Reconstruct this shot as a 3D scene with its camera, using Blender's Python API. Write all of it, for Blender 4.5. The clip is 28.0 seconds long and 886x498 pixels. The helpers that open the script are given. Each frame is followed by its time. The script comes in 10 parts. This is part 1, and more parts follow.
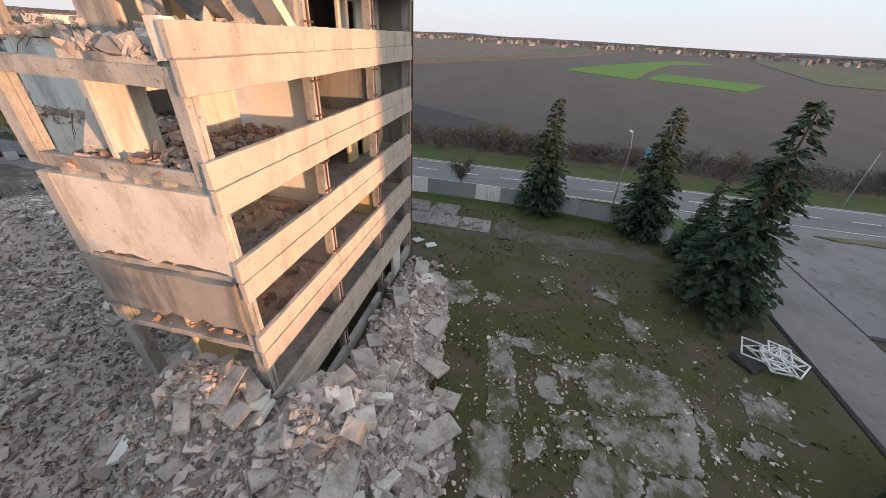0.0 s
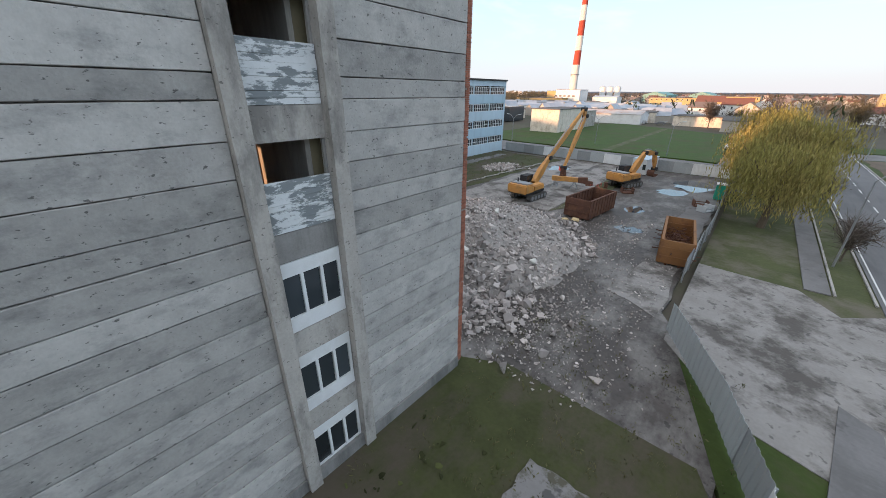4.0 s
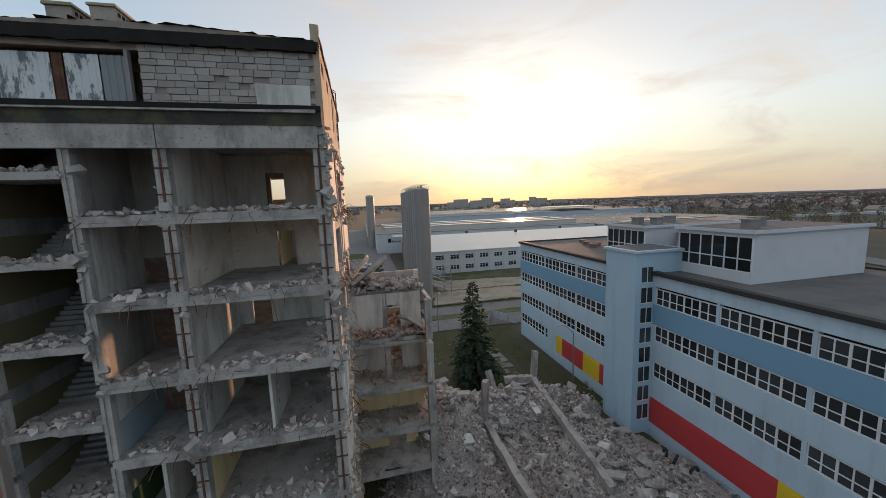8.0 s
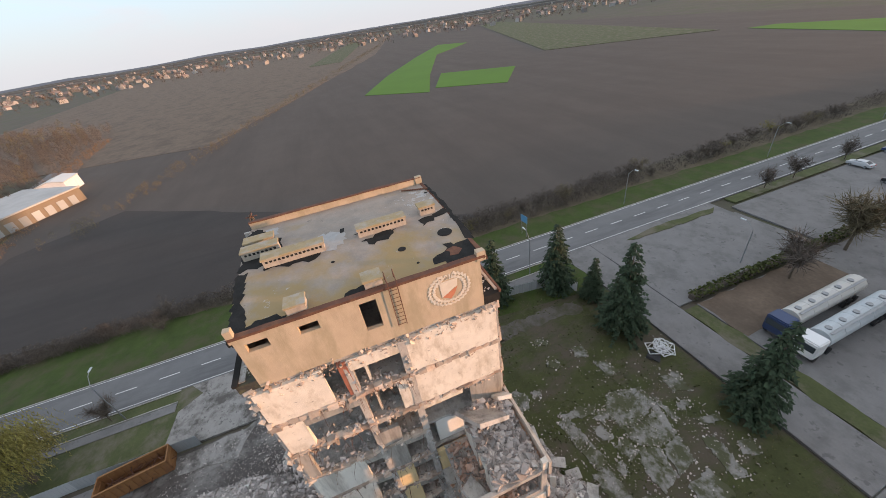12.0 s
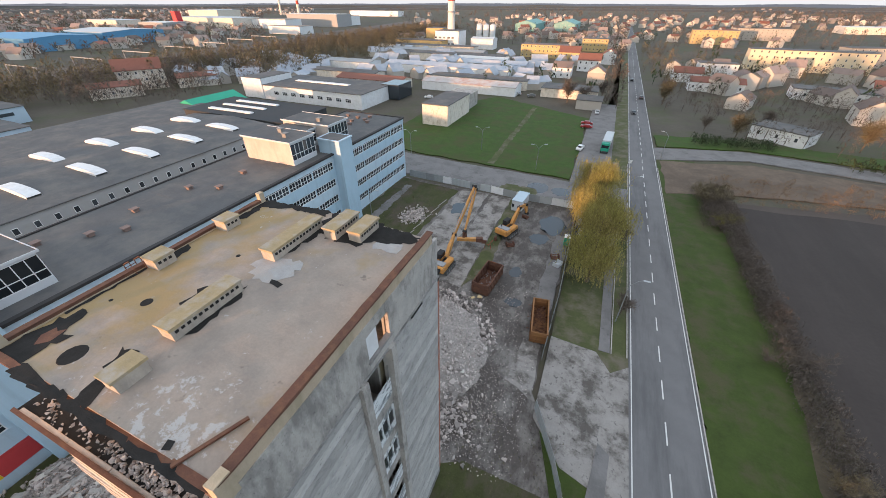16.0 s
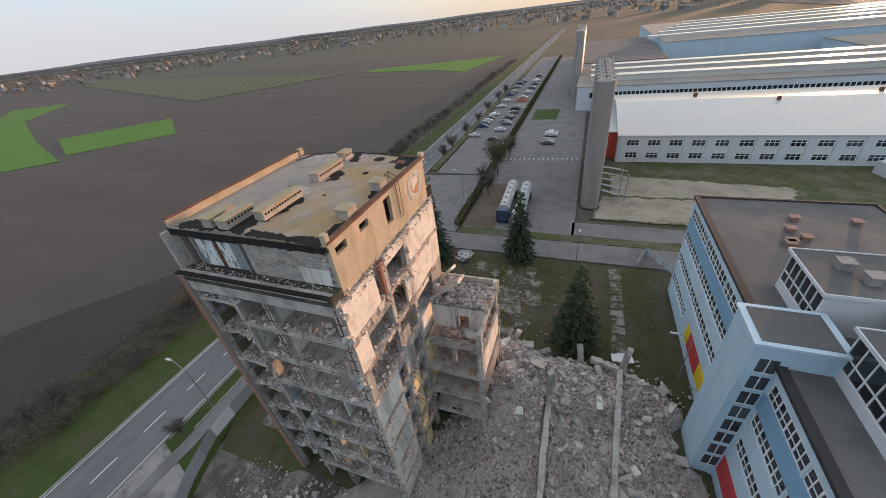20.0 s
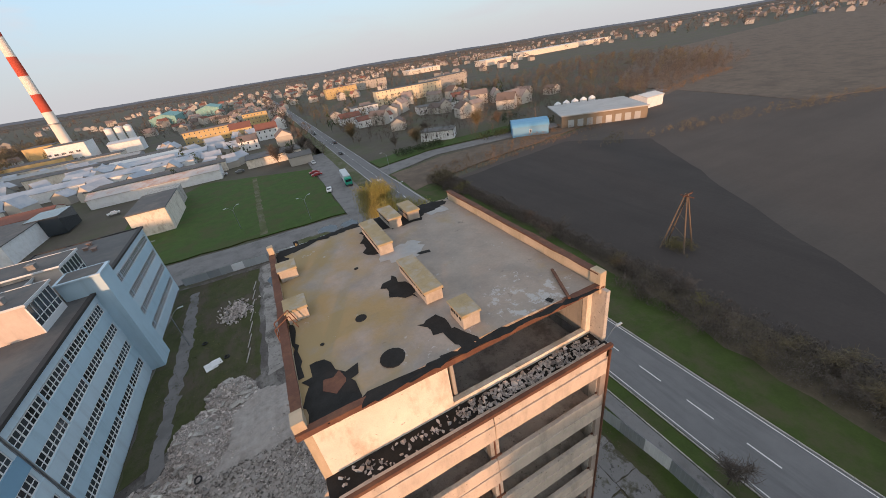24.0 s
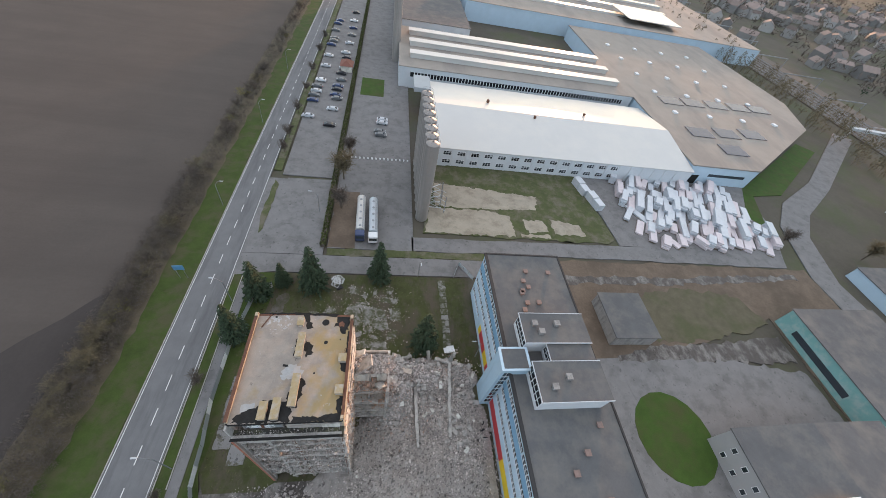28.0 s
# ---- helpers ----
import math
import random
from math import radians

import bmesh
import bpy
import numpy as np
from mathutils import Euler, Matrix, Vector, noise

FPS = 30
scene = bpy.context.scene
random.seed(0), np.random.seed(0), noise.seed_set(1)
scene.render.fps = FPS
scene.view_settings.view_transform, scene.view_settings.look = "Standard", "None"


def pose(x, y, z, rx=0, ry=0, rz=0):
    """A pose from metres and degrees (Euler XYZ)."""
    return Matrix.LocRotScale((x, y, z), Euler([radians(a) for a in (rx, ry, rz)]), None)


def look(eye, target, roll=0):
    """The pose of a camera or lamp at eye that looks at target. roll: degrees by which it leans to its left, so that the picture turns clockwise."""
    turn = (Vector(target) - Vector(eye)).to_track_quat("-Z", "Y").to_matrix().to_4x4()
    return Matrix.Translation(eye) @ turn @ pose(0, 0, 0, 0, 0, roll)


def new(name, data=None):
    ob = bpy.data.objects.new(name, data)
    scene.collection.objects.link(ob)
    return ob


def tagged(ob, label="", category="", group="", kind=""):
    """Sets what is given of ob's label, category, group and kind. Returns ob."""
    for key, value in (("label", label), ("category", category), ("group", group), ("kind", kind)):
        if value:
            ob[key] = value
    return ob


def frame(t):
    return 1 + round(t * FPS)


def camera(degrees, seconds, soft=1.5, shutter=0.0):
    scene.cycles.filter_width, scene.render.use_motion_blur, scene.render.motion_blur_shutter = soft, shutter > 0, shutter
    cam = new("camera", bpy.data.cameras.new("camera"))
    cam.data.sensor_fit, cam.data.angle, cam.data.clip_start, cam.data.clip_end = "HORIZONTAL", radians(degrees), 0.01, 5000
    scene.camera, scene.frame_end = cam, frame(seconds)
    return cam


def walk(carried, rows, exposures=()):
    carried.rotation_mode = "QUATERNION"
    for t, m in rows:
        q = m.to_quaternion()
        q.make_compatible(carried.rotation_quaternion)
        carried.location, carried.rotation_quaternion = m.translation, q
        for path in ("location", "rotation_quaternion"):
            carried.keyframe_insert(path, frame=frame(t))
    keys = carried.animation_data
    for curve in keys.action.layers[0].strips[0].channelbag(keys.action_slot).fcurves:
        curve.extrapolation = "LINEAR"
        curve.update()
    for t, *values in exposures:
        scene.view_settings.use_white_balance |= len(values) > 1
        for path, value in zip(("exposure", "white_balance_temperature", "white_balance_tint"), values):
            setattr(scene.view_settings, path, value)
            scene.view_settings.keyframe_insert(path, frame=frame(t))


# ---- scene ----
EXPO = 1.66
SKY = 0.13
SUNPOW = 1.8
CLOUD = (2.02, 2.08, 2.26)
CLOUD_SUN = (2.72, 2.38, 2.10)
ZENITH = (1.30, 1.95, 2.60)
HAZE = (1.66, 1.60, 1.64)
HAZE_SUN = (1.75, 1.40, 1.06)
cam = camera(102.7, 28.0, soft=0.8)
PATH = [
    (0, (-20.50, -16.30, 17.35), (-12.13, -14.67, 12.14), 3.49),
    (0.5, (-15.31, -19.67, 17.01), (-7.82, -15.67, 11.74), 1.50),
    (1, (-9.68, -21.95, 16.49), (-3.69, -15.82, 11.33), -0.35),
    (1.5, (-3.74, -22.33, 15.80), (0.49, -14.75, 10.83), -1.37),
    (2, (1.94, -21.24, 15.01), (3.99, -12.65, 10.33), -1.84),
    (2.5, (7.12, -18.39, 14.47), (6.85, -9.46, 9.98), -1.39),
    (3, (11.48, -14.85, 13.99), (9.02, -6.15, 9.69), -0.80),
    (3.5, (14.22, -10.09, 13.70), (9.87, -2.11, 9.54), -0.01),
    (4, (15.41, -4.66, 13.59), (9.45, 2.26, 9.52), 0.42),
    (4.5, (15.15, 0.80, 13.68), (7.82, 6.34, 9.74), 0.17),
    (5, (14.06, 5.94, 13.85), (5.69, 9.81, 10.00), -0.11),
    (5.5, (12.31, 10.74, 13.24), (2.94, 12.25, 10.11), -2.27),
    (6, (9.04, 15.21, 13.59), (-0.59, 13.89, 11.25), -2.93),
    (6.5, (4.71, 18.92, 15.13), (-4.03, 14.35, 13.47), -2.72),
    (7, (0.30, 21.39, 17.42), (-6.47, 14.12, 16.22), -2.37),
    (7.5, (-4.01, 22.79, 20.07), (-8.36, 13.84, 19.03), -2.43),
    (8, (-8.02, 23.31, 23.13), (-10.22, 13.64, 21.84), -2.00),
    (8.5, (-11.44, 22.96, 26.32), (-11.85, 13.13, 24.55), -1.78),
    (9, (-14.40, 22.18, 29.29), (-13.25, 12.52, 26.94), -2.69),
    (9.5, (-16.98, 20.57, 32.16), (-14.32, 11.44, 29.03), -3.90),
    (10, (-19.15, 17.99, 34.90), (-15.19, 9.67, 31.03), -5.17),
    (10.5, (-20.98, 14.52, 37.10), (-15.80, 7.19, 32.69), -6.98),
    (11, (-22.19, 9.99, 39.28), (-15.90, 3.96, 34.37), -7.78),
    (11.5, (-22.54, 4.74, 40.93), (-15.24, 0.43, 35.65), -8.67),
    (12, (-22.11, -0.82, 41.95), (-14.04, -2.98, 36.45), -9.50),
    (12.5, (-20.48, -6.40, 42.63), (-12.23, -6.07, 36.98), -9.62),
    (13, (-17.46, -11.81, 42.87), (-9.75, -9.05, 37.14), -9.43),
    (13.5, (-12.51, -16.41, 42.65), (-5.97, -11.48, 36.91), -8.70),
    (14, (-6.67, -19.27, 42.28), (-1.80, -12.68, 36.56), -7.44),
    (14.5, (-0.83, -19.38, 41.91), (2.10, -11.68, 36.23), -5.50),
    (15, (4.74, -17.74, 41.59), (5.57, -9.53, 35.92), -3.19),
    (15.5, (9.85, -14.22, 41.62), (8.63, -6.07, 35.94), -1.42),
    (16, (13.37, -8.71, 41.37), (10.16, -1.18, 35.63), 0.09),
    (16.5, (15.24, -2.38, 41.08), (9.95, 3.77, 35.22), 1.05),
    (17, (14.98, 4.45, 40.46), (7.91, 8.26, 34.51), -0.01),
    (17.5, (12.74, 10.84, 39.91), (4.69, 11.47, 34.00), -2.21),
    (18, (8.43, 16.89, 39.90), (0.89, 13.96, 34.02), -4.20),
    (18.5, (1.91, 21.64, 40.05), (-3.65, 15.65, 34.31), -6.29),
    (19, (-5.91, 23.24, 40.25), (-8.32, 15.37, 34.56), -7.49),
    (19.5, (-13.09, 22.28, 40.15), (-12.28, 13.98, 34.62), -8.18),
    (20, (-19.15, 19.32, 39.87), (-15.79, 11.66, 34.39), -7.17),
    (20.5, (-23.60, 14.87, 40.06), (-18.51, 8.43, 34.35), -5.60),
    (21, (-27.00, 9.83, 40.33), (-20.78, 4.83, 34.31), -4.30),
    (21.5, (-28.15, 4.04, 40.60), (-21.32, 0.48, 34.22), -3.95),
    (22, (-27.01, -1.82, 40.53), (-19.75, -3.75, 33.93), -4.89),
    (22.5, (-23.59, -7.13, 39.81), (-15.98, -6.78, 33.31), -7.43),
    (23, (-18.96, -11.96, 38.63), (-11.74, -8.81, 32.47), -10.86),
    (23.5, (-12.23, -15.29, 38.45), (-6.46, -9.24, 32.95), -12.43),
    (24, (-4.53, -15.98, 39.71), (-1.17, -7.91, 34.85), -9.23),
    (24.5, (4.05, -15.14, 45.13), (4.25, -6.27, 40.52), -4.54),
    (25, (10.01, -9.70, 49.14), (7.14, -1.29, 44.57), -2.26),
    (25.5, (15.78, -2.63, 54.54), (10.10, 4.05, 49.75), -0.21),
    (26, (17.42, 4.27, 59.54), (9.81, 8.26, 54.42), 2.72),
    (26.5, (15.19, 10.87, 64.89), (6.95, 11.50, 59.25), 6.61),
    (27, (9.47, 17.75, 69.32), (2.33, 14.61, 63.07), 10.13),
    (27.5, (0.36, 21.95, 73.35), (-4.29, 16.29, 66.54), 12.31),
    (28, (-10.08, 19.56, 76.30), (-11.83, 13.06, 68.90), 13.96),
]
walk(cam, [(t, look(eye, target, roll)) for t, eye, target, roll in PATH],
     exposures=[(t, EXPO + e) for t, e in ((0, 0.25), (1, 0.0), (2, 0.1), (4.5, 0.4), (5, 0.25), (6, -0.05), (7, -0.5), (8, -0.5), (9, -0.5), (10, -0.2), (11, 0.2), (12, 0.2), (14, 0.2), (16, 0.4), (17, 0.45), (18, 0.24), (19, 0.2), (20, 0.02), (22, 0.3), (23, 0.34), (24, -0.15), (25, -0.3), (26, 0.0), (28, 0.47))])

# ---- light: low evening sun in the south-west, clear sky with thin cloud ----
SUN_AZ = radians(155.2)
SUN_EL = radians(2.6)
world = bpy.data.worlds.new("evening_sky")
scene.world = world
world.use_nodes = True
wn, wl = world.node_tree.nodes, world.node_tree.links
wn.clear()
w_out = wn.new("ShaderNodeOutputWorld")
w_bg = wn.new("ShaderNodeBackground")
w_sky = wn.new("ShaderNodeTexSky")
w_sky.sky_type = "NISHITA"
w_sky.sun_disc = False
w_sky.sun_elevation = SUN_EL + radians(4.0)
w_sky.sun_rotation = -SUN_AZ
w_sky.air_density, w_sky.dust_density, w_sky.ozone_density = 1.0, 0.6, 1.6
w_tc = wn.new("ShaderNodeTexCoord")
w_map = wn.new("ShaderNodeMapping")
w_map.inputs["Scale"].default_value = (1.4, 2.6, 7.0)
w_map.inputs["Rotation"].default_value = (0.1, 0.25, 0.6)
w_noise = wn.new("ShaderNodeTexNoise")
w_noise.inputs["Scale"].default_value = 1.7
w_noise.inputs["Detail"].default_value = 7.0
w_noise.inputs["Roughness"].default_value = 0.62
w_noise.inputs["Distortion"].default_value = 0.5
w_ramp = wn.new("ShaderNodeValToRGB")
w_ramp.color_ramp.elements[0].position, w_ramp.color_ramp.elements[1].position = 0.49, 0.72
w_ramp.color_ramp.elements[0].color = (0.10, 0.10, 0.10, 1)
w_ramp.color_ramp.elements[1].color = (0.85, 0.85, 0.85, 1)
sun_dir = Vector((-math.sin(SUN_AZ) * math.cos(SUN_EL), math.cos(SUN_AZ) * math.cos(SUN_EL), math.sin(SUN_EL)))


def sky_range(source, a, b, lo, hi):
    """A smooth step of a sky value from a to b, given out between lo and hi."""
    r = wn.new("ShaderNodeMapRange")
    r.interpolation_type = "SMOOTHSTEP"
    for key, v in (("From Min", a), ("From Max", b), ("To Min", lo), ("To Max", hi)):
        r.inputs[key].default_value = v
    wl.new(source, r.inputs["Value"])
    return r.outputs["Result"]


def sky_mix(factor, a, b):
    m = wn.new("ShaderNodeMix")
    m.data_type = "RGBA"
    wl.new(factor, m.inputs["Factor"])
    for key, v in (("A", a), ("B", b)):
        if isinstance(v, tuple):
            m.inputs[key].default_value = (*v, 1)
        else:
            wl.new(v, m.inputs[key])
    return m.outputs["Result"]


wl.new(w_tc.outputs["Generated"], w_map.inputs["Vector"])
wl.new(w_map.outputs["Vector"], w_noise.inputs["Vector"])
wl.new(w_noise.outputs["Fac"], w_ramp.inputs["Fac"])
w_sep = wn.new("ShaderNodeSeparateXYZ")
wl.new(w_tc.outputs["Generated"], w_sep.inputs["Vector"])
w_dot = wn.new("ShaderNodeVectorMath")
w_dot.operation = "DOT_PRODUCT"
w_dot.inputs[1].default_value = sun_dir
wl.new(w_tc.outputs["Generated"], w_dot.inputs[0])
# clear blue away from the sun, thin white cloud over it, haze low down that warms towards the sun
away = sky_range(w_dot.outputs["Value"], 0.35, 0.92, 0.78, 0.0)
blue_sky = sky_mix(away, w_sky.outputs["Color"], ZENITH)
cloud_tone = sky_mix(sky_range(w_dot.outputs["Value"], 0.30, 0.90, 0.0, 1.0), CLOUD, CLOUD_SUN)
veiled = sky_mix(sky_range(w_dot.outputs["Value"], 0.35, 0.90, 0.0, 0.55), blue_sky, CLOUD_SUN)
streaked = sky_mix(w_ramp.outputs["Color"], veiled, cloud_tone)
# white veil added high overhead, out of view, to balance the blue skylight
added_veil = sky_mix(sky_range(w_sep.outputs["Z"], 0.36, 0.72, 0.0, 0.85), streaked, CLOUD)
haze_tone = sky_mix(sky_range(w_dot.outputs["Value"], 0.55, 0.97, 0.0, 1.0), HAZE, HAZE_SUN)
hazed = sky_mix(sky_range(w_sep.outputs["Z"], -0.05, 0.24, 0.95, 0.0), added_veil, haze_tone)
wl.new(hazed, w_bg.inputs["Color"])
w_bg.inputs["Strength"].default_value = SKY
wl.new(w_bg.outputs["Background"], w_out.inputs["Surface"])

sun_data = bpy.data.lights.new("evening_sun", "SUN")
sun_data.energy = SUNPOW
sun_data.angle = radians(1.6)
sun_data.color = (1.0, 0.53, 0.29)
sun = new("evening_sun", sun_data)
sun.matrix_world = look(sun_dir * 200, (0, 0, 0))


# ---- materials ----
def mat(name, base, rough=0.85, var=0.25, scale=0.6, fine=18.0, bump=0.25, metal=0.0, tint=None, tint_amount=0.0,
        tint_scale=0.15, island=0.0, obj_random=0.0, spec=0.35, stretch=None, edge=(0.47, 0.62), pits=None):
    """Base colour varied at two scales, a second tint in stains, relief from fine noise."""
    m = bpy.data.materials.new(name)
    m.use_nodes = True
    n, l = m.node_tree.nodes, m.node_tree.links
    b = n["Principled BSDF"]
    b.inputs["Roughness"].default_value = rough
    b.inputs["Metallic"].default_value = metal
    b.inputs["Specular IOR Level"].default_value = spec
    geo = n.new("ShaderNodeNewGeometry")
    big = n.new("ShaderNodeTexNoise")
    big.inputs["Scale"].default_value = scale
    big.inputs["Detail"].default_value = 6
    big.inputs["Roughness"].default_value = 0.65
    sm = n.new("ShaderNodeTexNoise")
    sm.inputs["Scale"].default_value = fine
    sm.inputs["Detail"].default_value = 4
    l.new(geo.outputs["Position"], big.inputs["Vector"])
    l.new(geo.outputs["Position"], sm.inputs["Vector"])
    mix = n.new("ShaderNodeMix")
    mix.data_type = "RGBA"
    mix.inputs["A"].default_value = (*[max(0, c * (1 - var)) for c in base], 1)
    mix.inputs["B"].default_value = (*[min(1, c * (1 + var)) for c in base], 1)
    add = n.new("ShaderNodeMath")
    add.operation = "MULTIPLY_ADD"
    add.inputs[1].default_value = 0.45
    l.new(sm.outputs["Fac"], add.inputs[0])
    sc = n.new("ShaderNodeMapRange")
    sc.inputs["From Min"].default_value, sc.inputs["From Max"].default_value = 0.25, 0.75
    sc.inputs["To Min"].default_value, sc.inputs["To Max"].default_value = 0.0, 0.55
    l.new(big.outputs["Fac"], sc.inputs["Value"])
    l.new(sc.outputs["Result"], add.inputs[2])
    l.new(add.outputs[0], mix.inputs["Factor"])
    col = mix.outputs["Result"]
    if tint:
        st = n.new("ShaderNodeTexNoise")
        st.inputs["Scale"].default_value = tint_scale
        st.inputs["Detail"].default_value = 8
        st.inputs["Roughness"].default_value = 0.7
        if stretch:
            mp = n.new("ShaderNodeMapping")
            mp.inputs["Scale"].default_value = stretch
            l.new(geo.outputs["Position"], mp.inputs["Vector"])
            l.new(mp.outputs["Vector"], st.inputs["Vector"])
        else:
            l.new(geo.outputs["Position"], st.inputs["Vector"])
        r = n.new("ShaderNodeMapRange")
        r.inputs["From Min"].default_value, r.inputs["From Max"].default_value = edge
        r.inputs["To Max"].default_value = tint_amount
        l.new(st.outputs["Fac"], r.inputs["Value"])
        m2 = n.new("ShaderNodeMix")
        m2.data_type = "RGBA"
        l.new(r.outputs["Result"], m2.inputs["Factor"])
        l.new(col, m2.inputs["A"])
        m2.inputs["B"].default_value = (*tint, 1)
        col = m2.outputs["Result"]
    if pits:
        # small dark holes and scuffs: scale, amount, threshold
        pn = n.new("ShaderNodeTexNoise")
        pn.inputs["Scale"].default_value = pits[0]
        pn.inputs["Detail"].default_value = 3
        pn.inputs["Roughness"].default_value = 0.6
        pm = n.new("ShaderNodeMapping")
        pm.inputs["Scale"].default_value = (1, 1, 1.8)
        l.new(geo.outputs["Position"], pm.inputs["Vector"])
        l.new(pm.outputs["Vector"], pn.inputs["Vector"])
        pr = n.new("ShaderNodeMapRange")
        pr.inputs["From Min"].default_value, pr.inputs["From Max"].default_value = pits[2], pits[2] + 0.05
        pr.inputs["To Max"].default_value = pits[1]
        l.new(pn.outputs["Fac"], pr.inputs["Value"])
        m3 = n.new("ShaderNodeMix")
        m3.data_type = "RGBA"
        l.new(pr.outputs["Result"], m3.inputs["Factor"])
        l.new(col, m3.inputs["A"])
        m3.inputs["B"].default_value = (*[c * 0.22 for c in base], 1)
        col = m3.outputs["Result"]
    if island or obj_random:
        hsv = n.new("ShaderNodeHueSaturation")
        src = geo.outputs["Random Per Island"] if island else n.new("ShaderNodeObjectInfo").outputs["Random"]
        r = n.new("ShaderNodeMapRange")
        amount = island or obj_random
        r.inputs["To Min"].default_value, r.inputs["To Max"].default_value = 1 - amount, 1 + amount
        l.new(src, r.inputs["Value"])
        l.new(r.outputs["Result"], hsv.inputs["Value"])
        l.new(col, hsv.inputs["Color"])
        col = hsv.outputs["Color"]
    l.new(col, b.inputs["Base Color"])
    if bump:
        bp = n.new("ShaderNodeBump")
        bp.inputs["Strength"].default_value = bump
        bp.inputs["Distance"].default_value = 0.03
        l.new(sm.outputs["Fac"], bp.inputs["Height"])
        l.new(bp.outputs["Normal"], b.inputs["Normal"])
    return m


def glassy(name, base, rough=0.06):
    m = bpy.data.materials.new(name)
    m.use_nodes = True
    n, l = m.node_tree.nodes, m.node_tree.links
    b = n["Principled BSDF"]
    b.inputs["Roughness"].default_value = rough
    b.inputs["Specular IOR Level"].default_value = 0.5
    oi = n.new("ShaderNodeObjectInfo")
    mx = n.new("ShaderNodeMix")
    mx.data_type = "RGBA"
    mx.inputs["A"].default_value = (*[c * 0.5 for c in base], 1)
    mx.inputs["B"].default_value = (*[c * 2.2 for c in base], 1)
    l.new(oi.outputs["Random"], mx.inputs["Factor"])
    l.new(mx.outputs["Result"], b.inputs["Base Color"])
    return m


CONC = mat("weathered_concrete", (0.41, 0.385, 0.355), var=0.34, scale=0.9, fine=12, bump=0.5, tint=(0.17, 0.16, 0.15), tint_amount=0.75, tint_scale=0.9, stretch=(1, 1, 0.4), pits=(6.0, 0.7, 0.64))
CONC_D = mat("dark_concrete", (0.27, 0.26, 0.25), var=0.35, scale=1.0, bump=0.5, tint=(0.12, 0.12, 0.115), tint_amount=0.7, tint_scale=0.9, stretch=(1, 1, 0.16))
PANEL = mat("panel_concrete", (0.42, 0.405, 0.385), var=0.3, scale=1.4, fine=14.0, bump=0.45, tint=(0.15, 0.15, 0.15), tint_amount=0.6, tint_scale=1.6, obj_random=0.2, stretch=(1, 0.5, 1), edge=(0.5, 0.7), pits=(5.5, 0.85, 0.64))
BAND = mat("facade_band_concrete", (0.52, 0.44, 0.37), var=0.22, scale=1.2, fine=16, bump=0.4, tint=(0.30, 0.26, 0.22), tint_amount=0.75, tint_scale=1.1, stretch=(1, 1, 0.3), edge=(0.48, 0.7), pits=(6.0, 0.7, 0.66))
PLAST = mat("cream_plaster", (0.68, 0.62, 0.54), var=0.24, scale=0.9, bump=0.5, tint=(0.40, 0.33, 0.25), tint_amount=0.7, tint_scale=0.8, stretch=(1, 1, 0.45), edge=(0.5, 0.64), pits=(3.0, 0.6, 0.66))
PLAST_Y = mat("yellow_wall_paint", (0.72, 0.56, 0.31), var=0.13, scale=0.8, tint=(0.45, 0.36, 0.22), tint_amount=0.5, tint_scale=0.9, stretch=(1, 1, 0.16))
PLAST_W = mat("white_wall_paint", (0.62, 0.60, 0.55), var=0.16, scale=0.9, bump=0.3, tint=(0.33, 0.31, 0.28), tint_amount=0.8, tint_scale=0.9, stretch=(1, 1, 0.16))
PLAST_C = mat("clean_white_wall", (0.80, 0.78, 0.73), var=0.08, scale=0.7, bump=0.2, tint=(0.55, 0.52, 0.47), tint_amount=0.5, tint_scale=0.5, stretch=(1, 1, 0.3), edge=(0.52, 0.7))
PLAST_G = mat("grey_wall_paint", (0.33, 0.31, 0.28), var=0.24, scale=0.9, tint=(0.17, 0.155, 0.14), tint_amount=0.8, tint_scale=0.9, stretch=(1, 1, 0.16))
PLAST_B = mat("blue_wall_paint", (0.26, 0.36, 0.42), var=0.2, scale=0.9, tint=(0.4, 0.4, 0.38), tint_amount=0.6, tint_scale=0.7)
PLAST_GR = mat("dark_green_wall_paint", (0.05, 0.09, 0.04), var=0.2, scale=0.9)
PENT = mat("ochre_render", (0.46, 0.37, 0.27), var=0.2, scale=0.8, bump=0.35, tint=(0.30, 0.26, 0.17), tint_amount=0.6, tint_scale=0.8, stretch=(1, 1, 0.3))
# mixed debris, darker than RUBBLE: shade between the lumps is put into the colour
RUBBLE_SHADE = mat("mixed_gap_shaded_rubble", (0.25, 0.225, 0.205), var=0.3, scale=0.6, fine=6, bump=0.5, island=0.65, tint=(0.42, 0.39, 0.36), tint_amount=0.5, tint_scale=0.3)
HOUSE_B = mat("faded_brown_render", (0.52, 0.45, 0.40), var=0.2, scale=0.5, bump=0.3, tint=(0.38, 0.32, 0.28), tint_amount=0.6, tint_scale=0.4, stretch=(1, 1, 0.3))
CHIM_B = mat("weathered_vent_brick", (0.24, 0.165, 0.14), var=0.3, scale=1.5, tint=(0.15, 0.12, 0.11), tint_amount=0.6, tint_scale=0.8)
BRICK = mat("red_brick", (0.33, 0.13, 0.085), var=0.35, scale=2.0, fine=30, obj_random=0.25)
BRICK_D = mat("dark_brickwork", (0.17, 0.095, 0.07), var=0.45, scale=3.0, fine=25, bump=0.6, tint=(0.25, 0.21, 0.18), tint_amount=0.8, tint_scale=1.2)
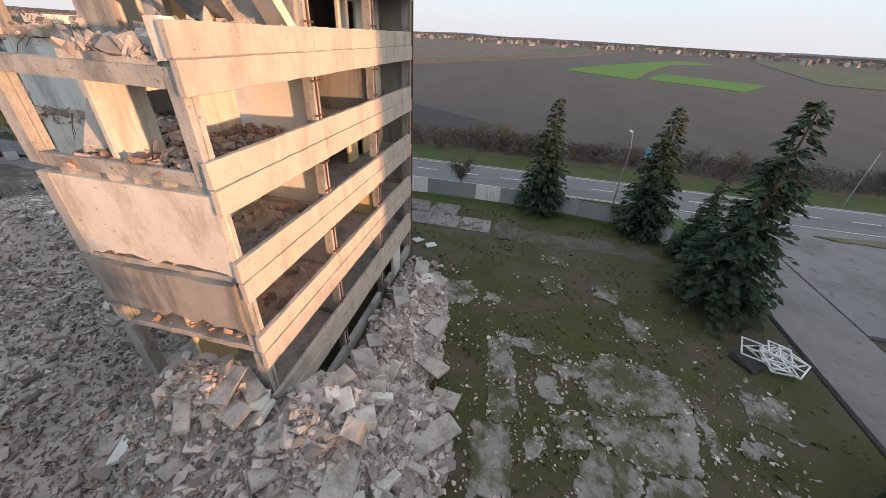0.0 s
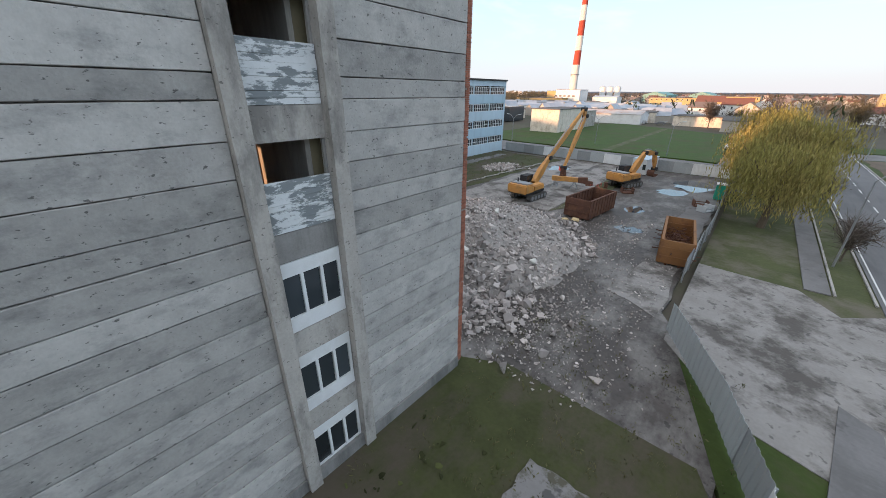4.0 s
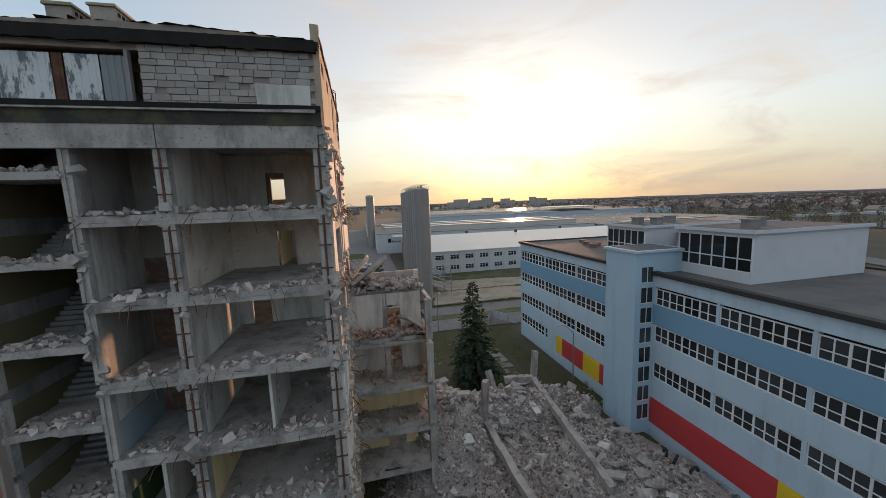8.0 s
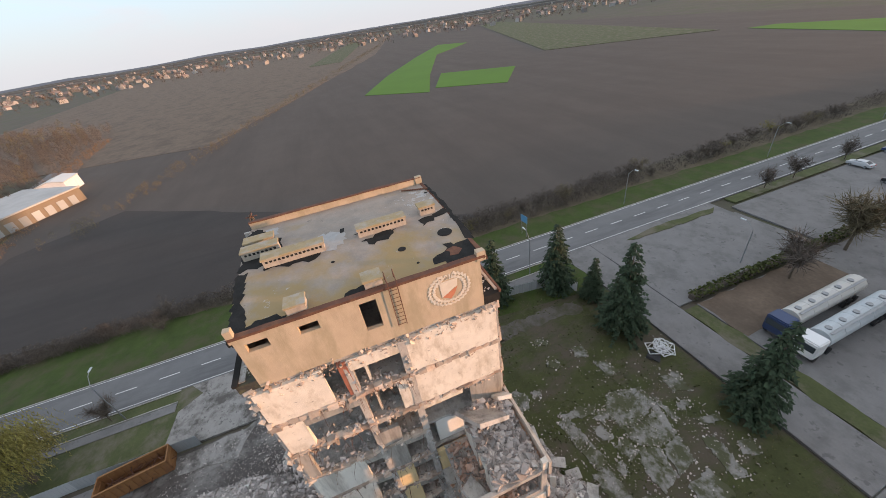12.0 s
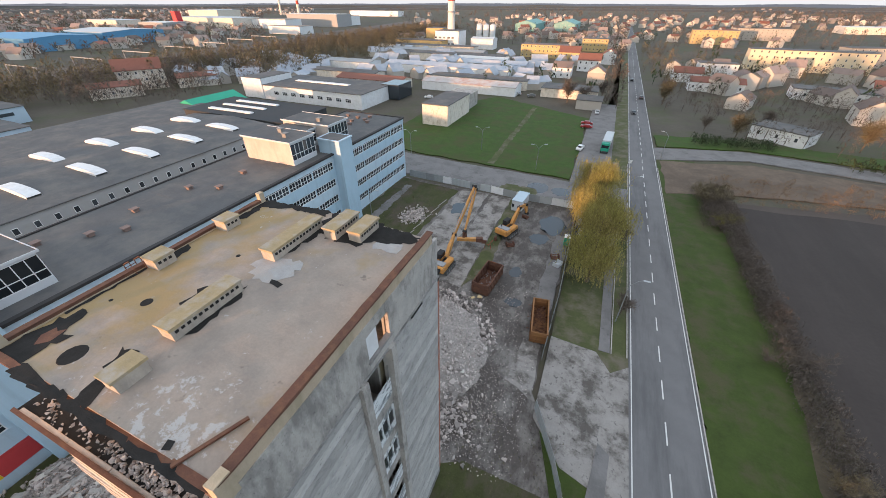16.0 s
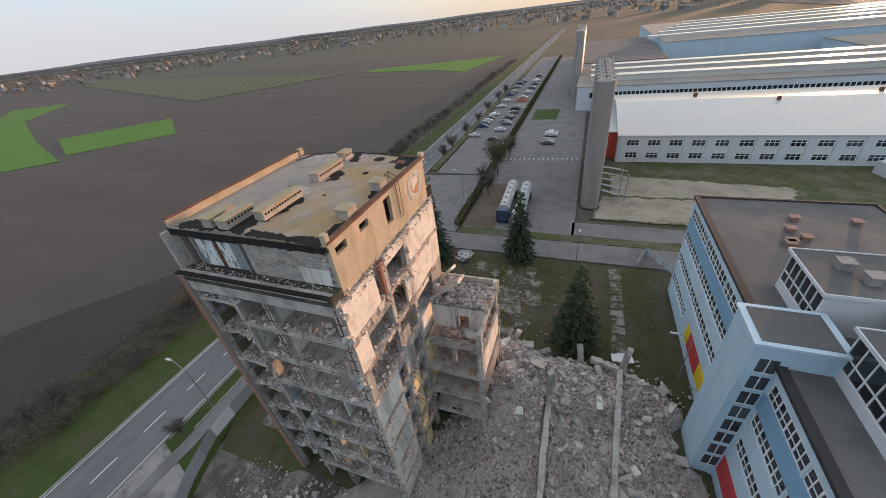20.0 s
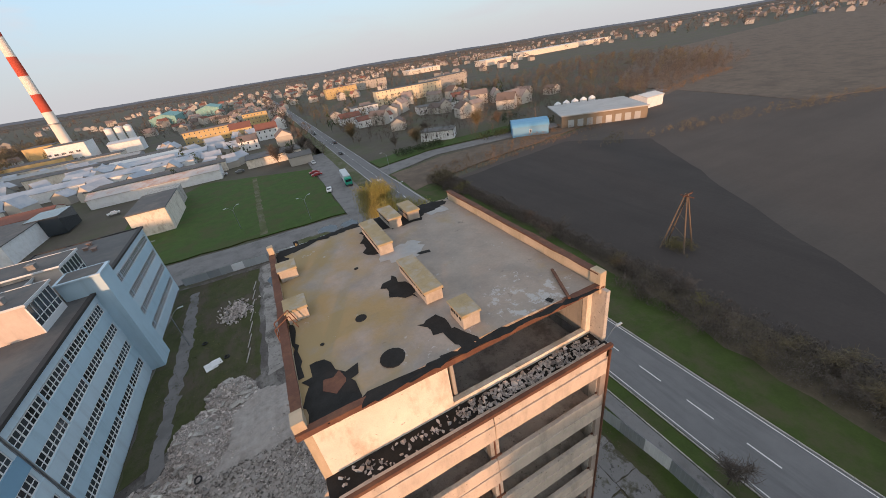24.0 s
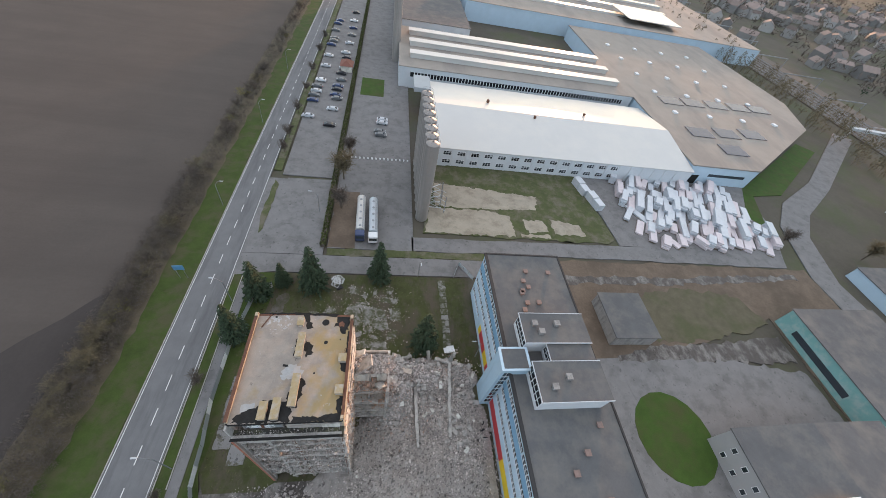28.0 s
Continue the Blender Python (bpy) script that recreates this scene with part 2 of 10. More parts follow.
BRICK_J = mat("red_brickwork", (0.33, 0.13, 0.085), var=0.35, scale=2.0, fine=30, island=0.25)
MORTAR = mat("mortar", (0.30, 0.25, 0.22), var=0.2, scale=2)
BLOCK = mat("masonry_block", (0.36, 0.33, 0.30), var=0.25, scale=1.2, obj_random=0.14)
ROOF_T = mat("stained_bitumen_roof", (0.31, 0.262, 0.222), var=0.22, scale=0.5, fine=8, bump=0.3, tint=(0.215, 0.19, 0.17), tint_amount=0.8, tint_scale=0.3, edge=(0.46, 0.64), pits=(1.1, 0.5, 0.68))
ROOF_P = mat("pale_roof_patch", (0.345, 0.34, 0.335), var=0.25, scale=2.5, tint=(0.36, 0.33, 0.30), tint_amount=0.8, tint_scale=1.2)
# torn tar; also serves as painted dark in holes, slots and behind windows
TAR_DARK = mat("black_tar_and_painted_dark", (0.028, 0.027, 0.026), var=0.5, scale=1.5, rough=0.95, spec=0.1)
RUBBLE = mat("concrete_rubble", (0.43, 0.385, 0.36), var=0.28, scale=0.5, fine=6, bump=0.5, island=0.5, tint=(0.27, 0.23, 0.20), tint_amount=0.6, tint_scale=0.15)
RUBBLE_R = mat("brick_rubble", (0.38, 0.25, 0.19), var=0.3, scale=0.7, fine=5, island=0.4, tint=(0.4, 0.36, 0.33), tint_amount=0.8, tint_scale=0.5)
TORN = mat("torn_plaster_and_brick", (0.47, 0.395, 0.33), var=0.3, scale=1.5, fine=8, bump=0.5, island=0.4, tint=(0.34, 0.22, 0.16), tint_amount=0.7, tint_scale=0.8)
DUST = mat("crushed_rubble_ground", (0.30, 0.272, 0.25), var=0.45, scale=1.2, fine=5, bump=1.0, tint=(0.385, 0.355, 0.33), tint_amount=0.7, tint_scale=0.16)
PAINT_S = mat("faded_pink_spray", (0.62, 0.42, 0.38), var=0.2, scale=2)
STEEL = mat("grey_steel", (0.30, 0.31, 0.32), rough=0.5, var=0.15, metal=0.6, scale=2)
RUST = mat("rusty_steel", (0.11, 0.052, 0.036), rough=0.85, var=0.4, scale=1.2, tint=(0.20, 0.10, 0.055), tint_amount=0.5, tint_scale=1.5)
RUST_O = mat("orange_rusty_paint", (0.27, 0.13, 0.05), rough=0.7, var=0.3, scale=1.0, tint=(0.15, 0.07, 0.04), tint_amount=0.7, tint_scale=1.0)
ORANGE = mat("excavator_paint", (0.56, 0.27, 0.075), rough=0.5, var=0.2, scale=1.0, tint=(0.28, 0.16, 0.08), tint_amount=0.6, tint_scale=1.3)
BLACK = mat("black_rubber", (0.03, 0.03, 0.032), rough=0.8, var=0.3, scale=2)
TRACK = mat("track_steel", (0.10, 0.095, 0.09), rough=0.7, var=0.3, scale=3)
GLASS = glassy("dark_window_glass", (0.025, 0.03, 0.035))
WHITE = mat("white_paint", (0.72, 0.73, 0.74), rough=0.6, var=0.08, scale=0.8, tint=(0.5, 0.5, 0.48), tint_amount=0.35, tint_scale=0.6)
FLAKE_H = mat("flaking_white_boards", (0.66, 0.68, 0.69), rough=0.75, var=0.12, scale=0.8, fine=8, tint=(0.17, 0.19, 0.20), tint_amount=0.9, tint_scale=3.2, stretch=(1, 0.4, 1.2), edge=(0.5, 0.55))
FLAKE = mat("flaking_white_paint", (0.66, 0.68, 0.68), rough=0.75, var=0.12, scale=0.8, fine=8, tint=(0.14, 0.15, 0.15), tint_amount=0.9, tint_scale=2.4, stretch=(1, 1, 0.35), edge=(0.5, 0.56))
BLUE_P = mat("pale_blue_facade", (0.40, 0.545, 0.645), rough=0.75, var=0.08, scale=0.3, fine=6, bump=0.1, tint=(0.29, 0.39, 0.47), tint_amount=0.6, tint_scale=0.7, stretch=(1, 1, 0.12), edge=(0.5, 0.72))
BLUE_L = mat("ice_blue_facade", (0.475, 0.595, 0.68), rough=0.75, var=0.08, scale=0.3, fine=6, bump=0.1, tint=(0.36, 0.43, 0.49), tint_amount=0.6, tint_scale=0.7, stretch=(1, 1, 0.12), edge=(0.5, 0.72))
BLUE_M = mat("mid_blue_facade", (0.20, 0.36, 0.50), rough=0.75, var=0.08, scale=0.15, fine=6, bump=0.08)
RED = mat("red_facade_panel", (0.52, 0.055, 0.06), rough=0.6, var=0.1, scale=0.4)
YELLOW = mat("yellow_facade_panel", (0.74, 0.52, 0.03), rough=0.6, var=0.1, scale=0.4)
ROOF_G = mat("grey_roofing_felt", (0.105, 0.105, 0.107), rough=0.9, var=0.25, scale=0.3, fine=6, tint=(0.175, 0.16, 0.145), tint_amount=0.7, tint_scale=0.16, edge=(0.45, 0.65))
ROOF_B = mat("black_roof_edge", (0.04, 0.038, 0.038), rough=0.8, var=0.3)
ASPH = mat("road_asphalt", (0.155, 0.153, 0.155), rough=0.9, var=0.2, scale=0.3, fine=9, bump=0.2, tint=(0.095, 0.094, 0.097), tint_amount=0.7, tint_scale=0.25, stretch=(1, 0.12, 1))
ASPH_L = mat("pale_old_asphalt", (0.185, 0.178, 0.175), rough=0.92, var=0.25, scale=0.4, fine=7, bump=0.3, tint=(0.12, 0.116, 0.112), tint_amount=0.7, tint_scale=0.22, pits=(0.8, 0.4, 0.62))
CONCYARD = mat("yard_concrete", (0.27, 0.253, 0.236), rough=0.85, var=0.3, scale=0.5, fine=6, bump=0.5, tint=(0.085, 0.075, 0.066), tint_amount=0.92, tint_scale=0.28, edge=(0.47, 0.60), pits=(1.6, 0.6, 0.6))
MUD = mat("dark_wet_mud", (0.074, 0.063, 0.056), rough=0.6, var=0.5, scale=0.9, fine=5, bump=0.8, tint=(0.205, 0.19, 0.175), tint_amount=0.9, tint_scale=0.34, edge=(0.47, 0.62), stretch=(1, 0.55, 1), pits=(2.2, 0.6, 0.6))
PUDDLE = mat("puddle_water", (0.04, 0.05, 0.06), rough=0.04, var=0.1, scale=0.5, bump=0.0, spec=0.5)
LINE = mat("road_marking_white", (0.62, 0.62, 0.60), rough=0.7, var=0.1, scale=2)
GRASS = mat("grass", (0.042, 0.078, 0.012), rough=0.95, var=0.4, scale=0.35, fine=4, bump=0.9, tint=(0.060, 0.062, 0.022), tint_amount=0.8, tint_scale=0.12)
SOIL_D = mat("dark_ploughed_soil", (0.052, 0.043, 0.039), rough=0.97, var=0.25, scale=0.07, fine=1.8, bump=0.9, tint=(0.040, 0.033, 0.030), tint_amount=0.6, tint_scale=0.08, stretch=(1, 0.12, 1))
COURT = mat("worn_courtyard_grass", (0.052, 0.058, 0.020), rough=0.95, var=0.5, scale=0.5, fine=5, bump=1.0, tint=(0.085, 0.069, 0.052), tint_amount=0.9, tint_scale=0.22, stretch=(1, 0.5, 1), edge=(0.46, 0.6))
VERGE = mat("dark_verge_grass", (0.044, 0.066, 0.013), rough=0.95, var=0.45, scale=0.4, fine=4, bump=1.0, tint=(0.075, 0.066, 0.036), tint_amount=0.75, tint_scale=0.16)
GRASS_D = mat("worn_dull_grass", (0.072, 0.082, 0.032), rough=0.95, var=0.45, scale=0.35, fine=4, bump=0.9, tint=(0.145, 0.125, 0.095), tint_amount=0.85, tint_scale=0.19)
CROP = mat("young_green_crop", (0.085, 0.17, 0.02), rough=0.95, var=0.15, scale=0.03, fine=1, bump=0.2)
SOIL = mat("ploughed_soil", (0.086, 0.070, 0.060), rough=0.97, var=0.2, scale=0.06, fine=1.6, bump=0.8, tint=(0.065, 0.052, 0.045), tint_amount=0.6, tint_scale=0.06, stretch=(0.12, 1, 1), edge=(0.42, 0.66))
SOIL_B = mat("brown_soil", (0.14, 0.105, 0.078), rough=0.97, var=0.4, scale=0.25, fine=2, bump=0.8, tint=(0.085, 0.066, 0.05), tint_amount=0.7, tint_scale=0.07)
SCRUB = mat("scrubland", (0.088, 0.077, 0.060), rough=0.97, var=0.35, scale=0.05, fine=1, bump=0.6, tint=(0.07, 0.085, 0.035), tint_amount=0.6, tint_scale=0.03)
BARK = mat("bark", (0.12, 0.095, 0.07), var=0.3, scale=3)
NEEDLE = mat("spruce_needles", (0.035, 0.055, 0.030), rough=0.9, var=0.35, scale=1.5, island=0.35, bump=0)
WILLOW = mat("willow_leaves", (0.26, 0.235, 0.07), rough=0.9, var=0.3, scale=0.25, island=0.35, bump=0, tint=(0.30, 0.235, 0.09), tint_amount=0.6, tint_scale=0.12)
TWIG = mat("bare_twigs", (0.115, 0.095, 0.08), rough=0.95, var=0.3, scale=0.2, island=0.3, bump=0)
TWIG_O = mat("budding_twigs", (0.14, 0.115, 0.07), rough=0.95, var=0.3, scale=0.2, island=0.3, bump=0)
TWIG_G = mat("budding_green_twigs", (0.17, 0.15, 0.05), rough=0.95, var=0.3, scale=0.2, island=0.35, bump=0)
TIN_W = mat("white_metal_roof", (0.53, 0.515, 0.49), rough=0.28, var=0.06, scale=0.1, bump=0.05, tint=(0.58, 0.55, 0.5), tint_amount=0.5, tint_scale=0.05)
TIN_G = mat("grey_metal_sheet", (0.33, 0.35, 0.36), rough=0.55, var=0.12, scale=0.2, obj_random=0.25)
TIN_L = mat("light_metal_sheet", (0.46, 0.49, 0.51), rough=0.5, var=0.1, scale=0.3)
TIN_BLUE = mat("blue_metal_sheet", (0.10, 0.27, 0.45), rough=0.5, var=0.12, scale=0.3)
SILO = mat("silo_steel", (0.27, 0.25, 0.235), rough=0.5, var=0.15, metal=0.25, scale=0.3, tint=(0.36, 0.33, 0.30), tint_amount=0.7, tint_scale=0.5, stretch=(1, 1, 0.08))
HALLG = mat("grey_hall_wall", (0.34, 0.34, 0.34), var=0.1, scale=0.3)
HALLW = mat("white_hall_wall", (0.58, 0.60, 0.62), var=0.1, scale=0.2, tint=(0.46, 0.48, 0.5), tint_amount=0.5, tint_scale=0.2)
HALLB = mat("lightblue_hall_wall", (0.44, 0.54, 0.62), var=0.1, scale=0.2)
HALLGR = mat("turquoise_hall_wall", (0.19, 0.37, 0.35), var=0.15, scale=0.3, tint=(0.4, 0.45, 0.42), tint_amount=0.5, tint_scale=0.4)
GREEN = mat("green_tarpaulin", (0.02, 0.33, 0.21), rough=0.6, var=0.15, scale=0.4)
ROOFTAN = mat("tan_hall_roof", (0.30, 0.265, 0.23), var=0.16, scale=0.1, fine=3, tint=(0.21, 0.19, 0.175), tint_amount=0.7, tint_scale=0.06, stretch=(1, 0.3, 1))
TILE_R = mat("red_tile_roof", (0.22, 0.095, 0.07), var=0.2, scale=0.5, island=0.3)
HOUSE = mat("house_walls", (0.44, 0.41, 0.37), var=0.1, scale=0.3, island=0.3)
HOUSE_Y = mat("ochre_house_walls", (0.50, 0.38, 0.19), var=0.12, scale=0.3, island=0.15)
ROOF_MIX = mat("mixed_roofs", (0.22, 0.17, 0.15), var=0.2, scale=0.3, island=0.5)
PACK = mat("wrapped_pallet_film", (0.55, 0.57, 0.60), rough=0.35, var=0.15, scale=0.8, island=0.2)
PACK_P = mat("pinkish_sacks", (0.62, 0.55, 0.56), rough=0.6, var=0.15, scale=0.8, island=0.15)
SOLAR = mat("solar_panel", (0.02, 0.025, 0.05), rough=0.2, var=0.1, bump=0)
CARS = [mat("car_paint_" + k, c, rough=0.28, var=0.04, bump=0, spec=0.5) for k, c in (
    ("silver", (0.45, 0.46, 0.48)), ("white", (0.7, 0.7, 0.7)), ("black", (0.02, 0.02, 0.025)), ("dark_blue", (0.03, 0.05, 0.12)),
    ("dark_red", (0.25, 0.02, 0.02)), ("grey", (0.13, 0.135, 0.14)))]
PAINT_R = mat("spray_paint_red", (0.42, 0.07, 0.06), bump=0)
PAINT_P = mat("spray_paint_purple", (0.20, 0.05, 0.09), bump=0)
PAINT_B = mat("spray_paint_blue", (0.05, 0.05, 0.16), bump=0)
EMB_W = mat("emblem_white_paint", (0.60, 0.54, 0.46), var=0.15, scale=2)
EMB_R = mat("emblem_red_paint", (0.48, 0.19, 0.11), var=0.2, scale=2)
STACK_R = mat("chimney_red_paint", (0.45, 0.08, 0.05), var=0.1)
STACK_W = mat("chimney_white_paint", (0.70, 0.66, 0.60), var=0.08)
PLASTIC_G = mat("green_plastic", (0.02, 0.30, 0.20), rough=0.5, var=0.1)


# ---- mesh helpers ----
RND = random.Random(7)


def box(bm, x0, y0, z0, x1, y1, z1, jit=0.0, m=None):
    v = []
    for z in (z0, z1):
        for x, y in ((x0, y0), (x1, y0), (x1, y1), (x0, y1)):
            p = Vector((x + RND.uniform(-jit, jit), y + RND.uniform(-jit, jit), z + RND.uniform(-jit, jit)))
            v.append(bm.verts.new(m @ p if m else p))
    for a, b, c, d in ((3, 2, 1, 0), (4, 5, 6, 7), (0, 1, 5, 4), (1, 2, 6, 5), (2, 3, 7, 6), (3, 0, 4, 7)):
        bm.faces.new((v[a], v[b], v[c], v[d]))
    return bm


def boxes(*rows, jit=0.0):
    bm = bmesh.new()
    for r in rows:
        box(bm, *r, jit=jit)
    return bm


def tube(bm, a, b, r0, r1=None, seg=8, cap=True):
    """A tapered round bar from a to b."""
    r1 = r0 if r1 is None else r1
    a, b = Vector(a), Vector(b)
    d = (b - a).normalized()
    u = d.orthogonal().normalized()
    w = d.cross(u)
    ring = []
    for p, r in ((a, r0), (b, r1)):
        ring.append([bm.verts.new(p + (u * math.cos(2 * math.pi * i / seg) + w * math.sin(2 * math.pi * i / seg)) * r) for i in range(seg)])
    for i in range(seg):
        j = (i + 1) % seg
        bm.faces.new((ring[0][i], ring[0][j], ring[1][j], ring[1][i]))
    if cap:
        bm.faces.new(ring[0][::-1])
        bm.faces.new(ring[1])
    return bm


def prism(bm, pts, z0, z1):
    """A flat polygon drawn out from z0 to z1."""
    lo = [bm.verts.new((x, y, z0)) for x, y in pts]
    hi = [bm.verts.new((x, y, z1)) for x, y in pts]
    n = len(pts)
    bm.faces.new(hi)
    bm.faces.new(lo[::-1])
    for i in range(n):
        j = (i + 1) % n
        bm.faces.new((lo[i], lo[j], hi[j], hi[i]))
    return bm


def mesh_of(bm, material, name="mesh", fix=True):
    if fix:
        bmesh.ops.recalc_face_normals(bm, faces=bm.faces)
    me = bpy.data.meshes.new(name)
    bm.to_mesh(me)
    bm.free()
    for m in (material if isinstance(material, (list, tuple)) else [material]):
        me.materials.append(m)
    return me


def part(name, bm, material, parent, label=""):
    me = bm if isinstance(bm, bpy.types.Mesh) else mesh_of(bm, material, name)
    ob = new(name, me)
    ob.parent = parent
    return tagged(ob, label=label)


def thing(name, label, category, m=None, group="", kind=""):
    ob = new(name)
    if m is not None:
        ob.matrix_basis = m
    return tagged(ob, label, category, group, kind)


def solo(name, bm, material, label, category, m=None, group="", kind=""):
    ob = new(name, mesh_of(bm, material, name))
    if m is not None:
        ob.matrix_basis = m
    return tagged(ob, label, category, group, kind)


def ragged(pts, step=2.0, jit=0.35, seed=1):
    """A polygon whose edges wander, as worn ground edges do."""
    r = random.Random(seed)
    out = []
    for i, (x0, y0) in enumerate(pts):
        x1, y1 = pts[(i + 1) % len(pts)]
        n = max(1, int(math.hypot(x1 - x0, y1 - y0) / step))
        for k in range(n):
            s = k / n
            j = jit if k else 0
            out.append((x0 + (x1 - x0) * s + r.uniform(-j, j), y0 + (y1 - y0) * s + r.uniform(-j, j)))
    return out


def sheet(name, pts, z, material, label, category, jit=0.0, step=2.0, kind="structure", depth=0.3):
    bm = bmesh.new()
    p = ragged(pts, step, jit, seed=len(name) + int(abs(pts[0][0]) * 7)) if jit else pts
    prism(bm, p, z - depth, z)
    bmesh.ops.triangulate(bm, faces=[f for f in bm.faces if len(f.verts) > 4])
    return solo(name, bm, material, label, category, kind=kind)


def lattice(us, vs, place):
    """A window frame in one piece: bars between the odd gaps of the lines us and vs, open in the even ones."""
    bm = bmesh.new()
    keys = {}

    def at(i, j, k):
        if (i, j, k) not in keys:
            keys[i, j, k] = bm.verts.new(place(us[i], vs[j], k))
        return keys[i, j, k]

    def bar(i, j):
        return 0 <= i < len(us) - 1 and 0 <= j < len(vs) - 1 and (i % 2 == 0 or j % 2 == 0)

    for i in range(len(us) - 1):
        for j in range(len(vs) - 1):
            if not bar(i, j):
                continue
            for k in (0, 1):
                q = [at(i, j, k), at(i + 1, j, k), at(i + 1, j + 1, k), at(i, j + 1, k)]
                bm.faces.new(q if k else q[::-1])
            for di, dj, a, b in ((-1, 0, (i, j + 1), (i, j)), (1, 0, (i + 1, j), (i + 1, j + 1)), (0, -1, (i, j), (i + 1, j)), (0, 1, (i + 1, j + 1), (i, j + 1))):
                if not bar(i + di, j + dj):
                    bm.faces.new((at(*a, 0), at(*b, 0), at(*b, 1), at(*a, 1)))
    bmesh.ops.recalc_face_normals(bm, faces=bm.faces)
    return bm


CHUNKS = []
for _k in range(9):
    _r = random.Random(40 + _k)
    _bm = bmesh.new()
    for _i in range(9):
        _d = Vector((_r.uniform(-1, 1), _r.uniform(-1, 1), _r.uniform(-0.7, 0.7)))
        _bm.verts.new(_d.normalized() * _r.uniform(0.7, 1.05) * Vector((1, _r.uniform(0.6, 1), _r.uniform(0.5, 0.9))).length / 1.4)
    _hull = bmesh.ops.convex_hull(_bm, input=_bm.verts)
    bmesh.ops.delete(_bm, geom=[v for v in _bm.verts if not v.link_faces], context="VERTS")
    _bm.verts.index_update()
    bmesh.ops.triangulate(_bm, faces=_bm.faces)
    CHUNKS.append((np.array([v.co[:] for v in _bm.verts]), np.array([[v.index for v in f.verts] for f in _bm.faces])))
    _bm.free()


def scatter(name, places, material, label, category, parent=None, seed=3, flat=0.95):
    """Many broken pieces joined into one mesh. places: rows of x, y, z, size."""
    r = np.random.RandomState(seed)
    vs, fs, base = [], [], 0
    for x, y, z, s in places:
        v, f = CHUNKS[r.randint(len(CHUNKS))]
        a, b, c = r.uniform(0, 6.28), r.normal(0, 0.5), r.normal(0, 0.5)
        ca, sa, cb, sb, cc, sc = math.cos(a), math.sin(a), math.cos(b), math.sin(b), math.cos(c), math.sin(c)
        rot = np.array([[ca, -sa, 0], [sa, ca, 0], [0, 0, 1]]) @ np.array([[cb, 0, sb], [0, 1, 0], [-sb, 0, cb]]) @ np.array([[1, 0, 0], [0, cc, -sc], [0, sc, cc]])
        k = s * np.array([r.uniform(0.75, 1.35), r.uniform(0.7, 1.1), r.uniform(0.6, 1.05) * flat])
        vs.append((v * k) @ rot.T + (x, y, z))
        fs.append(f + base)
        base += len(v)
    me = bpy.data.meshes.new(name)
    v, f = np.concatenate(vs), np.concatenate(fs)
    me.from_pydata(v.tolist(), [], f.tolist())
    me.materials.append(material)
    ob = new(name, me)
    if parent:
        ob.parent = parent
        return tagged(ob, label=label, kind="stuff")
    return tagged(ob, label, category, kind="stuff")

# ---- ground, fields, road, yards ----
bm = bmesh.new()
R = 4700
v = [bm.verts.new((x, y, -0.35)) for x, y in ((-R, -R), (R, -R), (R, R), (-R, R))]
bm.faces.new(v)
solo("ground", bm, SCRUB, "brown scrubby ground reaching to the horizon", "ground", kind="structure")

sheet("field", [(46, -420), (1500, -560), (1500, 330), (700, 210), (330, 165), (150, 112), (46, 92)], -0.10, SOIL, "wide dark ploughed field beside the road", "field")
sheet("field_2", [(200, 58), (640, -118), (1450, -330), (1450, 420), (420, 310), (230, 180)], 0.02, SOIL_B, "paler brown field behind a hedge line", "field", jit=2, step=30)
sheet("field_near", [(46.4, -33), (69, -4), (86, 20), (123, 72), (104, 96), (46, 90), (47.4, 20)], -0.08, SOIL_D, "darker freshly ploughed plot beside the road", "field", jit=0.5, step=6)
sheet("crop_1", [(259, -37), (219, -74), (296, -100), (452, -161), (522, -225), (546, -243), (600, -215), (470, -140), (340, -72)], 0.12, CROP, "bright green strip of young crop", "field")
sheet("crop_4", [(196, -119), (230, -82), (290, -108), (249, -155)], 0.10, CROP, "short green patch of young crop", "field")
sheet("crop_2", [(62, -376), (76, -284), (108, -306), (198, -327), (190, -345)], 0.10, CROP, "long green crop strip far out", "field")
sheet("crop_3", [(215, -320), (300, -215), (980, -470), (1000, -540)], 0.22, GRASS_D, "dull green strip between the fields", "field")
sheet("meadow", [(620, -60), (1450, -240), (1450, -190), (640, -10)], 0.25, GRASS_D, "pale meadow strip before the far houses", "field")

sheet("verge_east", [(32.9, -420), (39.6, -420), (39.8, -60), (39.8, -6), (42.6, 14), (45.4, 40), (46, 92), (44, 120), (32.9, 120)], -0.02, VERGE, "green grass verge along the road", "verge", jit=0.6, step=3)
sheet("dry_verge", [(38.5, -420), (46.5, -420), (47.5, -60), (48.6, 26), (46.4, 60), (44, 60), (41, 14), (38.5, -6)], -0.05, mat("dry_brown_grass", (0.105, 0.085, 0.058), rough=0.97, var=0.4, scale=0.5, fine=4, bump=0.9, tint=(0.062, 0.056, 0.036), tint_amount=0.8, tint_scale=0.2), "dry brown grass between verge and field", "verge", jit=0.5, step=3)
sheet("verge_west", [(14, -37), (24.9, -37), (24.9, 14), (22, 20), (14.5, 18), (18.6, 6)], -0.02, VERGE, "grass strip between pavement and road", "verge")
sheet("verge_north", [(14.2, 30), (24.9, 27), (24.9, 420), (20, 420), (20, 96), (14.2, 76)], -0.02, GRASS_D, "dull grass under the willows", "verge")
sheet("road", [(24.9, -700), (33.0, -700), (33.0, 900), (24.9, 900)], 0.03, ASPH, "grey two-lane asphalt road", "road")
lines = bmesh.new()
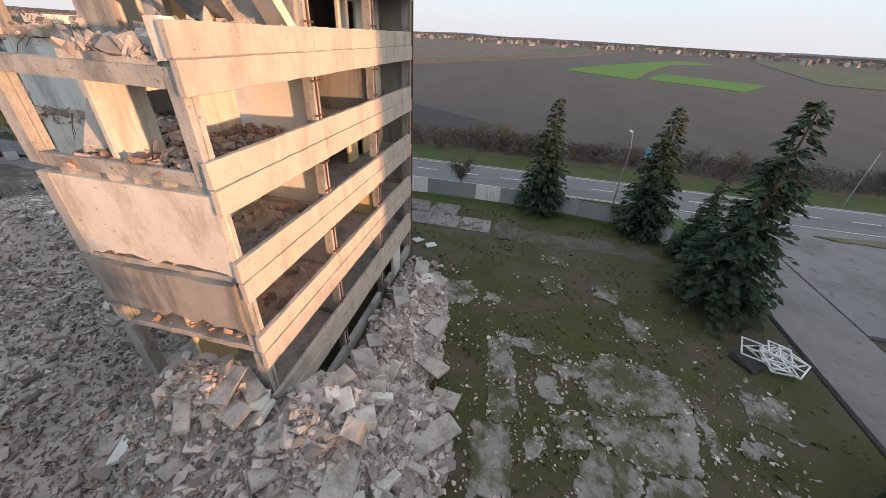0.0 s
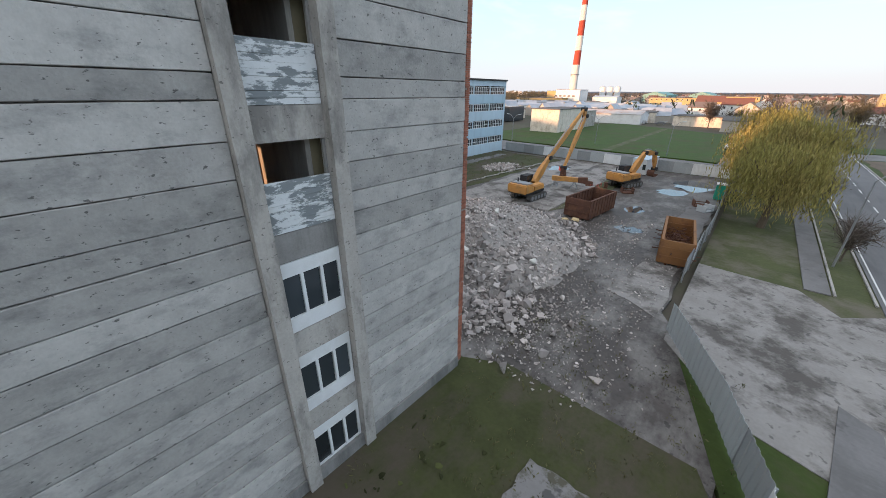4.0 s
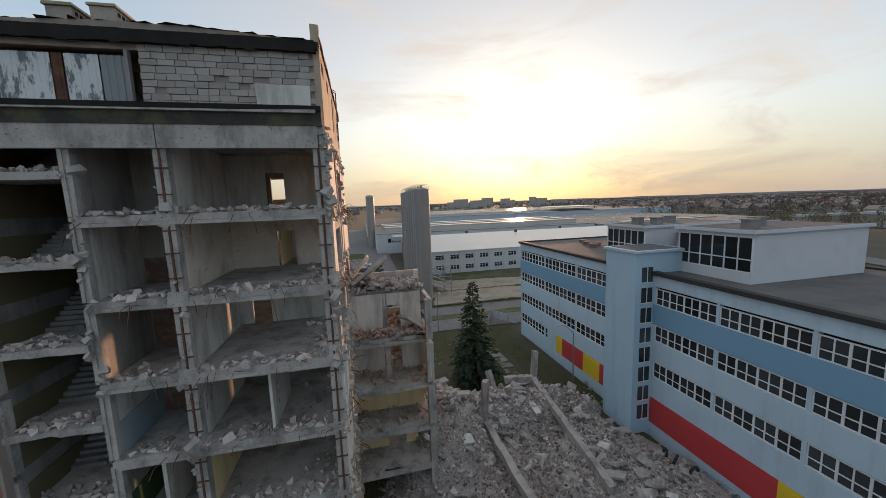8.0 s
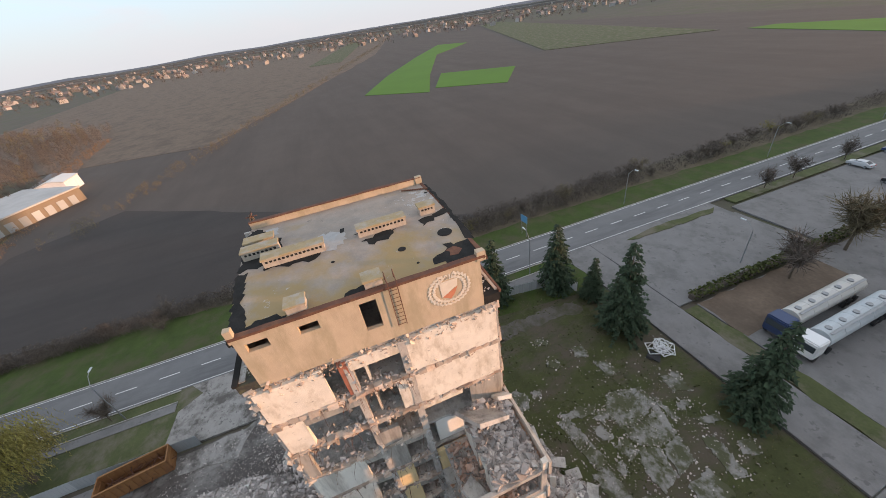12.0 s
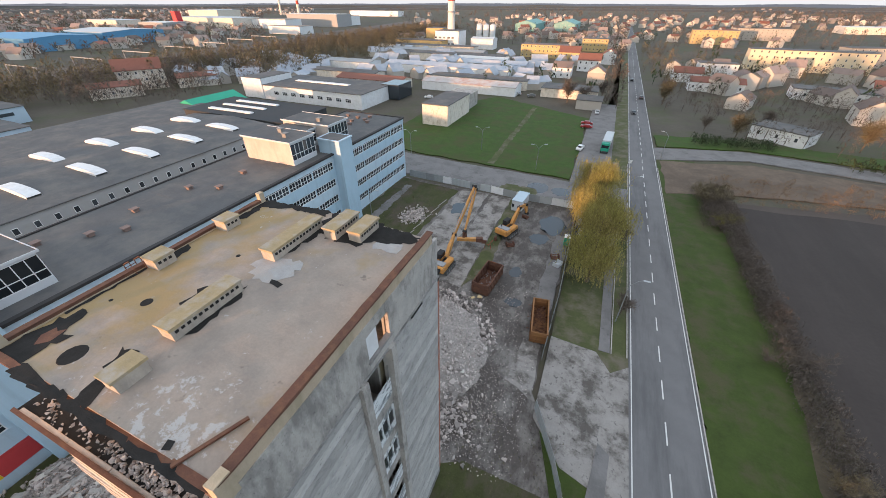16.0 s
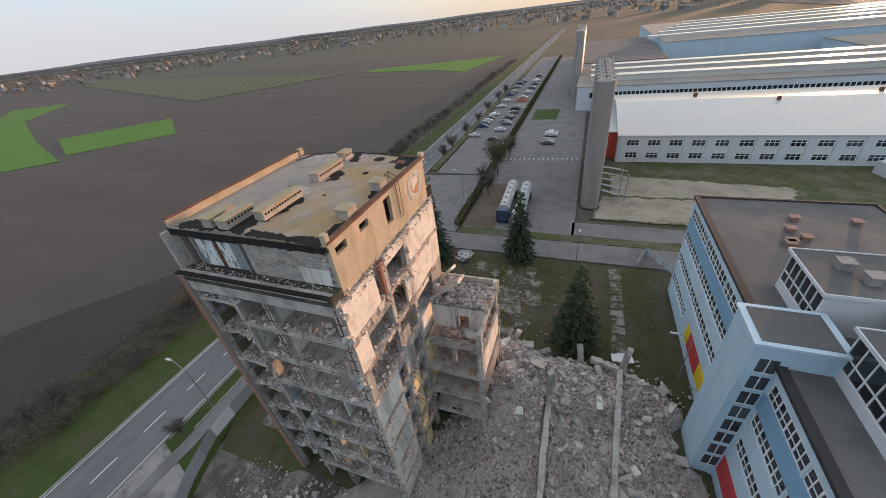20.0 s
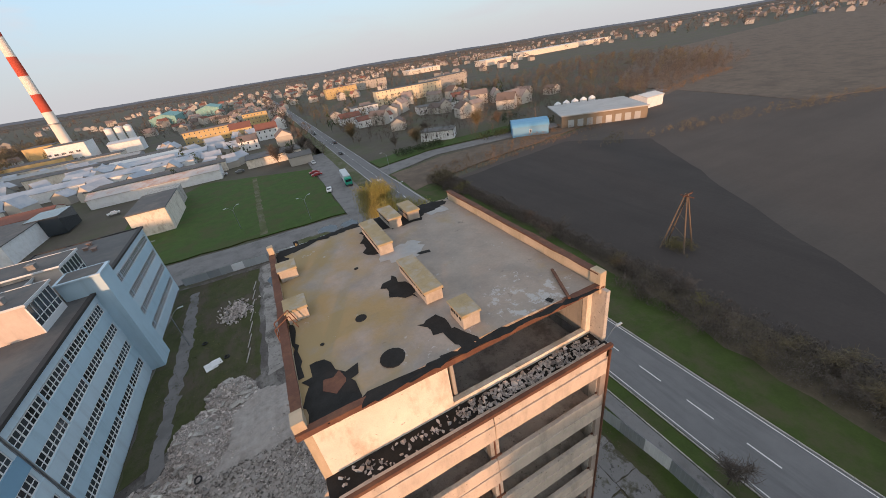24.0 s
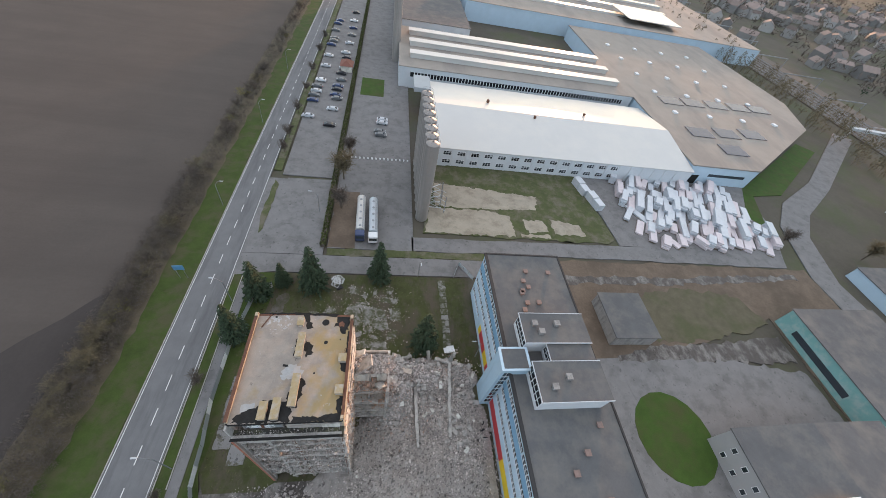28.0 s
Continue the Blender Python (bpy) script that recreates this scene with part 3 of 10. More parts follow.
for k in range(-70, 90):
    y = k * 6.2 + 1.2
    box(lines, 28.86, y, 0.0, 29.02, y + 3.0, 0.036)
for x in (25.15, 32.65):
    box(lines, x, -600, 0.0, x + 0.12, 800, 0.035)
solo("road_marking", lines, LINE, "worn white dashes along the road", "road marking", kind="structure")
sheet("pavement", [(20.7, -34), (22.5, -34), (22.5, 10), (22.9, 16), (21.6, 17), (20.7, 10)], 0.06, ASPH_L, "grey footpath beside the hoarding", "pavement")
sheet("pavement_north", [(20.9, 31), (22.4, 31), (22.2, 110), (20.6, 110)], 0.06, ASPH_L, "grey footpath under the willows", "pavement")
sheet("driveway", [(14.2, 17.2), (18, 12.6), (24.95, 10.5), (24.95, 29.5), (22.6, 27.5), (20.6, 30.5), (14.2, 31)], 0.02, CONCYARD, "worn driveway from the road to the yard gate", "driveway")
kerb = bmesh.new()
for y0, y1, x in ((-36, 10, 24.6), (31, 110, 24.6), (-36, 8, 22.6), (31, 100, 22.5), (-420, 110, 33.0)):
    box(kerb, x, y0, 0.0, x + 0.15, y1, 0.11)
solo("kerb", kerb, CONC, "concrete kerbs along the road and path", "kerb", kind="structure")

# demolition yard
sheet("yard", [(-34, 8), (17.6, 8), (17.6, 15), (13.4, 20.5), (13.4, 73), (-37, 74.5), (-34, 40)], -0.04, MUD, "dark muddy demolition yard", "yard", jit=0.3)
sheet("yard_slab_west", [(-16.5, 33), (-8.2, 34), (-8.6, 73), (-15.8, 73)], 0.0, CONCYARD, "stained concrete track across the yard", "yard", jit=0.28, step=1.5)
sheet("yard_slab_middle", [(-7.6, 36), (-2.4, 36), (-2.6, 73), (-7.6, 73)], 0.01, CONCYARD, "stained concrete strip in the yard", "yard", jit=0.28, step=1.5)
sheet("yard_slab_east", [(10.2, 33), (13.2, 33), (13.2, 60), (10.6, 60)], 0.01, ASPH_L, "pale concrete strip along the hoarding", "yard", jit=0.3)
sheet("yard_slab_south", [(9.6, 21), (13.2, 19.4), (13.2, 30.5), (10.4, 28)], 0.0, CONCYARD, "stained concrete apron by the gate", "yard", jit=0.3, step=1.5)
sheet("yard_grass", [(-2.3, 36), (0.4, 42), (0.2, 73), (-2.4, 73)], 0.01, GRASS_D, "strip of muddy grass in the yard", "yard", jit=0.22, step=1.2)
sheet("blue_front_grass", [(-34, 24), (-17.5, 34), (-16.5, 72), (-34, 74)], -0.01, COURT, "worn grass before the blue building", "grass", jit=0.35)
sheet("blue_front_path", [(-31, 23), (-29.4, 23), (-28.6, 50), (-29.4, 70), (-31, 70)], 0.02, ASPH_L, "broken concrete path along the blue building", "path", jit=0.35, step=0.9)
for i, (x, y, a, b) in enumerate(((9.3, 64, 3.0, 4.5), (7.5, 57, 2.2, 2.6), (-13, 63, 2.0, 3.4), (2.5, 82.5, 3.2, 3.4), (8.6, 82, 2.6, 3.0), (7.0, 36, 1.6, 1.2), (5.6, 44, 1.2, 1.8))):
    r = random.Random(i)
    pts = [(x + a * math.cos(t) * r.uniform(0.7, 1.1), y + b * math.sin(t) * r.uniform(0.7, 1.1)) for t in [k * math.pi / 9 for k in range(18)]]
    sheet("puddle", pts, 0.006 if y > 76 else (0.012 if x < -10 else -0.034), PUDDLE, "still puddle reflecting the evening sky", "puddle", kind="structure", depth=0.02)
sheet("lane_north", [(-72, 77), (24.9, 77), (24.9, 90.5), (10, 89.5), (-40, 92), (-72, 94)], 0.0, ASPH_L, "pale concrete lane past the yard", "lane", jit=0.3, step=3)
sheet("lane_island", [(-8, 76.5), (3, 76.8), (2, 81), (-6, 81.5)], 0.05, GRASS_D, "muddy grass island beside the lane", "grass", jit=0.4, step=1)
sheet("lawn_north", [(-60, 96), (-40, 94), (9.5, 91.5), (9.5, 160), (-38, 185), (-60, 150)], 0.01, GRASS, "fresh green lawn with lamp posts", "lawn", jit=0.6, step=4)
sheet("car_park_north", [(9.8, 88), (20, 88), (20, 190), (9.8, 190)], 0.02, ASPH_L, "grey car park beside the lawn", "car park")
sheet("track_lawn", [(-15.5, 94), (-13.5, 94), (-14.5, 170), (-16.5, 170)], 0.016, GRASS_D, "trodden path over the lawn", "path", jit=0.3, step=2)

# courtyard south of the tower
sheet("courtyard_grass", [(-34, -37), (18, -37), (19, -25), (19, 5), (17, 9), (8.2, 9.2), (6, 8), (-34, 8)], -0.03, COURT, "worn muddy grass round the tower", "grass")
SLAB = mat("mossy_pale_slab", (0.235, 0.225, 0.21), rough=0.92, var=0.25, scale=0.5, fine=6, tint=(0.065, 0.068, 0.032), tint_amount=0.95, tint_scale=0.42, edge=(0.43, 0.54))
slabs = [[(-4.1, -22.0), (-2.2, -24.0), (-3.0, -28.0), (-5.4, -28.2), (-6.6, -25.2), (-6.4, -22.4)], [(-6.5, -22.5), (-6.7, -25.2), (-5.5, -28.2), (-9.2, -27.2), (-9.6, -24.6), (-8.4, -22.4)],
         [(-9.8, -24.6), (-9.4, -27.1), (-12.0, -26.6), (-12.5, -24.0)], [(-8.6, -22.3), (-9.7, -24.4), (-12.4, -23.8), (-13.2, -21.4), (-10.8, -21.2)], [(-2.7, -16.3), (-2.7, -17.8), (-6.0, -18.3), (-6.4, -16.6)],
         [(-6.6, -16.7), (-6.2, -18.3), (-8.6, -18.5), (-8.8, -17.0)], [(-9.0, -16.2), (-8.8, -18.2), (-12.3, -18.4), (-12.7, -16.4)], [(-2.2, -17.0), (-2.2, -19.4), (-2.9, -21.7), (-3.8, -20.8), (-3.1, -18.1)],
         [(-3.9, -20.5), (-3.5, -22.3), (-4.6, -22.1), (-5.1, -20.9)], [(-7.6, -20.2), (-7.1, -21.8), (-8.9, -22.3), (-9.5, -20.8)], [(-9.2, -19.1), (-9.0, -19.8), (-10.2, -19.8), (-10.4, -19.0)], [(-4.9, -19.4), (-5.0, -20.6), (-6.8, -20.9), (-6.6, -19.6)],
         [(1.0, -9.6), (3.0, -11.4), (3.0, -14.0), (1.6, -15.1), (0.2, -14.4), (0.1, -11.9)], [(1.0, -15.5), (1.9, -15.7), (1.8, -16.8), (0.9, -16.6)], [(2.2, -25.6), (2.0, -27.0), (-0.4, -27.5), (-0.3, -25.6)], [(5.6, -24.3), (5.3, -26.0), (3.4, -25.7), (3.8, -24.2)],
         [(-3.0, -31.4), (-3.2, -33.8), (-6.0, -32.9), (-5.2, -31.0)], [(-10.6, -29.0), (-10.9, -30.6), (-15.2, -29.9), (-14.6, -28.4)], [(-12.2, -32.0), (-12.6, -33.6), (-14.0, -32.9), (-13.4, -31.2)], [(-8.7, -30.4), (-9.2, -33.1), (-10.1, -32.8), (-9.6, -30.6)],
         [(-4.6, -28.6), (-7.9, -28.9), (-7.8, -28.2), (-5.2, -28.1)], [(-6.6, -30.0), (-6.5, -31.3), (-7.2, -31.4), (-7.6, -29.8)], [(-12.8, -20.6), (-12.6, -18.8), (-14.6, -19.2), (-14.8, -21.4)], [(-13.4, -24.0), (-13.0, -27.0), (-15.6, -27.2), (-15.8, -23.6)],
         [(-0.4, -34.6), (2.0, -35.4), (1.8, -36.4), (-0.6, -35.6)], [(4.4, -19.6), (3.4, -21.2), (4.6, -21.6), (5.2, -20.2)], [(8.6, -20.2), (7.4, -21.6), (8.2, -22.4), (9.2, -21.0)]]
yard_slabs = thing("paving_slabs", "cracked concrete slabs sunk in the mossy grass", "paving", kind="structure")
for i, pts in enumerate(slabs):
    bm = prism(bmesh.new(), ragged(pts, 0.26, 0.17, i), -0.2, 0.03 + 0.012 * (i % 4))
    bmesh.ops.triangulate(bm, faces=[f for f in bm.faces if len(f.verts) > 4])
    part("slab", bm, SLAB, yard_slabs)
PLATE = mat("worn_road_plate", (0.205, 0.197, 0.192), rough=0.92, var=0.22, scale=0.5, fine=6, bump=0.4, tint=(0.075, 0.070, 0.045), tint_amount=0.9, tint_scale=0.5, edge=(0.52, 0.6), obj_random=0.18, pits=(1.1, 0.7, 0.62))
plates = thing("paving_plates", "old concrete road plates with weeds in the joints", "paving", kind="structure")
for i in range(6):
    for k in range(2):
        if (i, k) in ((0, 1), (5, 1)):
            continue
        r = random.Random(i * 2 + k)
        x, y = 11.8 + k * 2.95 + r.uniform(-0.1, 0.1), -14.7 + i * 3.3 + k * 0.7
        part("plate", prism(bmesh.new(), ragged([(x, y), (x + 2.82, y + r.uniform(-0.1, 0.1)), (x + 2.82, y + 3.2), (x, y + 3.2)], 0.45, 0.09, i * 3 + k), -0.2, 0.03 + r.uniform(0, 0.04)), PLATE, plates)
sheet("worn_track", [(10.6, -15.2), (15.4, -15.4), (13.9, -19.6), (14.0, -24.2), (13.4, -30.6), (11.0, -30.8), (11.6, -25.0), (11.4, -18.4)], -0.012, mat("bare_trodden_earth", (0.105, 0.094, 0.082), rough=0.95, var=0.4, scale=0.7, fine=5, bump=0.8, tint=(0.06, 0.058, 0.03), tint_amount=0.9, tint_scale=0.3), "bare trodden track across the grass", "track", jit=0.5, step=0.8)
rr = random.Random(404)
MOSS = mat("dark_moss_tufts", (0.050, 0.056, 0.018), rough=0.97, var=0.4, scale=0.6, fine=6, bump=0.8, island=0.5)
tufts, stones = [], []
for _ in range(5200):
    x, y = rr.uniform(-17, 18), rr.uniform(-36.5, 4)
    if y > -10.5 and x < 7:
        continue
    if noise.noise((x * 0.22, y * 0.22, 5)) > rr.uniform(-0.25, 0.45):
        tufts.append((x, y, 0.0, rr.uniform(0.06, 0.24)))
for _ in range(2300):
    x, y = rr.gauss(-7.0, 5.0), rr.uniform(-33, -10)
    if y > -14 or rr.random() < 0.55:
        stones.append((x, min(y, -10.0) if x < 7 else y, 0.03, rr.choice((0.04, 0.06, 0.08, 0.12)) * rr.uniform(0.7, 1.4)))
for pts in slabs:
    for (ax, ay), (bx, by) in zip(pts, pts[1:] + pts[:1]):
        for _ in range(5):
            f = rr.random()
            stones.append((ax + (bx - ax) * f + rr.gauss(0, 0.22), ay + (by - ay) * f + rr.gauss(0, 0.22), 0.03, rr.uniform(0.05, 0.2)))
scatter("moss_tufts", tufts, MOSS, "low dark tufts of moss and grass", "grass", None, 71, 0.35)
scatter("courtyard_stones", stones, RUBBLE, "pale stones and crumbs strewn over the grass", "stones", None, 72, 0.7)
path_blue = thing("broken_path", "broken concrete path plates along the blue building", "path", kind="structure")
for i in range(16):
    y = -36 + i * 1.75
    part("plate", prism(bmesh.new(), ragged([(-27.6, y), (-25.8, y), (-25.8, y + 1.5), (-27.6, y + 1.5)], 0.4, 0.14, i), -0.2, 0.04), SLAB, path_blue)

# south lanes, parking, factory yard
sheet("lane_south", [(-41, -43.6), (24.95, -43.1), (24.95, -36.0), (16, -37.4), (-41, -37.6)], 0.0, ASPH_L, "grey concrete lane before the factory", "lane")
sheet("strip_south", [(-41, -46.2), (4, -45.8), (4, -43.3), (-41, -43.8)], 0.02, GRASS_D, "narrow grass strip between the lanes", "grass", jit=0.3)
sheet("lane_factory", [(-97, -52.4), (-19, -51.4), (-19, -46.2), (-97, -46.6)], 0.0, ASPH_L, "pale lane along the factory lawn", "lane", jit=0.2, step=3)
sheet("lane_factory_west", [(-97, -52.6), (-88, -52.6), (-84, -94), (-166, -94), (-160, -66), (-150, -46), (-97, -46.4)], -0.02, ASPH_L, "pale storage yard with stacked goods", "yard", jit=0.3, step=4)
sheet("forecourt", [(5.4, -75), (19.6, -74.4), (20.4, -43.3), (5.0, -43.4)], 0.03, ASPH_L, "empty pale asphalt forecourt", "car park")
sheet("road_apron", [(19.4, -74), (24.95, -74), (24.95, -43.2), (20.3, -43.2)], 0.015, ASPH_L, "asphalt apron between road and forecourt", "driveway")
sheet("car_park", [(6.4, -340), (21.5, -340), (21.5, -76), (6.4, -76)], 0.02, ASPH_L, "long asphalt car park beside the road", "car park")
sheet("hedge_strip", [(22.2, -420), (24.6, -420), (24.6, -78), (22.2, -78)], 0.06, GRASS_D, "narrow planted strip along the road", "verge")
isl = ragged([(21.6, -71), (23.0, -73), (23.6, -58), (22.6, -50), (21.8, -52)], 1.5, 0.2, 4)
sheet("traffic_island", isl, 0.12, GRASS_D, "narrow kerbed grass island", "verge")
sheet("factory_yard", [(-19.5, -330), (4.2, -330), (4.2, -46), (-19.5, -46)], 0.0, ASPH_L, "grey factory yard with parked cars", "yard")
sheet("factory_bed", [(-3, -70), (4.2, -70), (4.2, -46.2), (-3.2, -46.2)], 0.04, SOIL_B, "bare planted corner beside the lorries", "soil", jit=0.3)
sheet("factory_lawn_front", [(-8.5, -152), (1.6, -152), (1.6, -135), (-8.5, -135)], 0.04, GRASS, "square of green lawn in the car park", "lawn")
sheet("factory_lawn", [(-87, -55), (-84, -91), (-26, -88), (-22.5, -53.5), (-84, -53)], 0.0, GRASS_D, "patchy lawn before the white hall", "lawn", jit=0.5)
factory_slabs = thing("slab_remains", "pale cracked floor slab of a vanished hall", "paving", kind="structure")
for i, pts in enumerate(([(-27, -78), (-64, -74), (-62, -67), (-45, -66), (-27, -66)], [(-25, -65), (-44, -65), (-52, -63), (-52, -54), (-23, -54)],
                         [(-56, -62), (-63, -62), (-64, -57), (-57, -56)], [(-66, -63), (-76, -61), (-77, -56), (-66, -56)], [(-54, -55.6), (-64, -55.4), (-64, -54), (-54, -54)])):
    bm = prism(bmesh.new(), ragged(pts, 0.9, 0.5, i + 60), -0.2, 0.05)
    bmesh.ops.triangulate(bm, faces=[f for f in bm.faces if len(f.verts) > 4])
    part("slab", bm, mat("sandy_slab", (0.33, 0.29, 0.23), var=0.25, scale=0.2, fine=3, tint=(0.2, 0.17, 0.13), tint_amount=0.7, tint_scale=0.25) if i == 0 else factory_slabs.children[0].data.materials[0], factory_slabs)
sheet("brown_lot", [(-157, -45.6), (-56, -45.2), (-56, -14), (-83, -14), (-126, -26), (-126, 8), (-157, 8)], -0.03, SOIL_B, "churned brown earth lot", "soil", jit=0.6, step=3)
sheet("lot_weeds", [(-84, -33), (-100, -36), (-120, -33), (-124, -24), (-104, -19), (-84, -18)], 0.012, mat("sparse_weeds", (0.105, 0.092, 0.06), rough=0.95, var=0.4, scale=0.4, fine=4, bump=0.9, tint=(0.072, 0.078, 0.034), tint_amount=0.7, tint_scale=0.12), "rough weeds over the earth lot", "grass", jit=1.2, step=2)
sheet("lot_ditch", [(-82, -17.2), (-104, -18), (-124, -20), (-124, -12), (-104, -12.4), (-70, -12.6), (-70, -14.5)], 0.006, MUD, "dark wet mud at the lot's edge", "mud", jit=0.6, step=1.5)
sheet("lot_track", [(-60, -39), (-100, -40), (-150, -43), (-150, -40.5), (-100, -37.5), (-60, -36.5)], 0.004, MUD, "dark churned track over the earth lot", "mud", jit=0.8, step=2)
sheet("pale_apron", [(-70, -13), (-104, -13), (-124, -9), (-124, 5), (-98, 5), (-83, 6), (-70, -4)], 0.016, ASPH_L, "pale broken concrete apron", "yard", jit=0.7, step=1.6)
sheet("court_west", [(-84, -14), (-54, -14), (-52, 80), (-80, 100), (-84, 100)], -0.01, ASPH_L, "concrete court behind the blue building", "yard", jit=0.2, step=4)
sheet("court_grass", [(-76 + 9 * math.cos(k * 0.35), 4 + 9.5 * math.sin(k * 0.35)) for k in range(18)], 0.03, GRASS, "rounded lawn in the court", "lawn")
sheet("court_grass_strip", [(-82.5, 20), (-77, 18), (-76, 60), (-82.5, 62)], 0.03, GRASS, "grass strip along the grey hall", "lawn")
bend = (((-292, -152), (-283, -158)), ((-217, -95), (-211, -101)), ((-188, -76), (-180, -83)), ((-175, -62), (-166, -68)), ((-167, -40), (-157, -42)), ((-171, 0), (-159, 6)), ((-172, 90), (-160, 90)))
for k, ((a, b), (c, d)) in enumerate(zip(bend, bend[1:])):
    sheet("lane_west", [a, b, d, c], 0.004 * (k % 2), ASPH_L, "curving concrete lane behind the works", "lane")
sheet("lawn_west", [(-167, -86), (-184, -88.5), (-243, -131), (-236, -138), (-168, -92.5), (-166, -92.5), (-153, -72), (-158, -66)], 0.03, GRASS, "small lawn at the lane bend", "lawn")
sheet("street_north", [(33, 118), (60, 128), (130, 118), (330, 150), (330, 158), (130, 127), (60, 137), (33, 130)], 0.01, ASPH_L, "side street north of the field", "road")
sheet("lawn_ne", [(34, 92), (60, 100), (120, 108), (300, 140), (300, 147), (130, 116), (60, 124), (34, 117)], 0.0, SOIL_B, "dry grass and reeds at the field's end", "grass", jit=0.8, step=4)
sheet("lawn_ne_green", [(34, 132), (62, 139), (110, 134), (110, 146), (60, 150), (34, 146)], 0.02, GRASS, "green verge at the side street", "lawn", jit=0.4)

# ---- the half-demolished tower ----
X0, X1, Y0, Y1 = -6.7, 6.15, -8.0, 7.5
JW, JE = -6.42, 5.85
FL = [3.3 * k for k in range(0, 9)]
tower = thing("tower_block", "half-demolished concrete office tower stripped to its frame", "building")

# floor slabs with ribbed broken edges
def slab_bm(x0, y0, x1, y1, z, t=0.26, seed=0, rag=(0, 0, 0, 0)):
    """A floor slab; rag gives how far each edge (y0, x1, y1, x0) is broken away."""
    r = random.Random(seed)
    pts = []
    for i, ((ax, ay), (bx, by)) in enumerate((((x0, y0), (x1, y0)), ((x1, y0), (x1, y1)), ((x1, y1), (x0, y1)), ((x0, y1), (x0, y0)))):
        n = 1 if not rag[i] else max(2, int(math.hypot(bx - ax, by - ay) / 0.45))
        nx, ny = ((0, 1), (-1, 0), (0, -1), (1, 0))[i]
        for k in range(n):
            s, d = k / n, (r.uniform(0, rag[i]) if k else 0)
            pts.append((ax + (bx - ax) * s + nx * d, ay + (by - ay) * s + ny * d))
    bm = prism(bmesh.new(), pts, z - t, z)
    bmesh.ops.triangulate(bm, faces=[f for f in bm.faces if len(f.verts) > 4])
    return bm

for k in range(1, 9):
    z = FL[k] - 0.02
    part("floor_slab", slab_bm(X0 + 0.1, Y0 + 0.25, X1 - 0.35, Y1 - (0.0 if k < 8 else 0.3), z, seed=k, rag=(0, 0, 0.35 if k < 8 else 0, 0.3 if k in (1, 2, 3) else 0)) if k in (0, 8) else
         slab_bm(X0 + 0.1, Y0 + 0.25, 2.35, Y1, z, seed=k, rag=(0, 0, 0.3, 0.25)), CONC, tower)
    if k < 8:
        part("floor_slab", slab_bm(2.35, Y0 + 0.25, X1 - 0.35, 0.6, z, seed=k + 20), CONC, tower)
        part("edge_beam", boxes((X0 + 0.35, Y1 - 0.28, z - 0.42, 2.3, Y1 - 0.02, z - 0.26), jit=0.015), CONC, tower)
# stair landings and flights in the north-east bay
for k in range(1, 8):
    z = FL[k] + 1.65
    part("stair_landing", slab_bm(2.5, 4.9, X1 - 0.35, Y1, z, 0.28, seed=k + 40, rag=(0, 0, 0.3, 0)), CONC, tower)
    bm = bmesh.new()
    for i in range(10):
        box(bm, 2.55, 4.9 - 0.29 * (i + 1), z - 0.3 - 0.165 * (i + 1), 4.0, 4.9 - 0.29 * i, z - 0.165 * (i + 1) + 0.02)
        box(bm, 4.25, 4.9 - 0.29 * (i + 1), z - 0.3 + 0.165 * (i + 1), 5.75, 4.9 - 0.29 * i, z + 0.165 * (i + 1))
    part("stair_flight", bm, CONC_D, tower)
# columns: paired steel-shod posts on the facades
def column(x, y, z0, z1, w=0.42):
    bm = boxes((x - w / 2, y - w / 2, z0, x - 0.05, y + w / 2, z1), (x + 0.05, y - w / 2, z0, x + w / 2, y + w / 2, z1), (x - 0.06, y - w / 2 + 0.05, z0, x + 0.06, y + w / 2 - 0.05, z1), jit=0.012)
    return part("column", bm, CONC, tower)

for k in range(0, 8):
    z0, z1 = FL[k] + (0 if k else -0.2), FL[k + 1] - 0.28
    for x in (JW, -0.27, JE):
        column(x, Y0 + 0.28, z0, z1)
    for x in (-6.48, -0.7, 2.35, 5.75):
        c = column(x, Y1 - 0.3, z0, z1, 0.46 if x < 2 else 0.36)
    # steel ties that stick out of the facade joints
    for x in (JW, -0.27, JE):
        bm = bmesh.new()
        for dz in (0.9, 2.2):
            box(bm, x - 0.28, Y0 - 0.02, z0 + dz, x + 0.28, Y0 + 0.05, z0 + dz + 0.06)
        part("steel_tie", box(bm, x - 0.03, Y0 + 0.02, z0, x + 0.03, Y0 + 0.07, z1), RUST, tower)
    for x in (-6.48, -0.7):
        bm = bmesh.new()
        for dz in (0.7, 1.7, 2.6):
            box(bm, x - 0.26, Y1 - 0.1, z0 + dz, x + 0.26, Y1 - 0.02, z0 + dz + 0.05)
        part("steel_tie", box(bm, x - 0.035, Y1 - 0.1, z0, x + 0.035, Y1 - 0.04, z1), RUST, tower)
    for row in ((-1.05, Y1 - 0.62, z1 - 0.1, -0.35, Y1 - 0.05, z1 + 0.5), (-6.72, Y1 - 0.6, z1 - 0.05, -6.15, Y1 - 0.05, z1 + 0.4)):
        part("column_corbel", boxes(row, jit=0.06), CONC, tower)
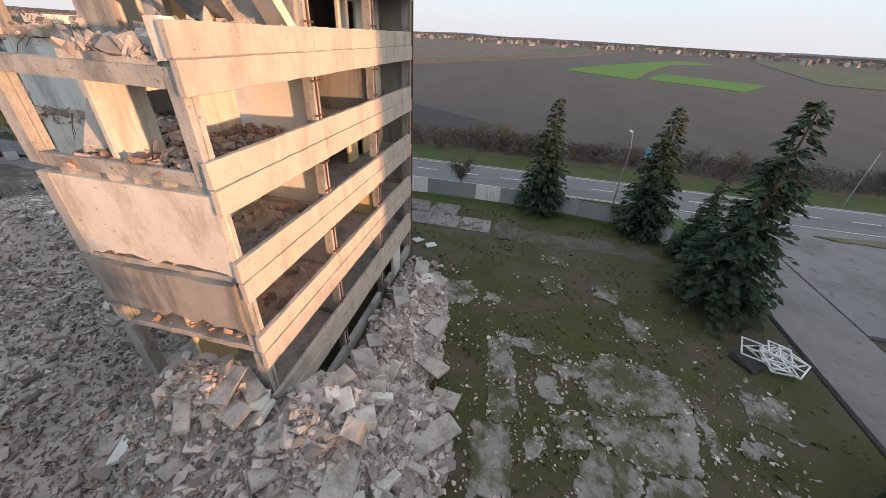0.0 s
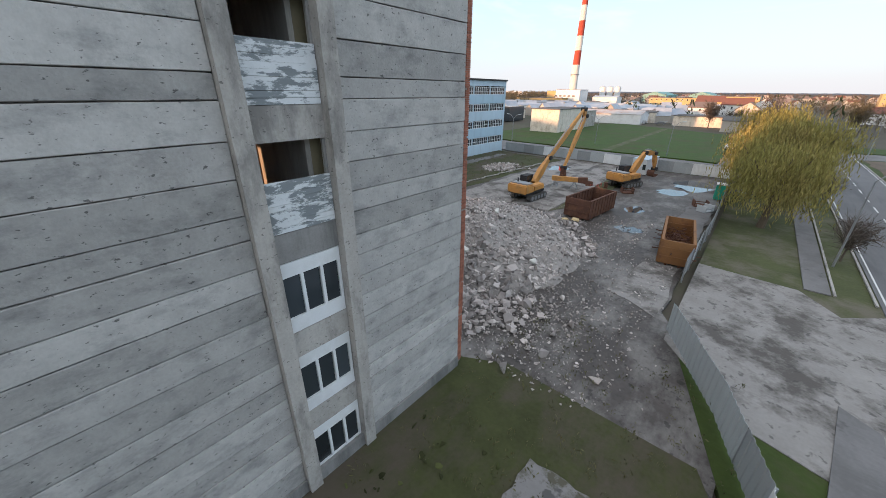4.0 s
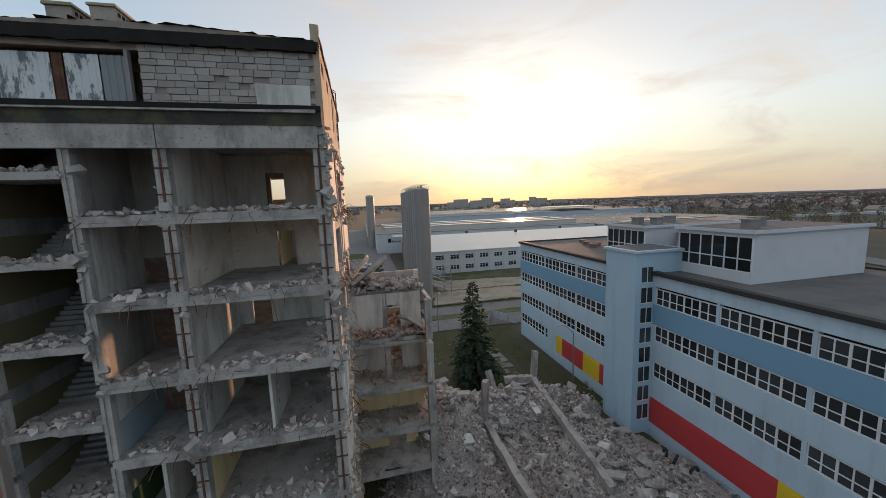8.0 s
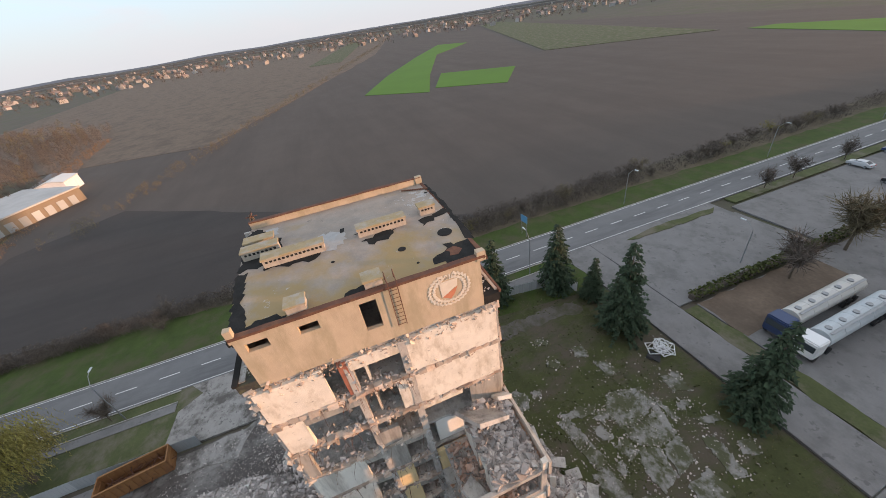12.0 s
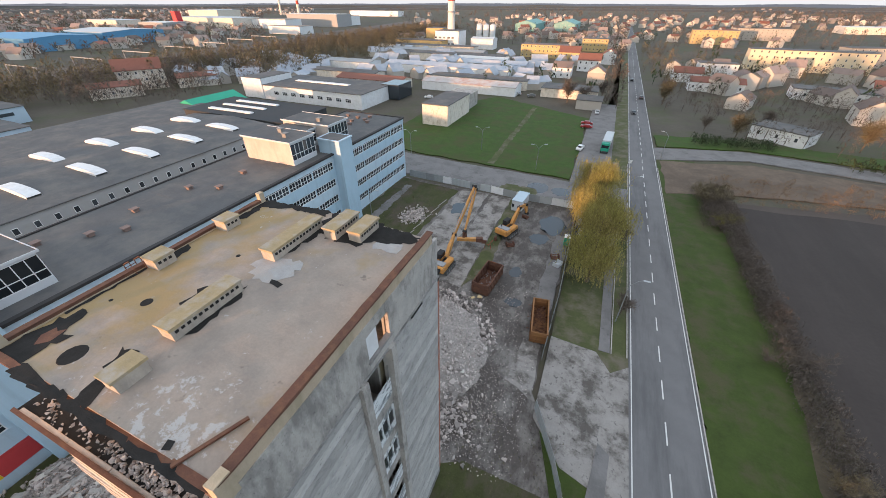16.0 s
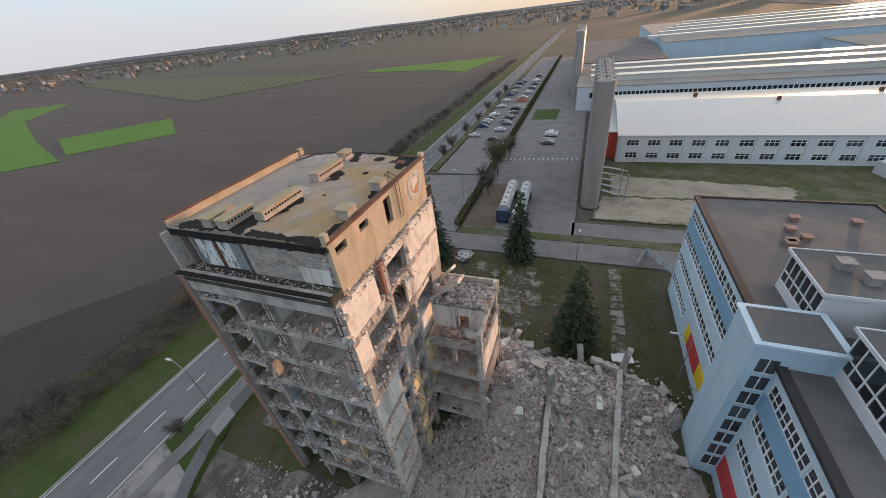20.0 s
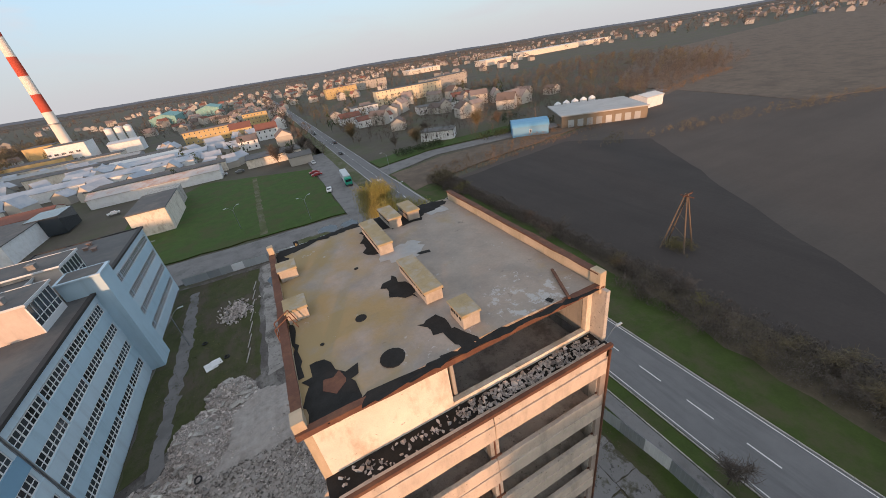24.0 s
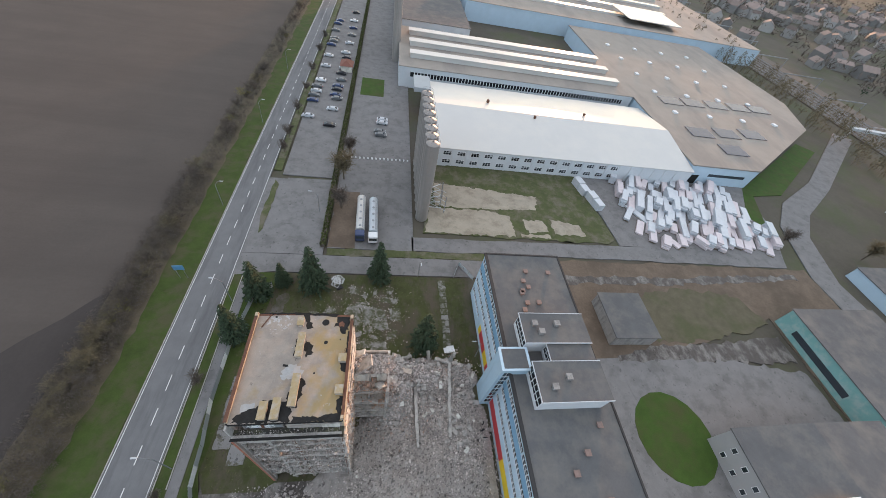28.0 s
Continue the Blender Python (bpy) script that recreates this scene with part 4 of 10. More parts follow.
# facade bands on the south side, one panel a bay
WEST_END = -12.75
for k in range(1, 9):
    zb, zt = FL[k] - 0.86, FL[k] + 0.76
    if k == 8:
        zb = FL[k] - 0.95
    cuts = [JE + 0.1, -0.27, JW] + ([WEST_END] if k <= 5 else [])
    for a, b in zip(cuts, cuts[1:]):
        for row in ((b + 0.015, Y0 - 0.17, zb, a - 0.015, Y0 + 0.06, FL[k] - 0.04), (b + 0.015, Y0 - 0.12, FL[k] - 0.015, a - 0.015, Y0 + 0.10, zt)):
            bm = boxes(row, jit=0.012)
            bmesh.ops.subdivide_edges(bm, edges=[e for e in bm.edges if e.calc_length() > 3], cuts=11)
            for v in bm.verts:
                v.co += Vector((0, RND.uniform(-0.008, 0.008), RND.uniform(-0.014, 0.014)))
            bmesh.ops.bevel(bm, geom=[e for e in bm.edges if e.calc_face_angle(0) > 0.8], offset=0.018, segments=1, affect="EDGES")
            part("facade_band", bm, BAND, tower)
        part("joint_strip", boxes((b + 0.03, Y0 - 0.08, FL[k] - 0.05, a - 0.03, Y0 + 0.05, FL[k])), CONC_D, tower)
# cornice on the north side
for a, b in ((-0.7, -6.5), (6.1, -0.7)):
    bm = boxes((b + 0.02, Y1 - 0.2, 25.55, a - 0.02, Y1 + 0.06, 26.9), (b, Y1 - 0.4, 26.9, a, Y1 + 0.22, 27.08), jit=0.01)
    part("cornice_panel", bm, CONC, tower)
# terraces round the penthouse
part("terrace_deck", boxes((X0, Y0 - 0.1, 26.42, X1, -6.9, 27.05)), TAR_DARK, tower)
part("terrace_deck", boxes((X0, 6.5, 26.42, X1, Y1 + 0.1, 27.02)), mat("mossy_black_felt", (0.045, 0.043, 0.038), rough=0.95, var=0.4, scale=1.2, fine=8, tint=(0.10, 0.10, 0.055), tint_amount=0.8, tint_scale=0.9, pits=None), tower)
part("terrace_kerb", boxes((X0, Y0 - 0.24, 27.0, X1, Y0 - 0.06, 27.22), jit=0.02), RUST, tower, "rust-stained sheet metal edging")
part("terrace_kerb", boxes((X0, Y1 - 0.06, 26.98, X1, Y1 + 0.24, 27.14), jit=0.03), TAR_DARK, tower, "torn black felt over the cornice edge")

# east wall: stacked concrete planks either side of a strip of windows
bm_base = boxes((5.75, -7.6, 0, 5.98, -1.45, 26.9), (5.75, 1.55, 0, 5.98, 7.2, 26.9), (5.75, -1.45, 0.0, 5.98, 1.55, 0.9))
part("wall_core", bm_base, CONC_D, tower)
PLANK_Z = (0.55, 1.45, 2.3, 3.1, 3.75, 4.55, 5.25, 5.99, 6.92, 7.70, 8.50, 9.23, 10.04, 10.70, 11.61, 12.49, 13.37, 13.93, 14.85, 15.85, 16.72,
           17.38, 18.30, 19.15, 19.82, 20.72, 21.58, 22.25, 23.15, 24.05, 24.72, 25.62, 26.27, 26.95)
for z, zt in zip(PLANK_Z, PLANK_Z[1:]):
    for a, b in ((-7.75, -1.5), (1.55, 7.33)):
        bm = boxes((5.98, a, z + 0.012, 6.17 + RND.uniform(-0.02, 0.016), b + RND.uniform(-0.03, 0.0), zt - 0.012), jit=0.006)
        bmesh.ops.subdivide_edges(bm, edges=[e for e in bm.edges if e.calc_length() > 3], cuts=9)
        for v in bm.verts:
            v.co.z += RND.uniform(-0.006, 0.006)
        bmesh.ops.bevel(bm, geom=[e for e in bm.edges if e.calc_face_angle(0) > 0.8], offset=0.014, segments=1, affect="EDGES")
        part("wall_plank", bm, PANEL, tower)
for a in (-1.5, 1.05):
    part("pilaster", boxes((5.8, a, 0, 6.42, a + 0.47, 27.0), jit=0.012), CONC, tower)
part("plinth", boxes((5.8, -7.9, -0.2, 6.25, 7.3, 0.55), jit=0.01), CONC_D, tower)
# corner piers of brick behind the planks
part("brick_core", boxes((5.7, 7.35, -0.1, 6.06, 7.70, 26.9)), MORTAR, tower)
part("brick_core", boxes((5.7, -8.1, -0.1, 6.06, -7.78, 26.9)), MORTAR, tower)
part("steel_channel", boxes((6.02, -8.02, 0, 6.2, -7.8, 26.9), (6.05, -8.2, 0, 6.12, -7.98, 26.9)), RUST, tower)
for k in range(0, 8):
    z0 = FL[k]
    low = 0.1 if k < 3 or k in (5, 6) else 0.06
    part("spandrel", boxes((5.8, -1.03, z0 - 0.82 if k > 2 else z0 - 0.85, 6.1, 1.05, z0 + low - 0.02), jit=0.01), CONC if k != 3 else CONC_D, tower)
    if k < 3 or k in (5, 6):
        bm = boxes((6.0, -1.0, z0 + low, 6.1, 1.02, z0 + 0.62), (5.98, -1.0, z0 + 2.0, 6.1, 1.02, z0 + 2.45))
        for y in (-1.0, -0.36, 0.3, 0.92):
            box(bm, 5.98, y, z0 + 0.62, 6.1, y + 0.1, z0 + 2.0)
        win = part("window", bm, WHITE if k < 3 else FLAKE, tower, "white boarded window with three panes")
        for y in (-0.9, -0.26, 0.4):
            part("pane", boxes((6.0, y, z0 + 0.62, 6.03, y + 0.54, z0 + 2.0)), GLASS, win)
    else:
        win = part("window", boxes((5.98, -1.02, z0 + low, 6.04, -0.94, z0 + 2.45), (5.98, 0.96, z0 + low, 6.04, 1.04, z0 + 2.45), jit=0.01), CONC_D, tower, "open window bay half boarded up")
        for j in range(9):
            part("board", boxes((6.06, -1.0, z0 + low + j * 0.158, 6.12, 1.02, z0 + low + j * 0.158 + 0.15), jit=0.008), FLAKE_H, win, "flaking white board")
for row in ((-7.75, -0.45, 26.97, 29.9), (1.40, 7.25, 26.97, 29.9), (-0.45, 1.40, 29.25, 29.9), (-0.45, 1.40, 26.97, 27.68)):
    part("top_panel", boxes((5.98, row[0], row[2], 6.18, row[1], row[3])), CONC, tower)
part("loose_board", boxes((6.08, -0.43, 27.75, 6.14, 0.42, 29.22), jit=0.012), WHITE, tower, "white board closing half of an opening")
part("opening_sill", boxes((5.95, -0.55, 27.58, 6.27, 1.5, 27.70), jit=0.02), CONC_D, tower)
# black sheet on the planks, painting the shaded depth of a broken notch
part("broken_notch", boxes((6.17, 3.6, 26.62, 6.2, 5.0, 26.93), jit=0.03), TAR_DARK, tower)
part("ledge", boxes((5.9, -7.8, 26.9, 6.26, 7.35, 26.99), jit=0.02), CONC_D, tower)

# west face where the wing was torn off
def westwall(y0, y1, z0, z1, material, t=0.3, jit=0.05):
    return part("torn_wall", boxes((X0 - 0.12, y0, z0, X0 - 0.12 + t, y1, z1), jit=jit), material, tower)

for k in range(0, 8):
    z0, z1 = FL[k], FL[k + 1] - 0.3
    # broken slab stubs and beam along the floor line
    bm = bmesh.new()
    for i in range(26):
        y = Y0 + 0.3 + i * 0.58
        if (y < -1.4 and k <= 5):
            continue
        s = RND.uniform(0.0, 0.2)
        box(bm, X0 - 0.12 - s, y, z0 - RND.uniform(0.2, 0.36), X0 + 0.2, y + 0.58, z0 + RND.uniform(0.0, 0.1), jit=0.07)
    if k:
        part("broken_edge", bm, TORN, tower, "jagged torn slab edge")
    else:
        bm.free()
    column(X0 + 0.1, -1.4, z0, z1, 0.5)
    column(X0 + 0.1, 2.0, z0, z1, 0.46)
    plast = PLAST if k > 2 else PLAST_W
    if k == 7:
        westwall(3.4, 7.2, z0, z1, PLAST)
        westwall(1.95, 2.5, z0, z1, BRICK_J)
        westwall(-7.7, -1.6, z0, z1, PLAST)
        westwall(-1.4, 1.9, z0 + 2.1, z1, PLAST)
    elif k == 6:
        westwall(5.6, 7.2, z0, z1, PLAST)
        westwall(2.2, 5.6, z1 - 0.75, z1, PLAST_G)
        westwall(-7.7, -1.6, z0, z1, PLAST)
        westwall(-1.4, -0.4, z0, z1, PLAST)
    elif k == 5:
        westwall(6.4, 7.2, z0, z1, PLAST_G)
        westwall(-4.6, -1.6, z1 - 0.6, z1, PLAST)
        westwall(-7.7, -5.2, z0, z1, PLAST_G)
        westwall(0.4, 1.9, z0, z1 - 1.2, PLAST_G)
    else:
        westwall(3.5, 7.2, z0, z1, PLAST_W if k in (2, 4) else PLAST)
        westwall(2.2, 3.5, z1 - 0.8, z1, PLAST_G)
        westwall(0.4, 1.8, z0, z1, PLAST_Y if k < 4 else PLAST_G)
        westwall(-1.2, 0.4, z1 - 0.7, z1, PLAST_G)
# torn masonry left along every floor line of the west face and up its corner
rr = random.Random(91)
for k in range(1, 9):
    pl = []
    y = -1.5 if k <= 5 else -7.7
    while y < 7.35:
        thick = 0.28 + 0.2 * noise.noise((y * 0.8, k * 3.1, 0.0))
        for _ in range(7):
            s = rr.choice((0.05, 0.07, 0.09, 0.12, 0.16, 0.22)) * rr.uniform(0.7, 1.2)
            z = FL[k] - 0.26 + rr.gauss(0, thick * 0.8) - (0.25 if k == 8 else 0)
            pl.append((X0 - 0.02 - rr.uniform(-0.1, 0.1), y + rr.uniform(-0.1, 0.3), z, s))
        y += 0.22
    scatter("torn_masonry", pl, TORN, "ragged broken masonry along the floor line", "rubble", tower, 60 + k)
bm = bmesh.new()
for i in range(190):
    z = rr.uniform(1, 26.2)
    x, y = rr.choice(((X0 - 0.05, Y1 - 0.1), (X0 - 0.05, Y1 - 0.1), (-0.7, Y1), (2.35, Y1), (X0 - 0.1, 2.0), (X0 - 0.1, -1.4)))
    m = pose(x + rr.gauss(0, 0.14), y + rr.gauss(0, 0.1), z, rr.gauss(0, 25), rr.gauss(0, 25), rr.uniform(0, 90))
    s = rr.choice((0.07, 0.1, 0.14, 0.22)) * rr.uniform(0.7, 1.2)
    box(bm, -s, -s * 0.6, -s * 0.8, s, s * 0.6, s * 0.8, s * 0.3, m)
tagged(part("wall_stub", bm, CONC, tower, "lumps of torn wall clinging to the columns"), label="lumps of torn wall clinging to the columns", kind="stuff")
# interior partitions: corridor walls with doorways, room walls
def roomwall(x0, y0, x1, y1, z0, z1, material, door=None):
    """A partition; door: (from, to) along its length is left open below 2.05 m."""
    bm = bmesh.new()
    if door is None:
        box(bm, x0, y0, z0, x1, y1, z1)
    elif x1 - x0 > y1 - y0:
        box(bm, x0, y0, z0, door[0], y1, z1)
        box(bm, door[1], y0, z0, x1, y1, z1)
        box(bm, door[0], y0, z0 + 2.05, door[1], y1, z1)
    else:
        box(bm, x0, y0, z0, x1, door[0], z1)
        box(bm, x0, door[1], z0, x1, y1, z1)
        box(bm, x0, door[0], z0 + 2.05, x1, door[1], z1)
    return part("partition", bm, material, tower)

SOUTH = [PLAST_G, PLAST_W, PLAST_Y, PLAST_Y, PLAST_W, PLAST_W, PLAST_Y, PLAST_W]
NORTH = [PLAST_G, PLAST_G, PLAST_W, PLAST_Y, PLAST_W, PLAST_W, PLAST, PLAST_W]
for k in range(0, 8):
    z0, z1 = FL[k], FL[k + 1] - 0.28
    # south rooms: corridor wall at y = -2.2, cross wall at the middle column
    roomwall(-0.05, -5.95, 5.7, -5.8, z0, z1, SOUTH[k] if k != 4 else PLAST_C, (1.2, 2.15) if k != 4 else (0.7, 1.9))
    roomwall(-0.2, -2.35, 5.7, -2.2, z0, z1, PLAST_G, (0.5, 1.45))
    if k == 4:
        roomwall(-6.05, -2.35, -2.5, -2.2, z0, z1, PLAST_C, (-3.7, -2.75))
        roomwall(-2.5, -2.35, -0.35, -2.2, z0, z1, PLAST_Y)
        roomwall(-6.2, -7.5, -6.05, -2.2, z0, z1, PLAST_C)
        part("steel_lintel", boxes((0.3, -6.0, z0 + 2.3, 2.6, -5.96, z0 + 2.62)), STEEL, tower)
    if k in (0, 6, 7):
        roomwall(-6.2, -2.35, -0.2, -2.2, z0, z1, SOUTH[(k + 1) % 8], (-3.4, -2.4))
    if k == 2:
        roomwall(-3.3, -6.0, -3.18, -2.35, z0, z1, PLAST_W)
    if k in (2, 4, 6, 7):
        roomwall(-0.34, -7.4, -0.2, -2.35, z0, z1, SOUTH[k] if k != 4 else PLAST_G, (-4.4, -3.4))
    elif k == 3:
        roomwall(-0.34, -4.6, -0.2, -2.35, z0, z1, PLAST_Y)
        roomwall(-6.2, -7.4, -6.08, -4.2, z0, z1, PLAST_C)
    elif k == 1:
        roomwall(-3.0, -5.8, -2.88, -2.35, z0, z1, PLAST_Y)
    # north rooms: corridor wall at y = 1.0
    roomwall(-6.2, 1.0, -0.8, 1.15, z0, z1, NORTH[k], (-4.3 + 0.35 * k % 2, -3.3 + 0.35 * k % 2))
    roomwall(-0.85, 1.15, -0.7, 7.0, z0, z1, NORTH[k])
    roomwall(2.25, 1.15, 2.4, 7.2, z0, z1, PLAST_G if k % 2 else PLAST_W)
    roomwall(-0.7, 3.6, 2.25, 3.72, z0, z1, PLAST_G if k != 3 else BRICK_D, (0.1, 0.95))
    if k in (1, 2, 3):
        roomwall(0.75, 3.7, 0.9, 7.1, z0, z1, PLAST_W if k != 2 else PLAST_GR)
    if k == 4:
        roomwall(-3.7, 3.6, -3.58, 7.1, z0, z1, PLAST_W)
    if k == 1 or k == 2:
        roomwall(-3.4, 2.2, -3.28, 7.1, z0, z1, PLAST_Y if k == 2 else PLAST_W)
    roomwall(2.5, 0.6, 5.7, 0.75, z0, z1, PLAST_G)
    # west inner wall of the north rooms, seen from the court
    if k in (5, 6):
        roomwall(-3.4, -2.2, -3.28, 1.0, z0, z1, PLAST_Y)
# painted dado in wet rooms
OLIVE = mat("olive_brown_dado_paint", (0.15, 0.125, 0.075), var=0.2, scale=0.9, rough=0.6)
for k in range(0, 8):
    for z in (FL[k], FL[k] + 1.65):
        if k or z > 1:
            part("dado", boxes((2.402, 0.76, z, 2.425, 7.0 if z > FL[k] else 4.8, z + (1.5 if z > FL[k] else 1.3))), OLIVE, tower, "olive-brown dado paint on the stair wall")
    part("dado", boxes((5.66, 0.76, FL[k], 5.69, 7.0, FL[k] + 2.6)), OLIVE, tower, "olive-brown dado paint on the stair wall")
for k, y0, y1, h in ((5, 4.4, 6.9, 1.9), (4, 4.6, 6.9, 1.5), (6, 5.2, 6.9, 1.2)):
    part("bare_brickwork", boxes((-0.69, y0, FL[k], -0.66, y1, FL[k] + h)), BRICK_D, tower, "bare red brick where plaster fell off")
    part("bare_brickwork", boxes((0.98, 3.725, FL[k], 2.2, 3.75, FL[k] + h)), BRICK_D, tower, "bare red brick where plaster fell off")
for k, m in ((4, PLAST_B), (3, PLAST_GR), (2, PLAST_GR), (1, PLAST_GR)):
    for row in ((2.18, 3.75, FL[k], 2.245, 7.1, FL[k] + 1.4), (-0.69, 3.75, FL[k], -0.64, 6.9, FL[k] + 1.35)):
        part("dado", boxes(row), m, tower, "painted dado band")

# penthouse
PY0, PY1, PZ = -7.0, 6.5, 30.1
bm = bmesh.new()
segs = ((PY0, -0.75, 27.05, PZ), (-0.75, 0.2, 27.05, 27.7), (-0.75, 0.2, 29.7, PZ), (0.2, 2.4, 27.05, PZ), (2.4, 3.45, 27.05, 29.05), (2.4, 3.45, 29.6, PZ), (3.45, 4.95, 27.05, PZ), (4.95, 6.05, 27.05, 29.05), (4.95, 6.05, 29.6, PZ), (6.05, PY1, 27.05, PZ))
for y0, y1, z0, z1 in segs:
    box(bm, X0 - 0.02, y0, z0 - 0.6 if z0 < 27.1 else z0, X0 + 0.26, y1, z1)
bmesh.ops.remove_doubles(bm, verts=bm.verts, dist=0.0005)
part("penthouse_wall", bm, PENT, tower, "ochre rendered penthouse wall with small windows")
part("penthouse_wall", boxes((X0 + 0.26, PY0, 27.0, -1.4, PY0 + 0.25, 30.0), (X0 + 0.26, PY0, 29.45, X1 - 0.1, PY0 + 0.25, 30.0), (5.7, PY0, 27.0, X1 - 0.1, PY0 + 0.25, 30.0), (-1.4, PY0, 27.0, 5.7, PY0 + 0.25, 27.35)), PLAST, tower)
part("penthouse_wall", boxes((-1.2, 0, 27.0, -1.05, PY1 - 0.3, 29.7), (-1.2, -6.7, 27.0, -1.05, -3, 29.7)), PLAST_G, tower)
# walls added inside to keep light out, so the open bays look dark
part("penthouse_partition", boxes((-1.05, 2.6, 27.0, 5.8, 2.75, 29.8)), PLAST_G, tower)
part("penthouse_partition", boxes((5.72, PY0 + 0.3, 27.0, 5.86, -0.5, 29.8), (5.72, 1.45, 27.0, 5.86, PY1 - 0.3, 29.8)), PLAST_G, tower)
# north side of the penthouse: blocks, painted sheets, open bay
blocks = part("block_wall", boxes((X0 + 0.2, PY1 - 0.28, 27.0, 0.0, PY1 - 0.06, 29.8), (0.0, PY1 - 0.28, 29.4, X1 - 0.1, PY1 - 0.02, 29.8), (X1 - 0.5, PY1 - 0.28, 27.0, X1 - 0.1, PY1 - 0.02, 29.8)), MORTAR, tower)
row = 0
z = 27.05
while z < 29.7:
    h = RND.choice((0.24, 0.26, 0.28))
    x = X0 + 0.22 + (row % 2) * 0.2
    while x < -0.1:
        w = RND.choice((0.4, 0.52, 0.6, 0.68))
        w = min(w, 0.0 - x)
        if not (z < 28.1 and x < X0 + 2.0 and RND.random() < 0.55) and RND.random() > 0.05:
            box_me = boxes((x + 0.012, PY1 - 0.08, z + 0.012, x + w - 0.012, PY1 + 0.02 + RND.uniform(-0.015, 0.015), z + h - 0.012), jit=0.008)
            part("block", box_me, BLOCK, blocks)
        x += w
    z, row = z + h, row + 1
for x0, x1, m in ((0.5, 1.35, TIN_G), (1.38, 2.5, FLAKE), (2.54, 2.9, RUST), (2.92, 4.6, FLAKE)):
    bm = bmesh.new()
    n = max(3, int((x1 - x0) / 0.12))
    fold = [(x0 + (x1 - x0) * (i + e) / n, PY1 - (0.12 if i % 2 else 0.15)) for i in range(n) for e in (0.1, 0.9)]
    prism(bm, fold + [(x, y + 0.015) for x, y in fold[::-1]], 27.12, 29.2)
    part("corrugated_sheet", bm, m, tower, "flaking corrugated metal sheet")
for row in ((0.36, PY1 - 0.25, 27.05, 0.48, PY1 - 0.02, 29.4), (4.64, PY1 - 0.25, 27.05, 4.78, PY1 - 0.02, 29.4)):
    part("post", boxes(row), CONC_D, tower)
part("plaster_patch", boxes((X0 + 0.5, PY1 + 0.03, 27.1, X0 + 2.6, PY1 + 0.06, 28.3), jit=0.04), PLAST_W, tower, "whitish plaster left on the blockwork")
# black felt lapping over the north edge of the roof
bm = bmesh.new()
for i in range(38):
    x = X0 + 0.15 + i * (X1 - X0 - 0.3) / 38
    box(bm, x, PY1 + 0.21, 29.62 - 0.22 * abs(noise.noise((x * 1.3, 0, 7))), x + 0.36, PY1 + 0.25, 30.06, 0.01)
part("felt_edge", bm, TAR_DARK, tower, "torn black felt hanging over the roof edge")

# penthouse roof: slightly crowned sheet with stains, holes and torn felt
bm = bmesh.new()
nx, ny = 26, 28
grid = {}
for i in range(nx + 1):
    for j in range(ny + 1):
        x = X0 + 0.1 + (X1 - X0 - 0.35) * i / nx
        y = PY0 - 0.25 + (PY1 - PY0 + 0.45) * j / ny
        zc = 30.02 + 0.30 * (1 - (abs(x) / 6.5) ** 1.6) + 0.03 * noise.noise((x * 0.9, y * 0.9, 3))
        grid[i, j] = (bm.verts.new((x, y, zc)), bm.verts.new((x, y, zc - 0.28)))
for i in range(nx):
    for j in range(ny):
        a, b, c, d = grid[i, j], grid[i + 1, j], grid[i + 1, j + 1], grid[i, j + 1]
        bm.faces.new((a[0], b[0], c[0], d[0]))
        bm.faces.new((d[1], c[1], b[1], a[1]))
for i in range(nx):
    for j in (0, ny):
        bm.faces.new((grid[i, j][0], grid[i + 1, j][0], grid[i + 1, j][1], grid[i, j][1]))
for j in range(ny):
    for i in (0, nx):
        bm.faces.new((grid[i, j][0], grid[i, j + 1][0], grid[i, j + 1][1], grid[i, j][1]))
roof = part("roof", bm, ROOF_T, tower, "stained bitumen roof with torn patches")


def on_roof(x, y):
    return 30.02 + 0.30 * (1 - (abs(x) / 6.5) ** 1.6) + 0.03 * noise.noise((x * 0.9, y * 0.9, 3))


def roof_patch(pts, material, name, lift=0.012, seed=0, jit=0.18):
    """A torn patch that follows the crown of the roof."""
    p = ragged(pts, 0.3, jit, seed)
    cx, cy = sum(x for x, _ in p) / len(p), sum(y for _, y in p) / len(p)
    bm = bmesh.new()
    rings = []
    for s in (1.0, 0.66, 0.33):
        rings.append([bm.verts.new((cx + (x - cx) * s, cy + (y - cy) * s, on_roof(cx + (x - cx) * s, cy + (y - cy) * s) + lift)) for x, y in p])
    c = bm.verts.new((cx, cy, on_roof(cx, cy) + lift))
    n = len(p)
    for a, b in zip(rings, rings[1:]):
        for i in range(n):
            bm.faces.new((a[i], a[(i + 1) % n], b[(i + 1) % n], b[i]))
    for i in range(n):
        bm.faces.new((rings[-1][i], rings[-1][(i + 1) % n], c))
    return part(name, bm, material, roof)


